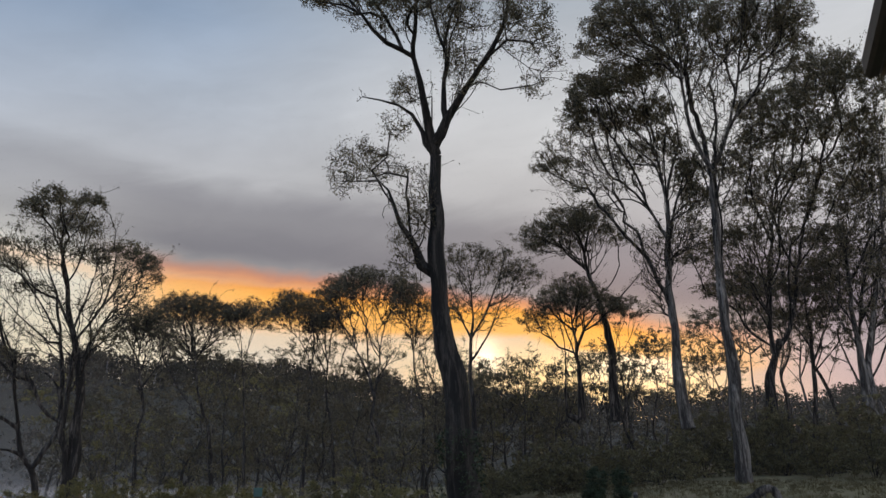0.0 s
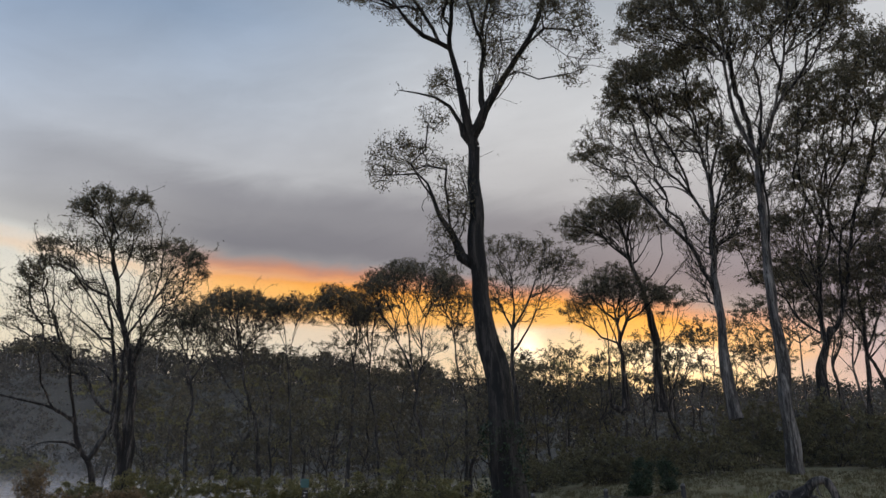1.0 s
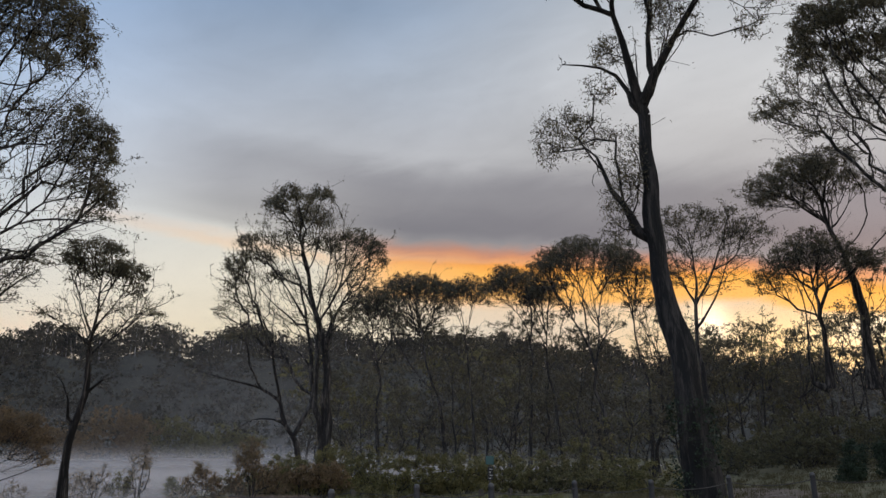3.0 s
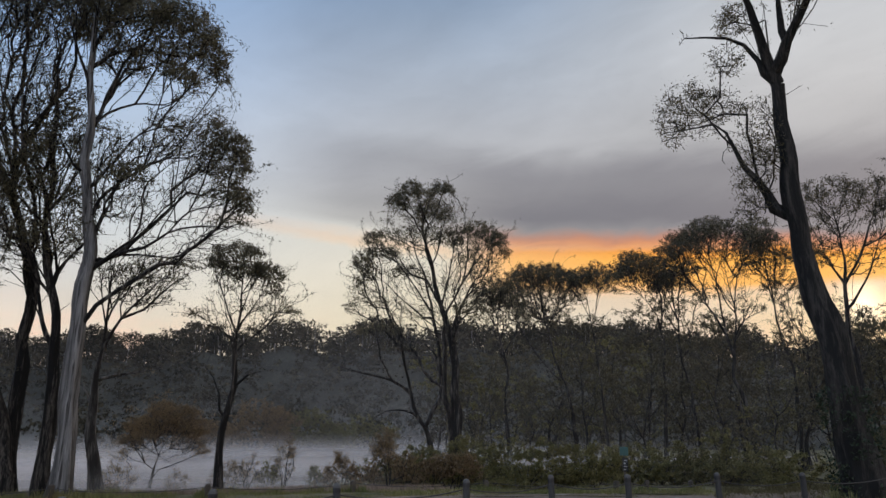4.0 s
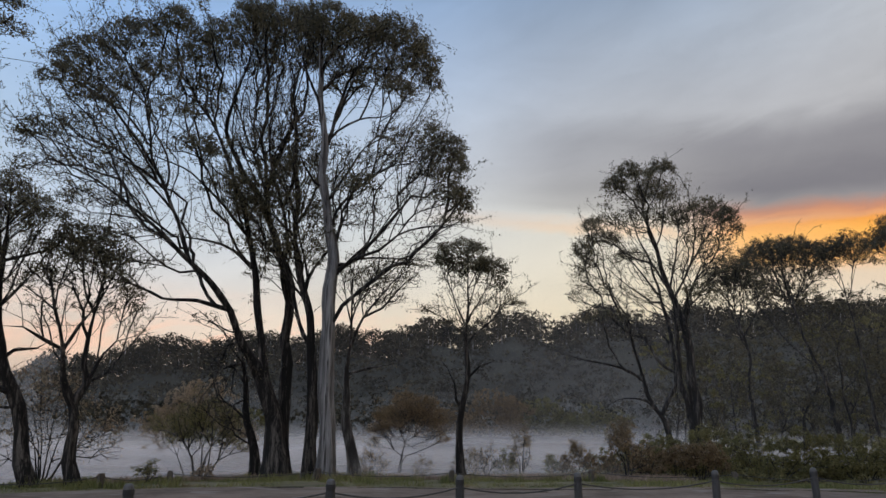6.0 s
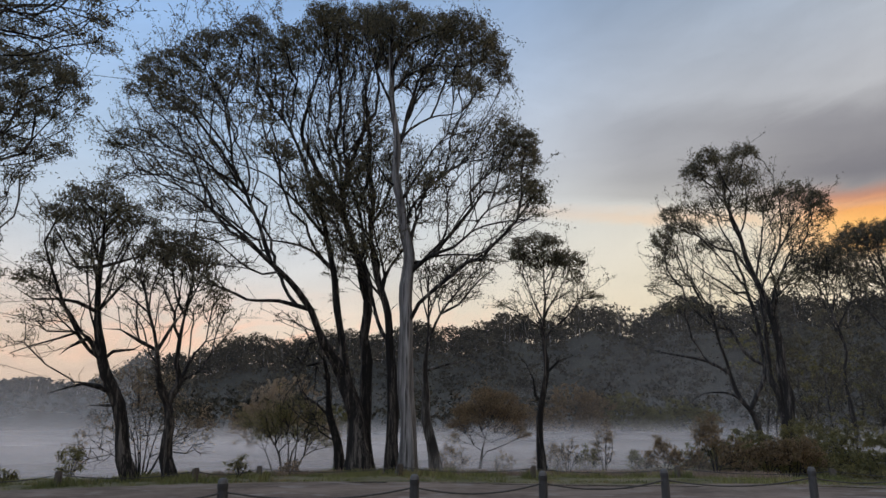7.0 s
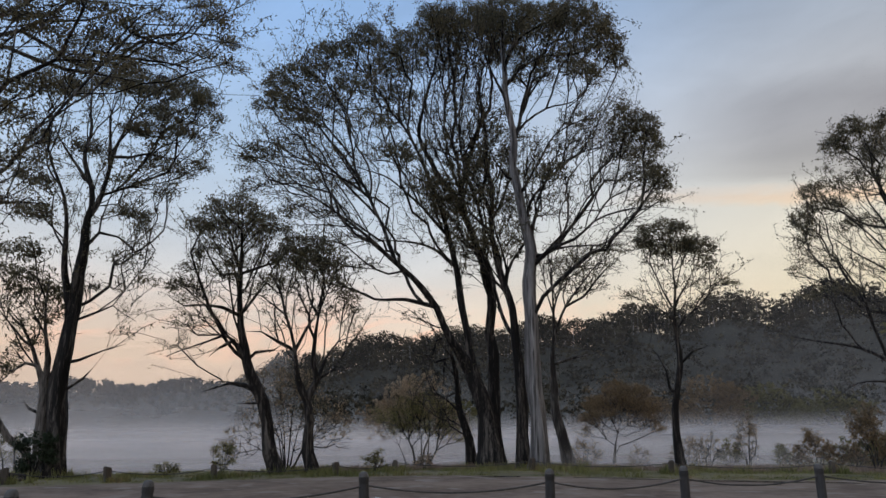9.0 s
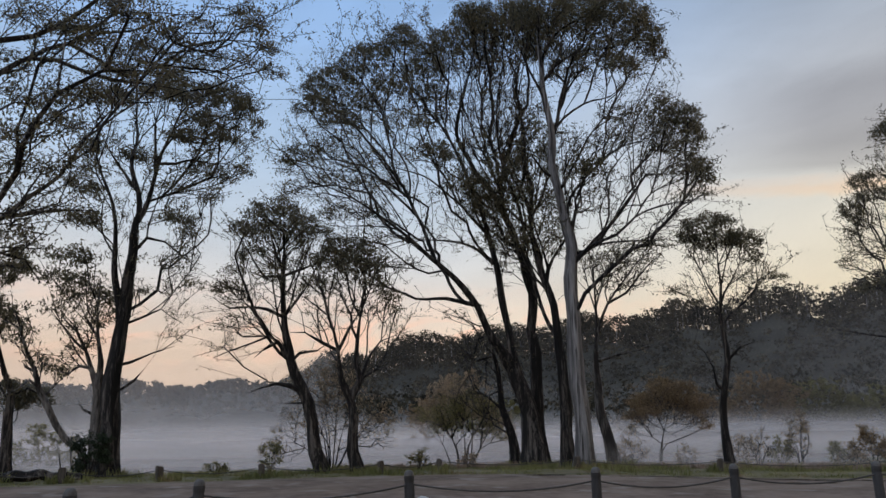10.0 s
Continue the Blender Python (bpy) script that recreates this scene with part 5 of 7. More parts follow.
# very tall gum with grey mottled trunk and dense dark crown
gum_tree("very tall gum with grey mottled trunk and dense dark crown",
    21.6, 45, bark_grey, [
    limb(0.4, 0.16, (-0.1, 1.4), (-0.0, 3.5), (0.1, 5.9), (0.2, 8.5), (0.2, 10.7), (0.3, 13.5), (0.5, 16.4), (0.6, 18.5), (0.8, 20.2)),
    limb(0.16, 0.05, (0.8, 20.0), (0.3, 21.5), (-0.1, 22.8), (-0.2, 24.9), (-0.2, 27.1), (-0.3, 29.8), (-0.4, 33.0), (-0.3, 36.3)),
    limb(0.15, 0.05, (0.9, 20.2), (1.9, 22.3), (2.7, 24.6), (3.4, 26.6), (3.6, 28.2), (4.3, 30.2), (5.4, 33.5)),
    limb(0.07, 0.03, (3.4, 26.6), (4.9, 27.5), (6.4, 28.7)),
    limb(0.07, 0.03, (-0.3, 26.9), (-2.0, 29.8), (-3.7, 32.1)),
    limb(0.07, 0.03, (-0.2, 25.1), (1.0, 27.2), (1.6, 30.1), (2.1, 32.7)),
    limb(0.05, 0.02, (0.7, 19.4), (-0.1, 21.4), (-1.5, 21.3), (-3.0, 21.0))],
    [(-4.0, 33.6, 1.7, 1.3), (-2.5, 31.2, 2.0, 1.3), (-0.8, 29.4, 1.6, 1.3), (-3.9, 30.1, 1.6, 1.0), (-1.2, 33.2, 2.0, 1.5), (1.1, 31.1, 1.9, 1.5),
     (3.3, 30.9, 1.9, 1.4), (5.2, 29.4, 1.7, 1.4), (7.0, 29.9, 1.4, 1.2), (7.3, 28.0, 0.9, 0.8), (5.3, 27.3, 1.7, 0.9), (3.0, 28.3, 1.5, 0.9),
     (0.8, 28.0, 1.3, 0.9), (-6.6, 31.0, 0.9, 0.5), (-5.3, 32.6, 0.9, 1.0), (-2.0, 36.4, 2.9, 1.7), (2.5, 35.4, 3.2, 1.9), (6.1, 33.2, 2.4, 1.5),
     (1.1, 25.5, 1.0, 0.7), (0.1, 22.0, 1.3, 0.8), (1.5, 19.7, 1.3, 0.8), (1.7, 17.4, 1.2, 0.7), (2.2, 21.9, 1.2, 0.7)], dome=True, thick=1.4, shy=0.0016, reach=1.4, sides=1.4, sprig=1.05, tips=1.7, leaves=12, leaf=0.173)

# dense dark eucalyptus with low forking trunk on the bank
gum_tree("dense dark eucalyptus with low forking trunk on the bank",
    23.8, 56, bark_dark, [
    limb(0.42, 0.16, (0.1, 5.4), (0.4, 7.4), (0.8, 9.3), (1.5, 10.9)),
    limb(0.18, 0.05, (1.0, 9.9), (1.1, 12.2), (1.5, 15.1), (2.1, 18.1), (2.8, 21.1), (3.9, 24.6), (4.9, 28.3)),
    limb(0.18, 0.05, (1.1, 10.0), (2.1, 11.2), (2.8, 13.2), (3.6, 16.1), (4.5, 19.0), (5.9, 22.4), (7.2, 25.8), (8.4, 29.3)),
    limb(0.09, 0.03, (1.1, 12.6), (0.4, 14.4), (0.1, 16.6), (0.2, 18.8)),
    limb(0.09, 0.03, (2.1, 18.1), (1.5, 20.9), (1.2, 24.3), (2.0, 28.0)),
    limb(0.08, 0.03, (3.6, 16.1), (4.9, 17.6), (6.2, 18.7))],
    [(2.4, 29.3, 1.7, 1.1), (4.8, 29.2, 2.0, 1.2), (7.4, 30.0, 1.8, 1.2), (9.4, 30.5, 1.5, 1.0), (6.6, 32.2, 1.8, 0.7), (9.0, 32.1, 1.3, 0.6),
     (2.8, 26.7, 2.0, 1.1), (5.7, 26.5, 2.1, 1.2), (8.3, 26.4, 1.6, 1.1), (0.5, 24.8, 1.4, 1.0), (2.8, 23.4, 1.8, 0.9), (5.5, 23.3, 1.8, 0.9),
     (0.9, 21.9, 1.4, 0.7), (3.4, 20.6, 1.8, 0.8), (5.9, 20.9, 1.4, 0.8), (1.3, 19.0, 1.8, 0.8), (4.2, 18.1, 1.6, 0.7), (-1.2, 19.0, 1.5, 0.7),
     (2.5, 16.6, 1.4, 0.7), (0.4, 16.0, 1.4, 0.7), (2.8, 14.4, 1.3, 0.6), (-3.3, 17.9, 1.3, 0.7), (-2.4, 15.1, 1.1, 0.6), (0.0, 13.5, 1.1, 0.6)], dome=True, thick=1.3, shy=0.0016, reach=1.5, sides=1.6, sprig=1.05, tips=1.7, leaves=13, leaf=0.194)

# many-stemmed eucalyptus with layered foliage on the bank
gum_tree("many-stemmed eucalyptus with layered foliage on the bank",
    29.7, 56, bark_grey, [
    limb(0.3, 0.08, (0.3, 5.8), (0.5, 8.0), (0.5, 10.7), (0.7, 13.5), (1.1, 16.8)),
    limb(0.26, 0.06, (0.7, 6.0), (0.9, 8.8), (1.7, 11.8), (2.7, 15.2), (3.6, 18.8), (4.2, 23.0), (4.7, 27.4)),
    limb(0.1, 0.03, (0.6, 9.6), (-0.2, 11.6), (-0.7, 13.7), (-0.8, 15.8)),
    limb(0.09, 0.03, (1.1, 16.8), (2.3, 19.5), (3.2, 22.4)),
    limb(0.09, 0.03, (3.3, 18.0), (5.0, 21.0), (6.3, 23.8))],
    [(4.9, 28.8, 1.4, 1.4), (3.8, 25.7, 1.6, 1.1), (4.6, 23.7, 1.4, 1.1), (2.8, 23.7, 1.3, 0.9), (3.4, 21.3, 1.5, 0.9), (1.7, 20.0, 1.5, 0.8),
     (3.3, 18.8, 1.4, 0.8), (0.3, 17.7, 1.5, 0.7), (2.3, 16.9, 1.5, 0.8), (-0.9, 15.3, 1.3, 0.7), (1.1, 14.6, 1.3, 0.6), (2.9, 15.1, 1.0, 0.8),
     (-0.6, 12.8, 1.1, 0.5), (1.7, 12.3, 1.1, 0.5), (5.8, 21.7, 1.4, 1.6), (4.6, 16.9, 1.4, 1.3)], dome=True, thick=1.7, shy=0.0024, reach=1.5, sides=1.7, sprig=1.05, tips=1.6, leaves=12, leaf=0.184)

# thin bare-stemmed eucalyptus among bank scrub
gum_tree("thin bare-stemmed eucalyptus among bank scrub",
    26.5, 58, bark_dark, [
    limb(0.24, 0.06, (-0.1, 3.1), (0.4, 7.0), (0.9, 10.2), (1.0, 13.5), (1.1, 16.1)),
    limb(0.08, 0.03, (0.8, 9.3), (2.1, 12.1), (3.2, 14.9)),
    limb(0.08, 0.03, (0.9, 10.2), (-0.1, 12.4), (-0.4, 14.1)),
    limb(0.06, 0.02, (0.7, 8.6), (2.1, 10.0), (3.3, 11.5))],
    [(1.3, 15.2, 1.5, 1.1), (2.7, 13.3, 1.1, 1.0), (-0.1, 13.7, 0.9, 0.8), (1.2, 12.2, 1.1, 0.8), (3.2, 11.1, 0.9, 0.8)], tips=1.6, leaves=12, leaf=0.2)

# umbrella-crowned eucalyptus dark against the sunset
gum_tree("umbrella-crowned eucalyptus dark against the sunset",
    13.2, 58, bark_dark, [
    limb(0.38, 0.1, (-0.1, 5.9), (-0.1, 8.7), (-0.1, 11.4), (-0.2, 13.7), (-0.6, 15.9), (-1.3, 18.1), (-1.5, 20.1)),
    limb(0.1, 0.03, (-1.3, 18.1), (-2.6, 19.7), (-3.7, 20.8), (-5.1, 21.3)),
    limb(0.1, 0.03, (-1.4, 19.6), (-1.0, 21.3), (-0.4, 22.5)),
    limb(0.1, 0.03, (-0.3, 14.2), (1.2, 15.7), (2.7, 17.3), (3.8, 18.6)),
    limb(0.08, 0.03, (-1.5, 20.1), (-2.4, 21.7), (-3.1, 22.6)),
    limb(0.07, 0.03, (-1.1, 17.6), (0.2, 19.4), (0.8, 20.6))],
    [(-2.8, 22.9, 2.4, 0.9), (-0.4, 23.1, 2.0, 0.9), (-5.3, 21.9, 1.7, 0.8), (-3.8, 20.9, 2.3, 0.6), (0.6, 20.9, 1.4, 0.9), (-1.1, 22.0, 2.2, 0.7),
     (-6.1, 20.7, 0.8, 0.5), (-2.1, 20.2, 1.7, 0.6)], dome=True, thick=1.6, shy=0.004, reach=1.4, sides=1.2, sprig=0.95, tips=1.6, leaves=12, leaf=0.18)

# low spreading eucalyptus silhouetted against the sunset
gum_tree("low spreading eucalyptus silhouetted against the sunset",
    10.4, 56, bark_dark, [
    limb(0.26, 0.08, (0.0, 5.9), (0.2, 8.2), (0.1, 11.0), (-0.1, 13.3), (-0.2, 15.1)),
    limb(0.12, 0.04, (-1.0, 5.9), (-1.0, 8.2), (-0.8, 11.3), (-1.1, 13.6), (-1.6, 14.7)),
    limb(0.08, 0.03, (-0.1, 12.8), (1.4, 13.8), (2.7, 14.3)),
    limb(0.08, 0.03, (-0.2, 14.0), (-1.4, 14.7), (-2.6, 14.6)),
    limb(0.06, 0.03, (-0.1, 13.5), (0.8, 15.0), (1.3, 15.7))],
    [(0.0, 16.3, 2.1, 0.8), (-1.7, 15.4, 1.8, 0.8), (1.6, 15.4, 1.7, 0.8), (-3.2, 14.1, 1.2, 0.6), (-0.5, 14.6, 2.3, 0.6), (2.8, 14.4, 1.4, 0.6),
     (4.0, 14.6, 1.2, 0.6), (-2.4, 13.2, 1.3, 0.5), (1.1, 13.4, 1.6, 0.5)], dome=True, thick=1.8, shy=0.004, reach=1.4, sides=1.2, sprig=0.95, tips=1.6, leaves=10, leaf=0.18)

# flat-topped forest eucalyptus behind the shore scrub
gum_tree("flat-topped forest eucalyptus behind the shore scrub",
    -18.9, 70, bark_dark, [
    limb(0.24, 0.08, (1.7, 2.1), (1.1, 5.4), (0.3, 8.4), (-0.4, 11.1), (-0.7, 13.6), (-1.1, 15.6)),
    limb(0.09, 0.03, (-0.6, 12.8), (-1.9, 14.4), (-3.3, 15.6)),
    limb(0.09, 0.03, (-0.6, 13.3), (0.2, 15.0), (1.2, 16.2)),
    limb(0.07, 0.03, (-1.1, 15.6), (-1.6, 17.0), (-1.4, 17.9))],
    [(-1.4, 18.3, 2.9, 0.9), (-3.6, 17.4, 1.8, 0.9), (1.0, 17.4, 2.1, 0.9), (-1.3, 16.4, 3.2, 1.0), (-3.4, 15.4, 1.8, 0.7), (1.5, 15.8, 1.7, 0.7),
     (-2.1, 14.7, 1.8, 0.6), (-2.8, 18.6, 1.9, 0.7), (0.0, 18.5, 1.7, 0.7), (-0.5, 14.7, 2.2, 0.7), (-3.2, 13.9, 1.7, 0.7)], dome=True, thick=1.5, shy=0.004, reach=1.4, sides=1.2, sprig=0.95, tips=1.6, leaves=10, leaf=0.19)

# thin forest eucalyptus with wispy crown
gum_tree("thin forest eucalyptus with wispy crown",
    -15.4, 68, bark_dark, [
    limb(0.17, 0.05, (0.2, -0.4), (-0.1, 4.0), (-0.3, 7.6), (-0.5, 10.8), (-0.8, 13.4), (-1.1, 15.2)),
    limb(0.06, 0.02, (-0.6, 13.0), (0.0, 15.2), (0.5, 16.9)),
    limb(0.06, 0.02, (-0.8, 13.3), (-1.6, 15.2), (-2.1, 16.6))],
    [(-1.1, 17.8, 1.5, 0.6), (0.3, 17.4, 1.5, 0.6), (-2.2, 17.1, 1.0, 0.5), (-0.5, 16.6, 1.3, 0.5), (-1.9, 16.3, 1.3, 0.7), (0.8, 16.3, 1.4, 0.7),
     (-0.3, 18.1, 1.3, 0.7), (-2.8, 17.4, 1.1, 0.7)], dome=True, thick=1.3, shy=0.004, reach=1.4, sides=1.2, sprig=0.95, tips=1.6, leaves=8, leaf=0.19)

# forest eucalyptus with rounded tufts of foliage
gum_tree("forest eucalyptus with rounded tufts of foliage",
    -10.9, 72, bark_dark, [
    limb(0.22, 0.06, (-0.4, 3.0), (-0.1, 6.8), (0.3, 10.7), (-0.0, 13.6), (-1.1, 15.9)),
    limb(0.08, 0.03, (0.1, 13.0), (0.7, 15.3), (0.5, 16.8)),
    limb(0.08, 0.03, (-1.0, 15.6), (-2.1, 17.1), (-3.0, 18.1)),
    limb(0.07, 0.03, (-1.1, 15.9), (-1.2, 17.7), (-1.6, 18.9))],
    [(-1.7, 19.5, 1.6, 0.8), (-0.2, 18.6, 1.9, 0.9), (-3.0, 18.4, 1.6, 0.8), (0.8, 17.0, 1.3, 0.7), (-4.0, 17.8, 1.1, 0.6), (-1.3, 17.1, 2.4, 0.8),
     (-2.4, 20.2, 1.3, 0.6), (-3.6, 18.9, 1.6, 0.7), (-2.1, 18.3, 1.8, 0.8), (-0.0, 19.5, 1.4, 0.7), (0.2, 17.7, 1.4, 0.7)], dome=True, thick=1.5, shy=0.004, reach=1.4, sides=1.2, sprig=0.95, tips=1.6, leaves=9, leaf=0.19)

# umbrella-topped forest eucalyptus with bare curved stem
gum_tree("umbrella-topped forest eucalyptus with bare curved stem",
    -4.9, 66, bark_dark, [
    limb(0.24, 0.08, (0.1, 3.1), (-0.6, 5.2), (-1.2, 7.2), (-1.0, 9.3), (-2.0, 12.4), (-3.0, 14.5), (-2.5, 16.8)),
    limb(0.1, 0.03, (-1.0, 9.2), (-0.5, 12.3), (-0.8, 15.5), (-1.0, 18.3)),
    limb(0.08, 0.03, (-2.9, 14.4), (-4.1, 16.3), (-4.8, 17.7)),
    limb(0.07, 0.03, (-0.8, 15.3), (0.5, 17.2), (1.4, 18.8)),
    limb(0.06, 0.02, (-0.7, 10.3), (0.2, 12.4), (0.8, 13.7))],
    [(-0.9, 20.3, 2.2, 0.9), (-3.1, 20.2, 2.0, 0.9), (-4.5, 18.7, 1.7, 0.9), (-5.4, 17.5, 1.2, 0.7), (-0.1, 18.4, 1.6, 0.8), (-2.4, 18.0, 2.2, 0.7),
     (-0.4, 14.5, 1.5, 0.5), (1.4, 19.5, 1.3, 0.8), (0.8, 13.1, 1.4, 0.5), (-5.0, 19.7, 1.4, 0.8), (-5.9, 18.5, 1.4, 0.8), (-2.0, 20.9, 1.8, 0.8),
     (-3.9, 19.3, 1.8, 0.8), (-3.3, 15.3, 1.4, 0.5)], dome=True, thick=1.5, shy=0.004, reach=1.4, sides=1.2, sprig=0.95, tips=1.6, leaves=9, leaf=0.19)

# slender forest eucalyptus with clumped crown
gum_tree("slender forest eucalyptus with clumped crown",
    -1.9, 70, bark_dark, [
    limb(0.19, 0.06, (-0.2, 3.4), (-0.0, 7.2), (-0.5, 10.6), (-0.9, 13.4), (-1.1, 16.2), (-1.3, 19.1)),
    limb(0.06, 0.03, (-1.0, 14.0), (-0.2, 16.0), (-0.0, 17.4)),
    limb(0.06, 0.03, (-1.2, 16.3), (-2.0, 18.1), (-2.2, 19.6))],
    [(-1.3, 21.1, 1.5, 1.1), (-0.5, 19.6, 1.5, 0.9), (-1.7, 18.1, 1.5, 0.7), (-0.2, 16.8, 1.5, 0.7), (-2.2, 19.7, 1.1, 0.7), (0.1, 12.9, 1.3, 0.6),
     (-1.4, 18.5, 1.9, 0.7), (-2.6, 17.5, 1.4, 0.7), (0.5, 18.2, 1.3, 0.7)], dome=True, thick=1.5, shy=0.004, reach=1.4, sides=1.2, sprig=0.95, tips=1.6, leaves=12, leaf=0.19)

# lower trees between the taller ones
gum_tree("low dense forest eucalyptus among the shore scrub",
    -22.3, 66, bark_dark, [
    limb(0.22, 0.06, (-0.5, 3.1), (-0.9, 5.5), (-0.6, 8.0), (-1.0, 10.5), (-1.4, 12.6), (-1.3, 14.7)),
    limb(0.08, 0.03, (-0.9, 10.0), (0.1, 11.8), (0.6, 13.4)),
    limb(0.08, 0.03, (-1.3, 12.1), (-2.2, 13.6), (-2.8, 14.7))],
    [(-1.6, 16.3, 1.8, 0.7), (0.0, 15.8, 1.6, 0.7), (-2.6, 15.2, 1.4, 0.7), (-0.7, 14.7, 2.1, 0.7), (0.6, 13.9, 1.5, 0.7), (-2.0, 13.4, 1.8, 0.7),
     (0.1, 12.9, 1.8, 0.6)], dome=True, thick=1.5, shy=0.004, reach=1.4, sides=1.2, sprig=0.95, tips=1.6, leaves=12, leaf=0.19)

# a thin leaning one
gum_tree("forest eucalyptus with bare slanting stem and thin crown",
    -8.2, 74, bark_dark, [
    limb(0.2, 0.05, (-0.5, 3.0), (-1.1, 6.9), (-1.7, 10.4), (-1.7, 13.3), (-2.0, 16.3), (-1.7, 18.1)),
    limb(0.07, 0.03, (-1.8, 12.7), (-3.0, 15.1), (-3.6, 16.9)),
    limb(0.07, 0.03, (-1.9, 15.4), (-0.6, 17.2), (-0.3, 18.4))],
    [(-1.7, 18.7, 1.6, 0.7), (-0.2, 19.0, 1.4, 0.7), (-3.0, 18.1, 1.4, 0.7), (-1.5, 17.2, 1.7, 0.6), (-3.6, 17.1, 1.1, 0.5)], dome=True, thick=1.5, shy=0.004, reach=1.4, sides=1.2, sprig=0.95, tips=1.6, leaves=11, leaf=0.19)

# ---------------------------------------------------------------- understory trees, shrubs and reeds
def forest_gum(az, dist, height, seed, bark, foliage, label, full=1.0):
    """A slender crooked forest tree with a tufted crown, for the belt between road and hill."""
    rng = np.random.default_rng(seed)
    bx, by = polar(az, dist)
    g = float(terrain(bx, by))
    drift = np.cumsum(rng.normal(0, 0.07, 7)) * height * 0.4
    drift -= drift[0]
    stem = [(float(drift[i]), g + height * 0.8 * i / 6) for i in range(7)]
    limbs = [limb(0.0085 * height + rng.uniform(0, 0.04), 0.03, *stem)]
    clumps = []
    for k in range(int(rng.integers(7, 11) * full)):
        at = int(rng.integers(1 if full > 0.9 else 3, 6))
        s = (-1) ** k * rng.uniform(0.5, 1.0)
        x0, z0 = stem[at]
        reach, rise = s * height * rng.uniform(0.08, 0.2), height * rng.uniform(0.12, 0.3)
        end = (x0 + reach, min(z0 + rise, g + height * 0.97))
        limbs.append(limb(0.06, 0.02, (x0, z0), (x0 + reach * 0.55, z0 + rise * 0.35), end))
        clumps.append((end[0], end[1], height * rng.uniform(0.07, 0.13), height * rng.uniform(0.02, 0.04)))
        if rng.random() < 0.8 * full:
            clumps.append((x0 + reach * 0.8, z0 + rise * 0.2 - 0.3, height * 0.07, height * 0.04))
    clumps.append((stem[-1][0], stem[-1][1] + height * 0.1, height * 0.1, height * 0.04))
    return gum_tree(label, az, dist, bark, limbs, clumps, 0.5, 12, 0.105 + 0.0015 * dist, foliage, sides=0.5, group="forest trees behind the shore")


def shrub(label, az, dist, width, height, foliage, seed, tips=1.0, leaves=22, leaf=0.13, bark=None, stems=5, group="", name="shrub", bare=0.25, thick=1.0):
    """A many-stemmed bush: stems fan out from the ground and end in a domed, uneven crown."""
    rng = np.random.default_rng(seed)
    bx, by = polar(az, dist)
    g = float(terrain(bx, by))
    limbs, clumps = [], []
    for k in range(stems):
        a = (k + 0.5) / stems * 2 - 1 + rng.normal(0, 0.12)
        x, z = a * width * 0.42, height * (1 - 0.45 * a * a) * rng.uniform(0.7, 0.95)
        limbs.append(limb(0.011 + 0.006 * height, 0.008, (a * 0.12, g), (x * 0.35, g + z * 0.4), (x * 0.8, g + z * 0.75), (x, g + z)))
        clumps.append((x, g + z, width * rng.uniform(0.14, 0.22), height * rng.uniform(0.10, 0.16)))
        clumps.append((x * rng.uniform(0.7, 1.2), g + z * rng.uniform(bare + 0.2, 0.8), width * 0.18, height * 0.13))
        if bare < 0.1:
            clumps.append((x * rng.uniform(0.8, 1.3), g + height * rng.uniform(0.08, 0.35), width * 0.2, height * 0.14))
    return gum_tree(label, az, dist, bark or bark_dark, limbs, clumps, tips, leaves, leaf, foliage, name=name, spread=0.16, group=group, kind_of="shrub", thick=thick)


plan = random.Random(11)
# belt of slender trees on the low ground between the tall trees and the hill
for k in range(34):
    az = -29 + 39 * (k + plan.uniform(0.1, 0.9)) / 34
    dist = plan.uniform(54, 120)
    height = (math.tan(radians(plan.uniform(5.5, 9.8) - 0.10 * max(0, az + 4))) * dist) + 1.2
    forest_gum(az, dist, height, 100 + k, bark_grey if k % 3 == 0 else bark_dark, leaf_dark if k % 3 else leaf_olive, "slender crooked eucalyptus in the dim forest belt")
for k in range(9):
    az = -22 + 24 * (k + plan.uniform(0.2, 0.8)) / 9
    dist = plan.uniform(66, 84)
    forest_gum(az, dist, dist * math.tan(radians(plan.uniform(10.6, 12.6))) + 1.4, 260 + k, bark_dark, leaf_dark, "tall thin eucalyptus rising above the forest belt")
for k in range(34):
    az = 8 + 28 * (k + plan.uniform(0.1, 0.9)) / 34
    dist = plan.uniform(58, 85)
    if az > 17 and k % 3 == 1:
        continue
    forest_gum(az, dist, plan.uniform(9, 14) + max(0, az - 17) * 1.0, 200 + k, bark_grey if k % 4 else bark_dark, leaf_dark, "thin bare-stemmed eucalyptus on the scrubby bank", 0.35 if az < 17 else 0.55)
for k in range(18):
    az = 0.5 + 16 * (k + plan.uniform(0.1, 0.9)) / 18
    dist = plan.uniform(60, 78)
    forest_gum(az, dist, dist * math.tan(radians(plan.uniform(7.5, 10.5))) + 0.8, 700 + k, bark_dark, leaf_dark, "wispy thin eucalyptus against the bright sky", 0.42)
# olive scrub along the shore
for k in range(26):
    az = -33 + 31 * (k + plan.uniform(0.1, 0.9)) / 26
    dist = plan.uniform(37, 46) + 0.25 * max(0, az + 20)
    shrub("dense olive-green scrub bush beside the marsh", az, dist, plan.uniform(2.6, 4.2), plan.uniform(1.5, 3.0), leaf_olive, 300 + k, 0.9, 24, 0.13, group="shore scrub", bare=0.02)
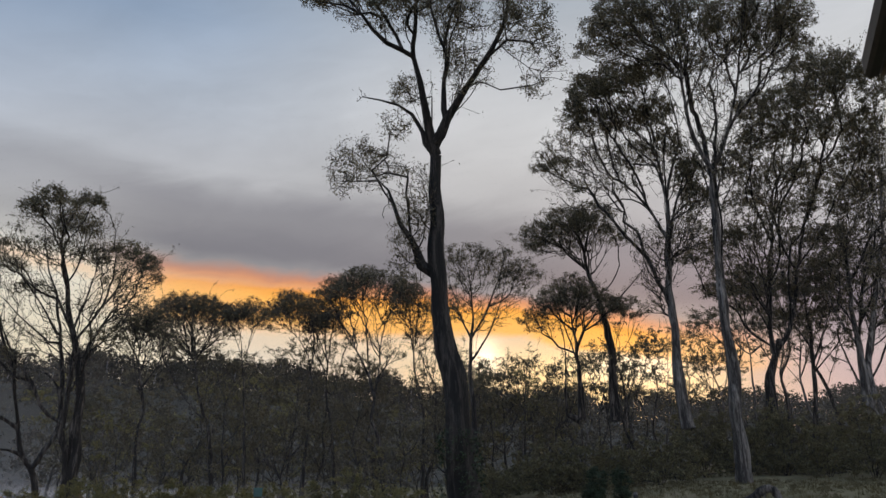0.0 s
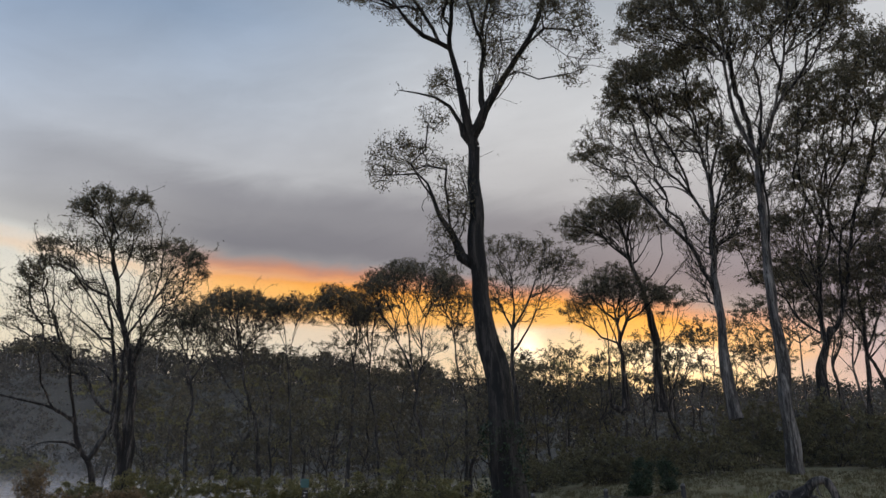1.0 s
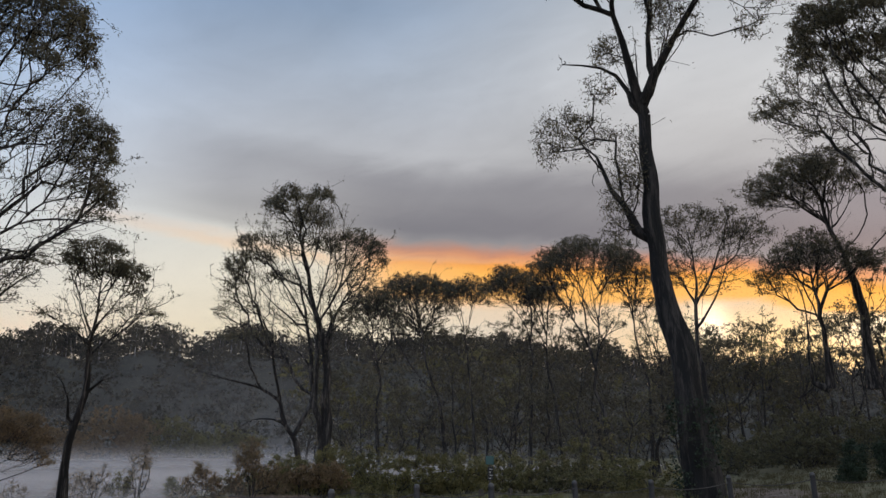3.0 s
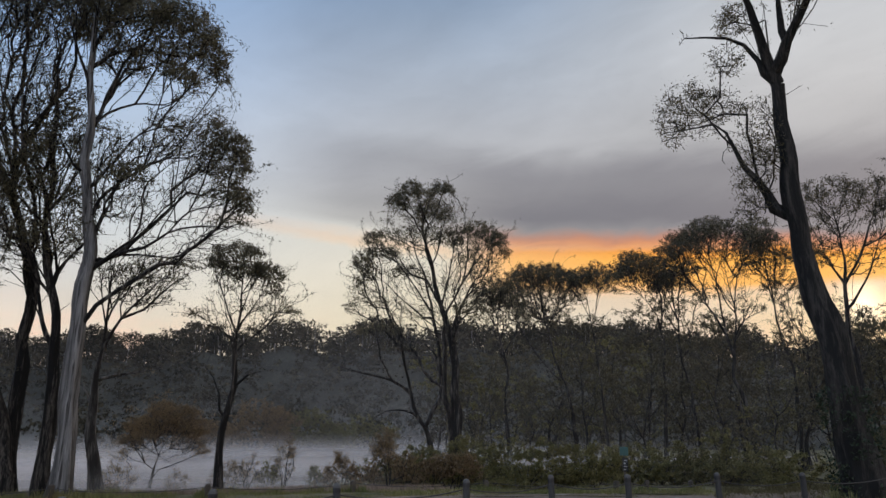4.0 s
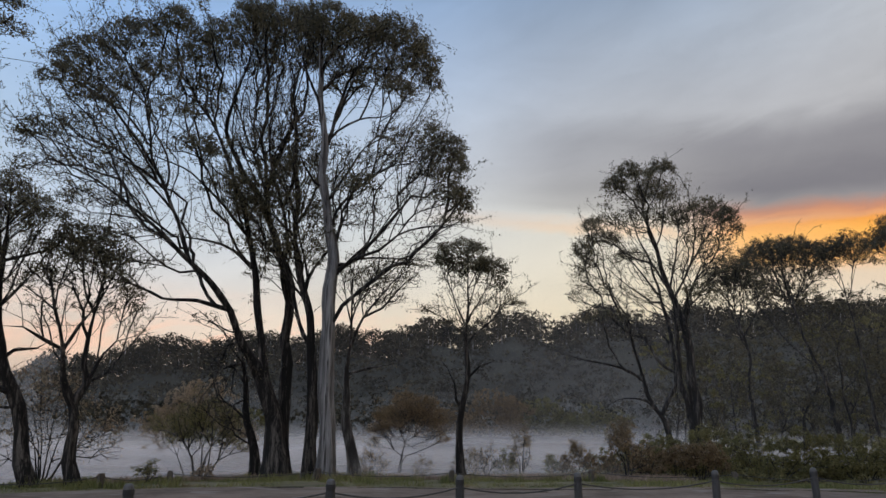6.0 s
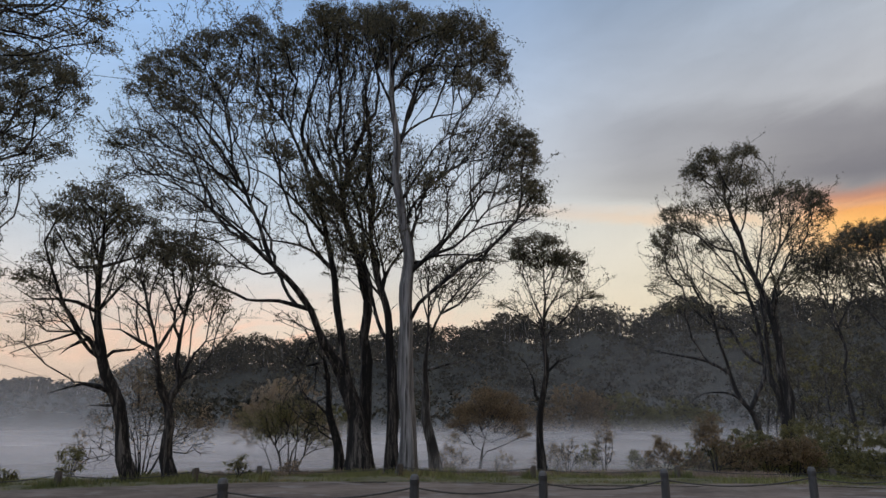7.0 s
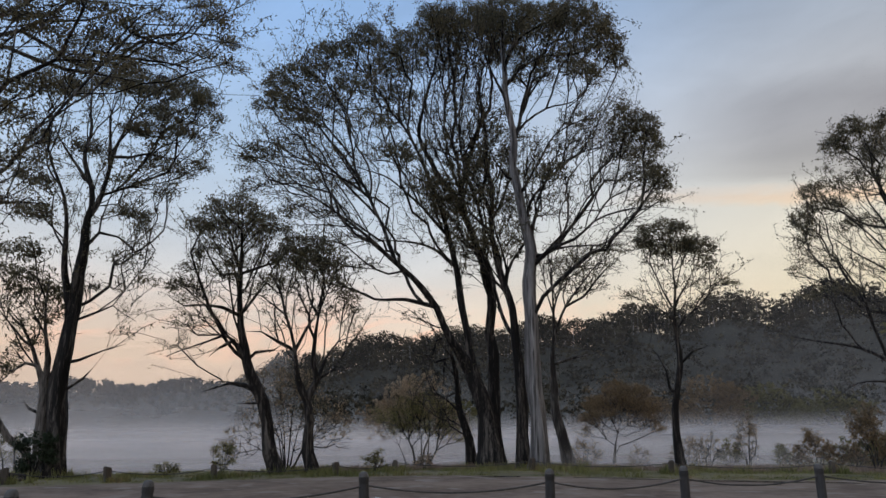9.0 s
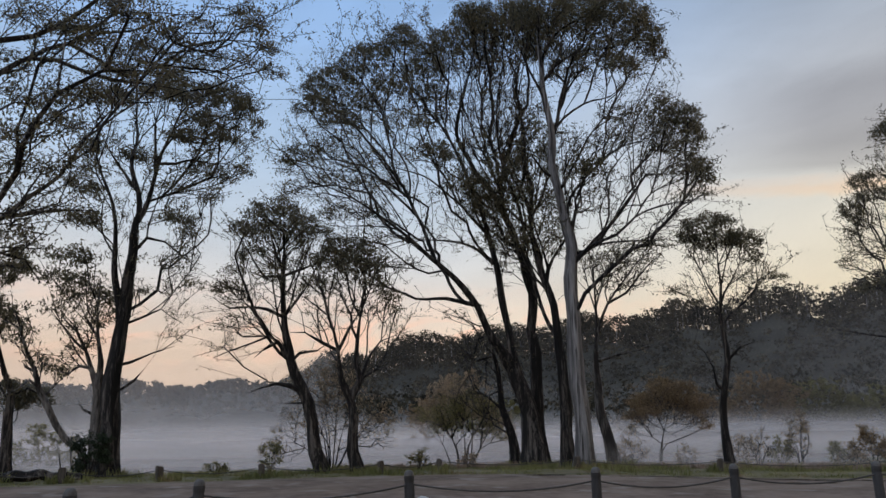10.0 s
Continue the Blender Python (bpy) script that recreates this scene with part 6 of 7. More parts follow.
# taller scrub on the rising bank
for k in range(46):
    az = 1 + 35 * (k + plan.uniform(0.1, 0.9)) / 46
    dist = plan.uniform(46, 60)
    shrub("tangled dull green scrub on the rising bank", az, dist, plan.uniform(3.0, 5.6), plan.uniform(2.0, 5.0) * (0.72 if az < 17 else 1.0), leaf_bank, 400 + k, 0.5, 17, 0.17, group="bank scrub", bare=0.0)
# reddish saplings, wispy bushes and twigs along the edge of the marsh
for k, (az, dist, w, h, foliage, tips, leaves) in enumerate((
    (-32.2, 38.0, 2.0, 3.0, leaf_rust, 1.6, 9), (-35.7, 38.0, 1.7, 1.9, leaf_rust, 1.8, 9), (-30.6, 38.5, 2.2, 1.7, leaf_rust, 1.5, 9),
    (-28.7, 38.0, 2.4, 1.9, leaf_rust, 1.5, 10), (-33.4, 39.0, 1.7, 1.3, leaf_rust, 1.5, 8), (-27.0, 37.5, 2.4, 2.0, leaf_rust, 1.4, 12),
    (-40.1, 41.1, 1.4, 3.0, leaf_faded, 1.4, 4), (-41.3, 42.1, 1.4, 1.8, leaf_olive, 1.6, 7), (-42.8, 39.1, 1.5, 2.2, leaf_faded, 1.2, 2),
    (-44.1, 42.1, 2.2, 2.0, leaf_faded, 1.5, 5), (-37.8, 42.0, 1.0, 1.2, leaf_olive, 2.0, 12), (-36.9, 37.0, 1.4, 0.9, leaf_faded, 1.5, 5),
    (-47.7, 40.1, 1.4, 1.3, leaf_faded, 1.5, 4), (-51.7, 41.1, 2.0, 2.1, leaf_faded, 1.5, 4), (-67.7, 31.7, 0.9, 0.9, leaf_olive, 1.6, 6),
    (-63.9, 33.1, 0.8, 0.7, leaf_faded, 1.4, 4), (-82.9, 29.7, 0.9, 0.6, leaf_olive, 1.5, 4))):
    shrub("reddish-brown leafy sapling beside the marsh" if foliage == leaf_rust else "pale wispy half-bare bush beside the marsh", az, dist, w, h, foliage, 500 + k, tips, leaves, 0.12, group="shore saplings", name="sapling", thick=2.6)
# round rust-topped tea tree standing in the mist
gum_tree("round rust-topped tea tree standing in the mist",
    -49.2, 46, bark_grey, [
    limb(0.15, 0.07, (-0.3, -0.5), (-0.1, 0.5), (0.1, 1.3)),
    limb(0.045, 0.015, (0.1, 1.2), (-0.7, 1.8), (-1.5, 2.2), (-1.9, 2.4)),
    limb(0.045, 0.015, (0.1, 1.2), (-0.3, 2.3), (-0.6, 3.2)),
    limb(0.045, 0.015, (0.1, 1.3), (0.5, 2.5), (0.8, 3.5)),
    limb(0.045, 0.015, (0.2, 1.2), (1.1, 2.1), (1.8, 2.8)),
    limb(0.04, 0.015, (0.1, 0.9), (1.4, 1.4), (2.4, 1.8)),
    limb(0.035, 0.015, (-0.0, 0.7), (-1.1, 1.0), (-1.7, 1.1))],
    [(-1.2, 3.0, 0.8, 0.4), (0.1, 3.7, 1.1, 0.5), (1.4, 3.4, 1.1, 0.5), (2.2, 2.5, 0.6, 0.4), (-0.6, 2.4, 0.8, 0.3), (0.7, 2.7, 1.2, 0.3),
     (1.8, 1.8, 0.7, 0.3), (-1.6, 2.1, 0.6, 0.3), (2.4, 1.6, 0.5, 0.3), (-1.8, 1.3, 0.5, 0.2)], foliage=leaf_rust, dome=True, thick=2.2, shy=0.008, sides=2.2, sprig=0.9, tips=2.2, leaves=21, leaf=0.13, name="tea_tree")

shrub("rust-topped tea tree half hidden behind the clump", -64.6, 70, 8.6, 7.8, leaf_faded, 607, 0.9, 20, 0.15, bark_grey, 9, name="tea_tree", bare=0.35)
# grey-green tea tree on pale spreading stems
gum_tree("grey-green tea tree on pale spreading stems",
    -64, 40, bark_grey, [
    limb(0.09, 0.02, (-0.5, -0.5), (-0.6, 0.4), (-1.1, 1.4), (-2.0, 1.9), (-2.8, 2.0)),
    limb(0.09, 0.02, (-0.2, -0.5), (-0.1, 0.4), (-0.3, 1.5), (-0.8, 2.5)),
    limb(0.09, 0.02, (-0.1, -0.5), (0.1, 0.6), (0.7, 1.6), (1.4, 2.2)),
    limb(0.08, 0.02, (0.0, -0.5), (0.7, 0.4), (1.8, 0.8), (2.4, 0.9)),
    limb(0.06, 0.02, (-0.6, 0.3), (-1.3, 0.7), (-1.9, 1.2)),
    limb(0.06, 0.02, (0.1, 0.6), (0.3, 1.8), (0.1, 2.7))],
    [(-2.1, 2.2, 0.8, 0.4), (-0.9, 2.6, 0.9, 0.5), (0.3, 2.9, 1.0, 0.5), (1.3, 2.4, 0.7, 0.4), (-0.3, 1.7, 1.1, 0.4), (-1.4, 1.6, 0.7, 0.3),
     (1.0, 1.5, 0.7, 0.3), (2.0, 1.1, 0.4, 0.2)], foliage=leaf_olive, dome=True, thick=2.0, shy=0.004, sides=1.2, sprig=0.9, tips=2.0, leaves=11, leaf=0.12, name="tea_tree")

shrub("small rounded grey-green bush in the mist", -94.3, 47, 4.0, 3.0, leaf_olive, 603, 2.0, 16, 0.11, bark_grey, 6)
shrub("tall twiggy bush between crooked lakeside trunks", -74.4, 33.0, 4.6, 5.0, leaf_faded, 604, 2.4, 4, 0.12, bark_dark, 8)
shrub("small pale bush beside the marsh", -79.0, 31, 1.1, 1.3, leaf_olive, 605, 1.6, 10, 0.12, bark_grey, 4)
shrub("leafy green regrowth at the foot of a tall trunk", -91.3, 30.6, 1.5, 1.9, leaf_wattle, 606, 2.5, 30, 0.12, bark_dark, 4)
for k, (az, dist, w, h) in enumerate(((-41.8, 168, 17, 13), (-38, 176, 17, 11), (-46, 178, 15, 9), (-61.5, 160, 13, 10), (-66, 172, 14, 10), (-34, 170, 16, 10))):
    shrub("rusty round-crowned tree on the misty far shore", az, dist, w, h, leaf_rust if k % 2 == 0 else leaf_olive, 620 + k, 0.32, 15, 0.34, bark_grey, 8, group="far shore trees", name="tea_tree")
# dark little conifers on the open slope
for k, (az, dist, h) in enumerate(((11.2, 36, 1.9), (12.9, 36.5, 1.6), (10.7, 35.4, 1.1))):
    shrub("small dark upright conifer on the grassy slope", az, dist, 0.75, h, leaf_wattle, 650 + k, 5.0, 40, 0.09, bark_dark, 4, group="little conifers", name="conifer", bare=0.0)


def tufts(name, label, material, spots, size, seed, per=14, wide=0.10):
    """Many clumps of upright blades in one mesh."""
    rng = np.random.default_rng(seed)
    spots = np.asarray(spots)
    n = len(spots) * per
    x = np.repeat(spots[:, 0], per) + rng.normal(0, wide, n)
    y = np.repeat(spots[:, 1], per) + rng.normal(0, wide, n)
    h = np.repeat(rng.uniform(0.5, 1.3, len(spots)), per) * size * rng.uniform(0.6, 1.2, n)
    base = np.stack([x, y, terrain(x, y) - 0.02], -1)
    t = rng.uniform(0, math.tau, n)
    side = np.stack([np.cos(t), np.sin(t), np.zeros(n)], -1) * (0.012 + 0.05 * h)[:, None] * 0.5
    tip = base + np.stack([rng.normal(0, 0.3, n) * h, rng.normal(0, 0.3, n) * h, h], -1)
    v = np.stack([base - side, base + side, tip], 1).reshape(-1, 3)
    ob = part(name, mesh_of(name, v, np.arange(3 * n).reshape(-1, 3)), material, None)
    return tagged(ob, label, "grass", kind="stuff")


def scatter(n, az0, az1, r0, r1, seed, keep=None):
    rng = np.random.default_rng(seed)
    az, r = np.radians(rng.uniform(az0, az1, n)), np.sqrt(rng.uniform(r0 ** 2, r1 ** 2, n))
    p = np.stack([r * np.sin(az), r * np.cos(az)], -1)
    return p if keep is None else p[keep(p)]



def patchy(p, lowest):
    return np.array([noise.noise((x * 0.45, y * 0.45, 7.0)) + 0.5 * noise.noise((x * 1.7, y * 1.7, 2.0)) > lowest for x, y in p])


tufts("grass", "short green grass along the road verge", blade, scatter(9500, -100, -4, 25.4, 38, 1, lambda p: patchy(p, -0.12)), 0.10, 1, 12)
tufts("grass", "taller green tussocks round posts and trunks", blade, scatter(1500, -100, -8, 26, 33, 2, lambda p: patchy(p, 0.22)), 0.27, 2, 30, 0.22)
post_spots = np.random.default_rng(9)
tufts("grass", "tufts of long grass round the verge posts", blade, np.repeat(np.array(POSTS), 14, 0) + post_spots.normal(0, 0.28, (14 * len(POSTS), 2)), 0.30, 9, 20, 0.07)
near_feet = np.random.default_rng(8)
tufts("grass", "tall tussock grass growing round the feet of trunks", blade, np.repeat(np.array(FEET), 26, 0) + near_feet.normal(0, 0.55, (26 * len(FEET), 2)), 0.34, 8, 22, 0.08)
tufts("sedge", "dry pinkish-brown sedge at the marsh edge", dry, scatter(3200, -75, -28, 32.5, 42, 3), 0.26, 3, 12, 0.22)
tufts("grass", "dull dry grass on the open slope", dull, scatter(3600, -8, 38, 24, 47, 4), 0.22, 4)
tufts("grass", "tall bright tussock grass beside the fallen log", blade, scatter(12, 18.6, 20.6, 24.6, 26, 5), 0.55, 5, 60, 0.12)

# ---------------------------------------------------------------- far woods on the hills
def far_woods():
    rng = np.random.default_rng(5)
    leaves, stems = [], []
    for k in range(4100):
        az = rng.uniform(-104, 46)
        rr = float(ridge_r(az))
        f = rng.uniform(0.60, 1.05) if k % 3 else rng.uniform(0.93, 1.05)
        x, y = polar(az, rr * f)
        z = float(terrain(x, y))
        big = rr / 300
        h = rng.uniform(6, 13) * (0.8 if big > 1.3 else 1)
        w = h * rng.uniform(0.20, 0.34)
        blobs = int(rng.integers(3, 6)) + (5 if f > 0.88 else 0)
        turn = rng.uniform(0, math.tau)
        for b in range(blobs):
            t = turn + b * 2.4
            out = w * math.sqrt(b / blobs) * 1.1
            c = np.array([x + math.cos(t) * out, y + math.sin(t) * out, z + h * (1 - (0.95 if f > 0.88 else 0.62) * (b / blobs) ** 1.2 * rng.uniform(0.6, 1.4)) - 0.6])
            q = rng.normal(0, 1, (13, 3)) * np.array([w * 0.30, w * 0.30, w * 0.12])
            leaves.append(leaf_quads(c + q, 0.95 * big, rng, 0.3, 0.85, True))
        if k % 3:
            continue
        lean = rng.normal(0, 0.06, 2) * h
        rad = rng.uniform(0.10, 0.24) * big
        ring = np.array([(math.cos(q) * rad, math.sin(q) * rad, 0) for q in (0, 2.1, 4.2)])
        v = np.vstack([ring + (x, y, z - 1), ring * 0.5 + (x + lean[0], y + lean[1], z + h * 0.9)])
        stems.append((v, np.array([[0, 1, 4, 3], [1, 2, 5, 4], [2, 0, 3, 5]])))
    root = new("forest")
    tagged(part("canopy", mesh_of("canopy", *joined(leaves)), leaf_far, root), kind="stuff")
    tagged(part("stems", mesh_of("stems", *joined(stems)), trunk_far, root), kind="stuff")
    return tagged(root, "dark hazy eucalyptus forest covering the far hillside", "forest", kind="stuff")


far_woods()


# ---------------------------------------------------------------- upright sheets that imitate mist over the marsh and haze
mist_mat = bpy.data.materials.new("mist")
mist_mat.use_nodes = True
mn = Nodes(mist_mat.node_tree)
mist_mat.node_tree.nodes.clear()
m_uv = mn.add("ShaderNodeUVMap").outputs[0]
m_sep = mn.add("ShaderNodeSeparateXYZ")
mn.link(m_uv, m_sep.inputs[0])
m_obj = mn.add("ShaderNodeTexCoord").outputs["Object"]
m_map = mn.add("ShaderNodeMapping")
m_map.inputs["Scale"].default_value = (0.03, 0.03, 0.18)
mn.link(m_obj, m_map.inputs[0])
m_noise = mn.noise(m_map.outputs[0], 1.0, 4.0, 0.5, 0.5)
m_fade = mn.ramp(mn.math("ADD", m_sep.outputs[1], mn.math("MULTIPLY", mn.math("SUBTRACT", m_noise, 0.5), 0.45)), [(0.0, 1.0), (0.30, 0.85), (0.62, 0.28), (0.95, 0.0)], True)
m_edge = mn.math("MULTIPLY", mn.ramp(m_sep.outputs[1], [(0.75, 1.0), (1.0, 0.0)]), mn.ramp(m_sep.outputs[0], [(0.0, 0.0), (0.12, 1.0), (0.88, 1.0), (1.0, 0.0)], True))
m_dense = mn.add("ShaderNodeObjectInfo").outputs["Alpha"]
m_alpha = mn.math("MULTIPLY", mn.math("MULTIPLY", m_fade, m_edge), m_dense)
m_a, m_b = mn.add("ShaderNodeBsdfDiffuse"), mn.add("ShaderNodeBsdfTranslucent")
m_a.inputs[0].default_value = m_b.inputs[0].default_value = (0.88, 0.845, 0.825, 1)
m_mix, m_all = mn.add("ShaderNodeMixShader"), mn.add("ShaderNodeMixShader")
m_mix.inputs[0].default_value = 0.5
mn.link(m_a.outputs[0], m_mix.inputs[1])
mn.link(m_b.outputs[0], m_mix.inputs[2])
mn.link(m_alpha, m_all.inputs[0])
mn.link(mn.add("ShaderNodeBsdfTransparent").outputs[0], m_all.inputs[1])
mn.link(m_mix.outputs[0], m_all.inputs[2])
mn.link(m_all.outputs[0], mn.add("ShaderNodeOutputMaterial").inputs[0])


def mist_haze_sheet(dist, top, dense, az0, az1):
    """A curved upright sheet that imitates mist and haze; it stands on the marsh and thins out upwards."""
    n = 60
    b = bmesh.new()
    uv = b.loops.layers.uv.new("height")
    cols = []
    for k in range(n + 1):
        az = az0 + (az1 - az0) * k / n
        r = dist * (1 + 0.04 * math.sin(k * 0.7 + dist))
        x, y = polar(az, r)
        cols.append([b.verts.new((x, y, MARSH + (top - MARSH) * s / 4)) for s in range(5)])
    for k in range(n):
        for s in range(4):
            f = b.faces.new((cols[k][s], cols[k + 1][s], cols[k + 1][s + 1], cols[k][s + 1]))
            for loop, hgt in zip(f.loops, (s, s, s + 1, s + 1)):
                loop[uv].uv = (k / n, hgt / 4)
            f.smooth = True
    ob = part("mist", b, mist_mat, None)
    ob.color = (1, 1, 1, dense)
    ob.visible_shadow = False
    return tagged(ob, "upright see-through white sheet imitating mist and haze", "mist", "mist banks", "stuff")


# the tall faint sheets add haze that pales the trees and hill behind
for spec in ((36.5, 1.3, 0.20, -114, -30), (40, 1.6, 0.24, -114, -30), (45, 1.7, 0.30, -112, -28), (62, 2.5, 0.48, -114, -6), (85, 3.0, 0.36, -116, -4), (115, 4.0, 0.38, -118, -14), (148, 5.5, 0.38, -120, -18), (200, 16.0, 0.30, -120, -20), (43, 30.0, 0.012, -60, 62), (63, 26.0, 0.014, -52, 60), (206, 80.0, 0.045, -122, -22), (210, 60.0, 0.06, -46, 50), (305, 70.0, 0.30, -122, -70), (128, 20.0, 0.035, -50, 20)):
    mist_haze_sheet(*spec)


# ---------------------------------------------------------------- posts, bollards and their cables
def bollard(x, y, lean):
    root = new("bollard")
    z = float(terrain(x, y))
    root.matrix_basis = pose(x, y, z, lean[0], lean[1], 17 * x)
    b = bmesh.new()
    prof = [(0.069, -0.3), (0.069, 0.86), (0.064, 0.875), (0.064, 0.895), (0.069, 0.91), (0.069, 0.955), (0.067, 0.97)]
    rings = [[b.verts.new((r * math.cos(a), r * math.sin(a), h)) for a in np.arange(14) * math.tau / 14] for r, h in prof]
    for r0, r1 in zip(rings, rings[1:]):
        for k in range(14):
            b.faces.new((r0[k], r0[(k + 1) % 14], r1[(k + 1) % 14], r1[k]))
    for f in b.faces:
        f.smooth = True
    part("post", b, plastic, root)
    b = bmesh.new()
    prof = [(0.068, 0.968), (0.062, 1.0), (0.050, 1.026), (0.026, 1.04)]
    rings = [[b.verts.new((r * math.cos(a), r * math.sin(a), h)) for a in np.arange(14) * math.tau / 14] for r, h in prof]
    for r0, r1 in zip(rings, rings[1:]):
        for k in range(14):
            b.faces.new((r0[k], r0[(k + 1) % 14], r1[(k + 1) % 14], r1[k]))
    b.faces.new(rings[-1])
    for f in b.faces:
        f.smooth = True
    part("cap", b, cap_grey, root, "pale weathered domed top")
    return tagged(root, "dark round timber bollard with pale domed top", "bollard", "bollards along the road")


def low_post(x, y, k):
    root_z = float(terrain(x, y))
    b = bmesh.new()
    bmesh.ops.create_cube(b, size=1)
    bmesh.ops.scale(b, vec=(0.21, 0.2, 1.0), verts=b.verts)
    bmesh.ops.translate(b, vec=(0, 0, -0.03), verts=b.verts)
    bmesh.ops.bevel(b, geom=b.edges[:], offset=0.03, segments=2, affect="EDGES")
    for v in b.verts:
        v.co += Vector((noise.noise(v.co * 3 + Vector((k, 0, 0))), noise.noise(v.co * 3 + Vector((0, k, 0))), 0)) * 0.03
        if v.co.z > 0.4:
            v.co.z += 0.05 * noise.noise(Vector((k * 3.1, v.co.x * 4, v.co.y * 4)))
    root = new("fence_post")
    root.matrix_basis = pose(x, y, root_z, 3 * math.sin(k * 2.3), 4 * math.sin(k * 1.7), 40 * k)
    part("post", b, timber, root)
    return tagged(root, "short weathered square timber post in verge grass", "post", "posts along the verge")


def cable(p, q, sag, radius, label, group):
    b = bmesh.new()
    p, q = Vector(p), Vector(q)
    n, rings = 14, []
    across = (q - p).cross(Vector((0, 0, 1))).normalized()
    for k in range(n + 1):
        f = k / n
        c = p.lerp(q, f) - Vector((0, 0, sag * 4 * f * (1 - f)))
        rings.append([b.verts.new(c + (across * math.cos(a) + Vector((0, 0, 1)) * math.sin(a)) * radius) for a in np.arange(6) * math.tau / 6])
    for r0, r1 in zip(rings, rings[1:]):
        for k in range(6):
            b.faces.new((r0[k], r0[(k + 1) % 6], r1[(k + 1) % 6], r1[k]))
    for f in b.faces:
        f.smooth = True
    return tagged(part("cable", b, iron, None), label, "cable", group)


rng_posts = random.Random(3)
for x, y in BOLLARDS:
    bollard(x, y, (rng_posts.uniform(-1.5, 1.5), rng_posts.uniform(-1.5, 1.5)))
for (x, y), (x2, y2) in zip(BOLLARDS, BOLLARDS[1:]):
    cable((x, y, float(terrain(x, y)) + 0.86), (x2, y2, float(terrain(x2, y2)) + 0.86), 0.12, 0.013, "thin dark cable slung between round bollards", "bollard cables")
for k, (x, y) in enumerate(POSTS):
    low_post(x, y, k)
for (x, y), (x2, y2) in zip(POSTS, POSTS[1:]):
    cable((x, y, float(terrain(x, y)) + 0.36), (x2, y2, float(terrain(x2, y2)) + 0.36), 0.17, 0.016, "dark sagging cable between low verge posts", "post cables")


# ---------------------------------------------------------------- small things
def rough_tube(points, r0, r1, seed):
    sk = Skeleton()
    sk.limb([np.array(p, float) for p in points], r0, r1, 0.12)
    return mesh_of("tube", *sk.tube(list(range(len(sk.p))), 0.0, 0.16, seed), smooth=True)


def fallen_log(label, az, dist, turn, pieces):
    """A fallen trunk with its torn-up roots. pieces: name, radii and the points of each."""
    x, y = polar(az, dist)
    root = new("fallen_log")
    root.matrix_basis = pose(x, y, float(terrain(x, y)), 0, 0, turn)
    for k, (what, r0, r1, pts) in enumerate(pieces):
        part(what, rough_tube([tuple(0.62 * c for c in q) for q in pts], 0.62 * r0, 0.62 * r1, k), bark_dark, root)
    return tagged(root, label, "log")


fallen_log("weathered fallen trunk with an arching torn-up root", 22.0, 25, -22, [
    ("trunk", 0.34, 0.42, [(-2.6, -0.5, 0.15), (-1.6, -0.2, 0.35), (-0.6, 0.0, 0.62), (0.1, 0.05, 0.85)]),
    ("root", 0.24, 0.14, [(-0.1, 0.0, 0.75), (0.15, 0.05, 1.15), (0.5, 0.1, 1.38), (0.9, 0.05, 1.25), (1.12, 0, 0.75), (1.2, -0.05, 0.2), (1.2, -0.1, -0.3)]),
    ("root", 0.12, 0.05, [(0.9, 0.05, 1.2), (1.2, 0.3, 0.9), (1.4, 0.45, 0.45), (1.5, 0.5, -0.1)]),
    ("root", 0.10, 0.04, [(0.1, -0.1, 0.7), (0.45, -0.35, 0.65), (0.7, -0.5, 0.3), (0.75, -0.55, -0.1)]),
    ("root", 0.08, 0.03, [(0.5, 0.1, 1.3), (0.45, -0.1, 0.95), (0.6, -0.2, 0.7)]),
    ("trunk", 0.22, 0.25, [(-2.9, 0.7, 0.1), (-1.9, 0.5, 0.3), (-1.0, 0.35, 0.45)])])
fallen_log("dark fallen log lying in the verge grass", -95.0, 28, 100, [
    ("trunk", 0.30, 0.22, [(-1.2, 0, 0.15), (0, 0.05, 0.25), (1.4, 0.0, 0.15), (2.6, 0.1, 0.05)]),
    ("branch", 0.10, 0.04, [(0.2, 0.05, 0.35), (0.6, 0.2, 0.5), (1.0, 0.3, 0.45)])])


def box(size, at, bevel=0.006):
    b = bmesh.new()
    bmesh.ops.create_cube(b, size=1)
    bmesh.ops.scale(b, vec=size, verts=b.verts)
    bmesh.ops.bevel(b, geom=b.edges[:], offset=bevel, segments=1, affect="EDGES")
    bmesh.ops.translate(b, vec=at, verts=b.verts)
    return b


def walk_sign():
    x, y = polar(-14.4, 36.5)
    z = float(terrain(x, y))
    root = new("sign")
    root.matrix_basis = pose(x, y, z, 0, 1.5, 14.4)
    up = 1.25 - z
    part("post", box((0.09, 0.09, up + 0.9), (0, 0, (up + 0.9) / 2 - 0.35)), timber, root)
    top = part("panel", box((0.40, 0.025, 0.40), (0, -0.06, up + 0.20)), teal, root, "faded teal panel")
    low = part("panel", box((0.28, 0.025, 0.62), (0.03, -0.06, up - 0.42)), black_panel, root, "black panel with pale marks")
    for k, (w, h) in enumerate(((0.16, 0.04), (0.09, 0.07), (0.17, 0.035), (0.11, 0.05))):
        part("mark", box((w, 0.006, h), (0.03 + 0.02 * (-1) ** k, -0.077, up - 0.22 - 0.14 * k), 0.001), white_paint, low)
    return tagged(root, "small teal and black sign on a timber post by the scrub", "sign")


walk_sign()


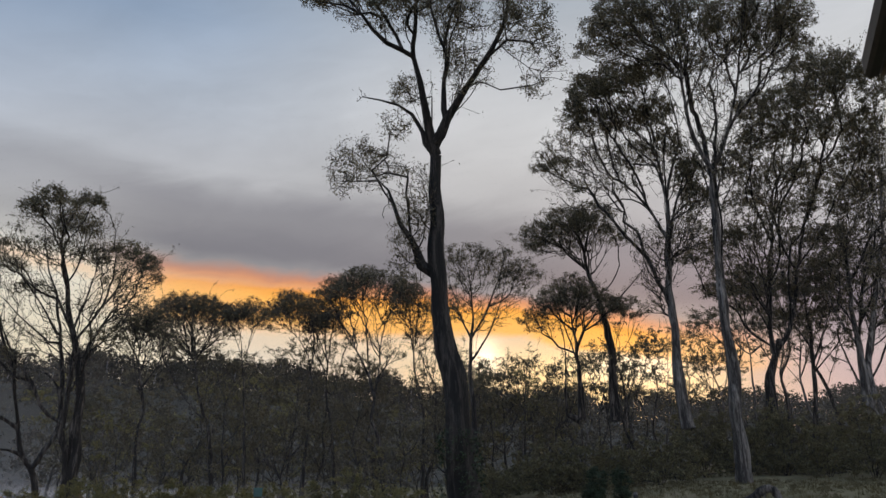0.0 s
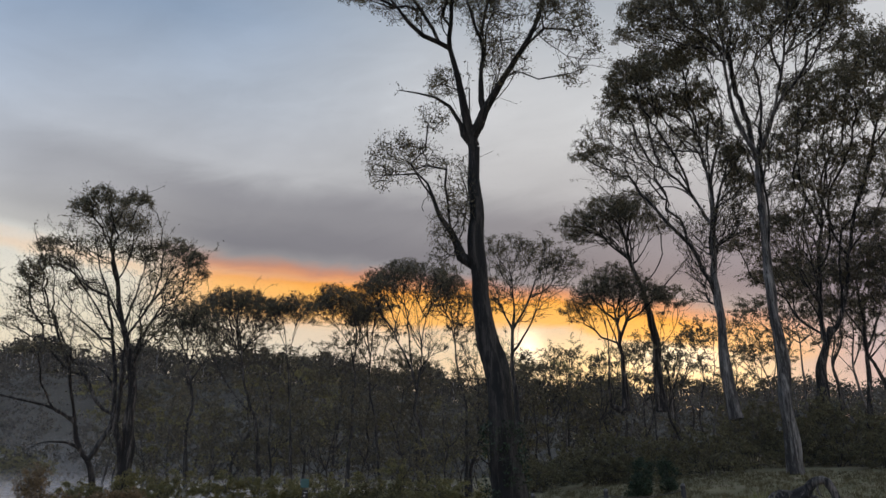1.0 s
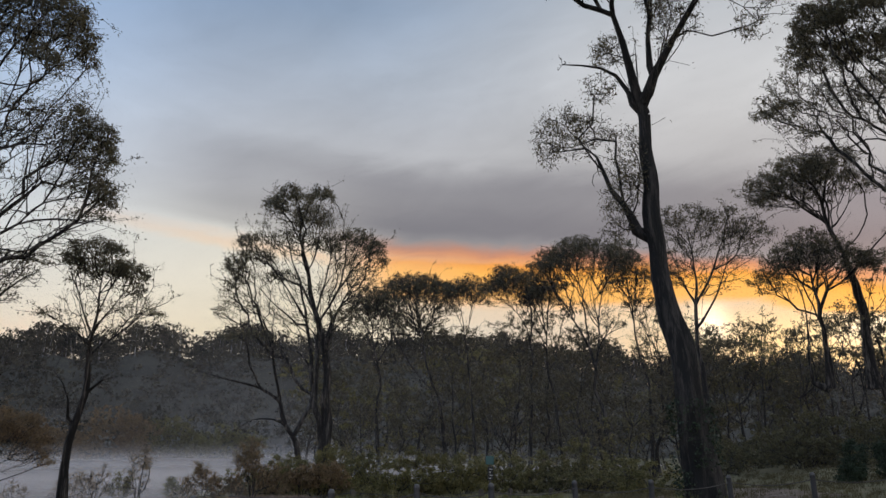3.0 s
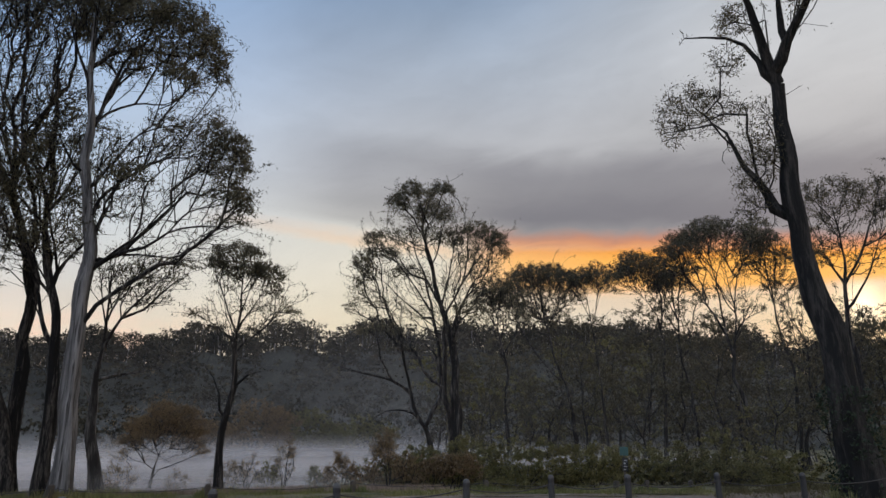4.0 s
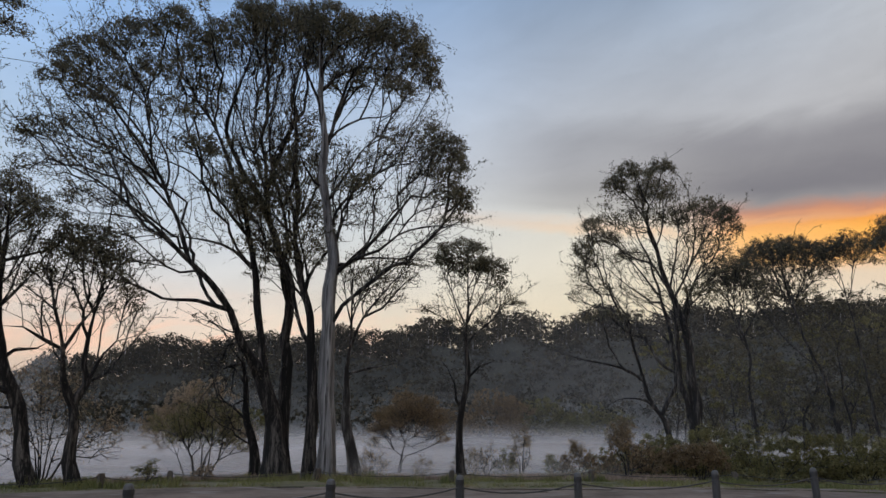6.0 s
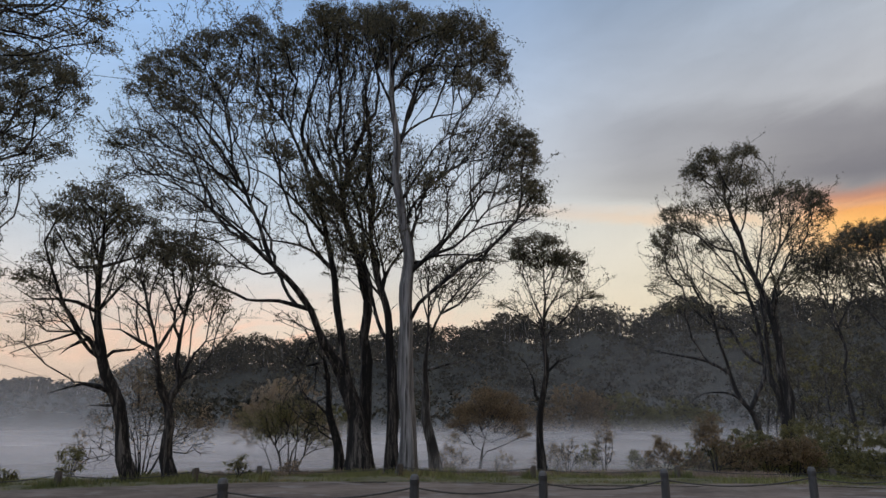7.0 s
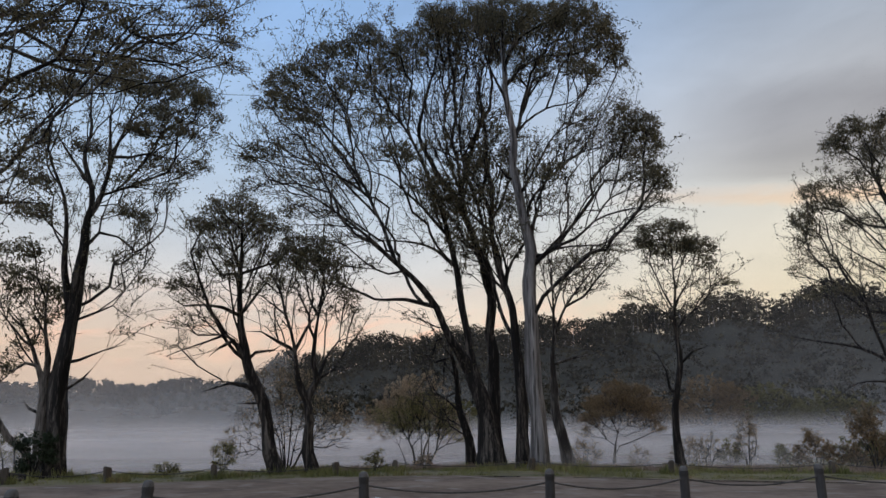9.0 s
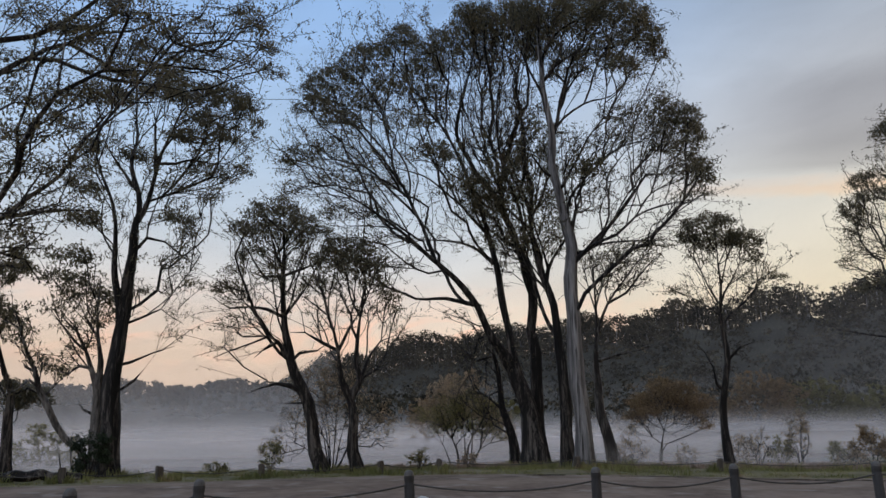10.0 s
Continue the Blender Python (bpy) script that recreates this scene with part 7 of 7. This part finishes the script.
def bent_pipe():
    """A galvanised pipe end that rises beside a bollard and bends over."""
    x, y = BOLLARDS[3]
    z = float(terrain(x, y))
    sk = Skeleton()
    sk.limb([np.array(p, float) for p in ((0.06, 0.05, 0.66), (0.13, 0.12, 0.69), (0.21, 0.20, 0.66), (0.26, 0.25, 0.52), (0.27, 0.26, 0.2), (0.27, 0.26, -0.1))], 0.022, 0.022, 0.03)
    ob = part("pipe", mesh_of("pipe", *sk.tube(list(range(len(sk.p)))), smooth=True), zinc, None)
    ob.location = (x, y, z)
    return tagged(ob, "bent galvanised pipe standing against a bollard", "pipe")


bent_pipe()


def verandah():
    """Edge of a verandah roof beside the viewer: gutter board, beam, roof sheet and posts."""
    root = new("verandah_roof")
    root.matrix_basis = pose(0.967, 1.417, 2.5, 0, 0, -23.3)
    part("gutter", box((0.034, 3.6, 0.055), (0.017, -1.8, -0.0275), 0.008), dark_board, root, "dark metal gutter")
    part("beam", box((0.12, 3.5, 0.036), (0.096, -1.735, -0.030), 0.004), brown_board, root)
    part("fascia", box((2.4, 0.03, 0.036), (1.358, -0.02, -0.030), 0.004), brown_board, root)
    b = bmesh.new()
    for k in range(53):
        for yy in (-0.06, -3.6):
            b.verts.new((0.04 + k * 0.05, yy, -0.009 + 0.006 * (k % 2) + 0.0002 * k))
    b.verts.ensure_lookup_table()
    for k in range(52):
        b.faces.new((b.verts[2 * k], b.verts[2 * k + 2], b.verts[2 * k + 3], b.verts[2 * k + 1]))
    part("roof_sheet", b, roof_sheet, root, "corrugated grey roof sheet")
    for px, py in ((2.5, -0.2), (2.5, -3.4), (0.115, -3.4)):
        gx, gy = (root.matrix_basis @ Vector((px, py, 0))).xy
        g = float(terrain(gx, gy)) - 2.6
        part("post", box((0.1, 0.1, -0.048 - g), (px, py, (g - 0.048) / 2)), brown_board, root)
    return tagged(root, "brown timber verandah roof with a dark gutter edge", "verandah")


verandah()


def ivy(az, dist, side, height, radius):
    """Leafy regrowth clinging to the foot of the big trunk."""
    rng = np.random.default_rng(77)
    x, y = polar(az, dist)
    n = 2600
    h = rng.uniform(0, 1, n) ** 1.3 * height
    t = rng.uniform(0, math.tau, n)
    patch = np.array([noise.noise((math.cos(a) * 1.5, math.sin(a) * 1.5, z * 0.9)) for a, z in zip(t, h)]) > -0.05
    r = radius * (1.25 - 0.2 * h / height) + rng.uniform(-0.02, 0.14, n)
    at = np.stack([r * np.cos(t) - 0.07 * h, r * np.sin(t), h], -1)[patch]
    ob = part("ivy", mesh_of("ivy", *leaf_quads(at, 0.11, rng, 0.6, 0.55)), leaf_wattle, None)
    ob.location = (x, y, float(terrain(x, y)))
    return tagged(ob, "dark green ivy climbing the foot of the tall trunk", "ivy")


ivy(1.3, 26, 0, 3.4, 0.62)
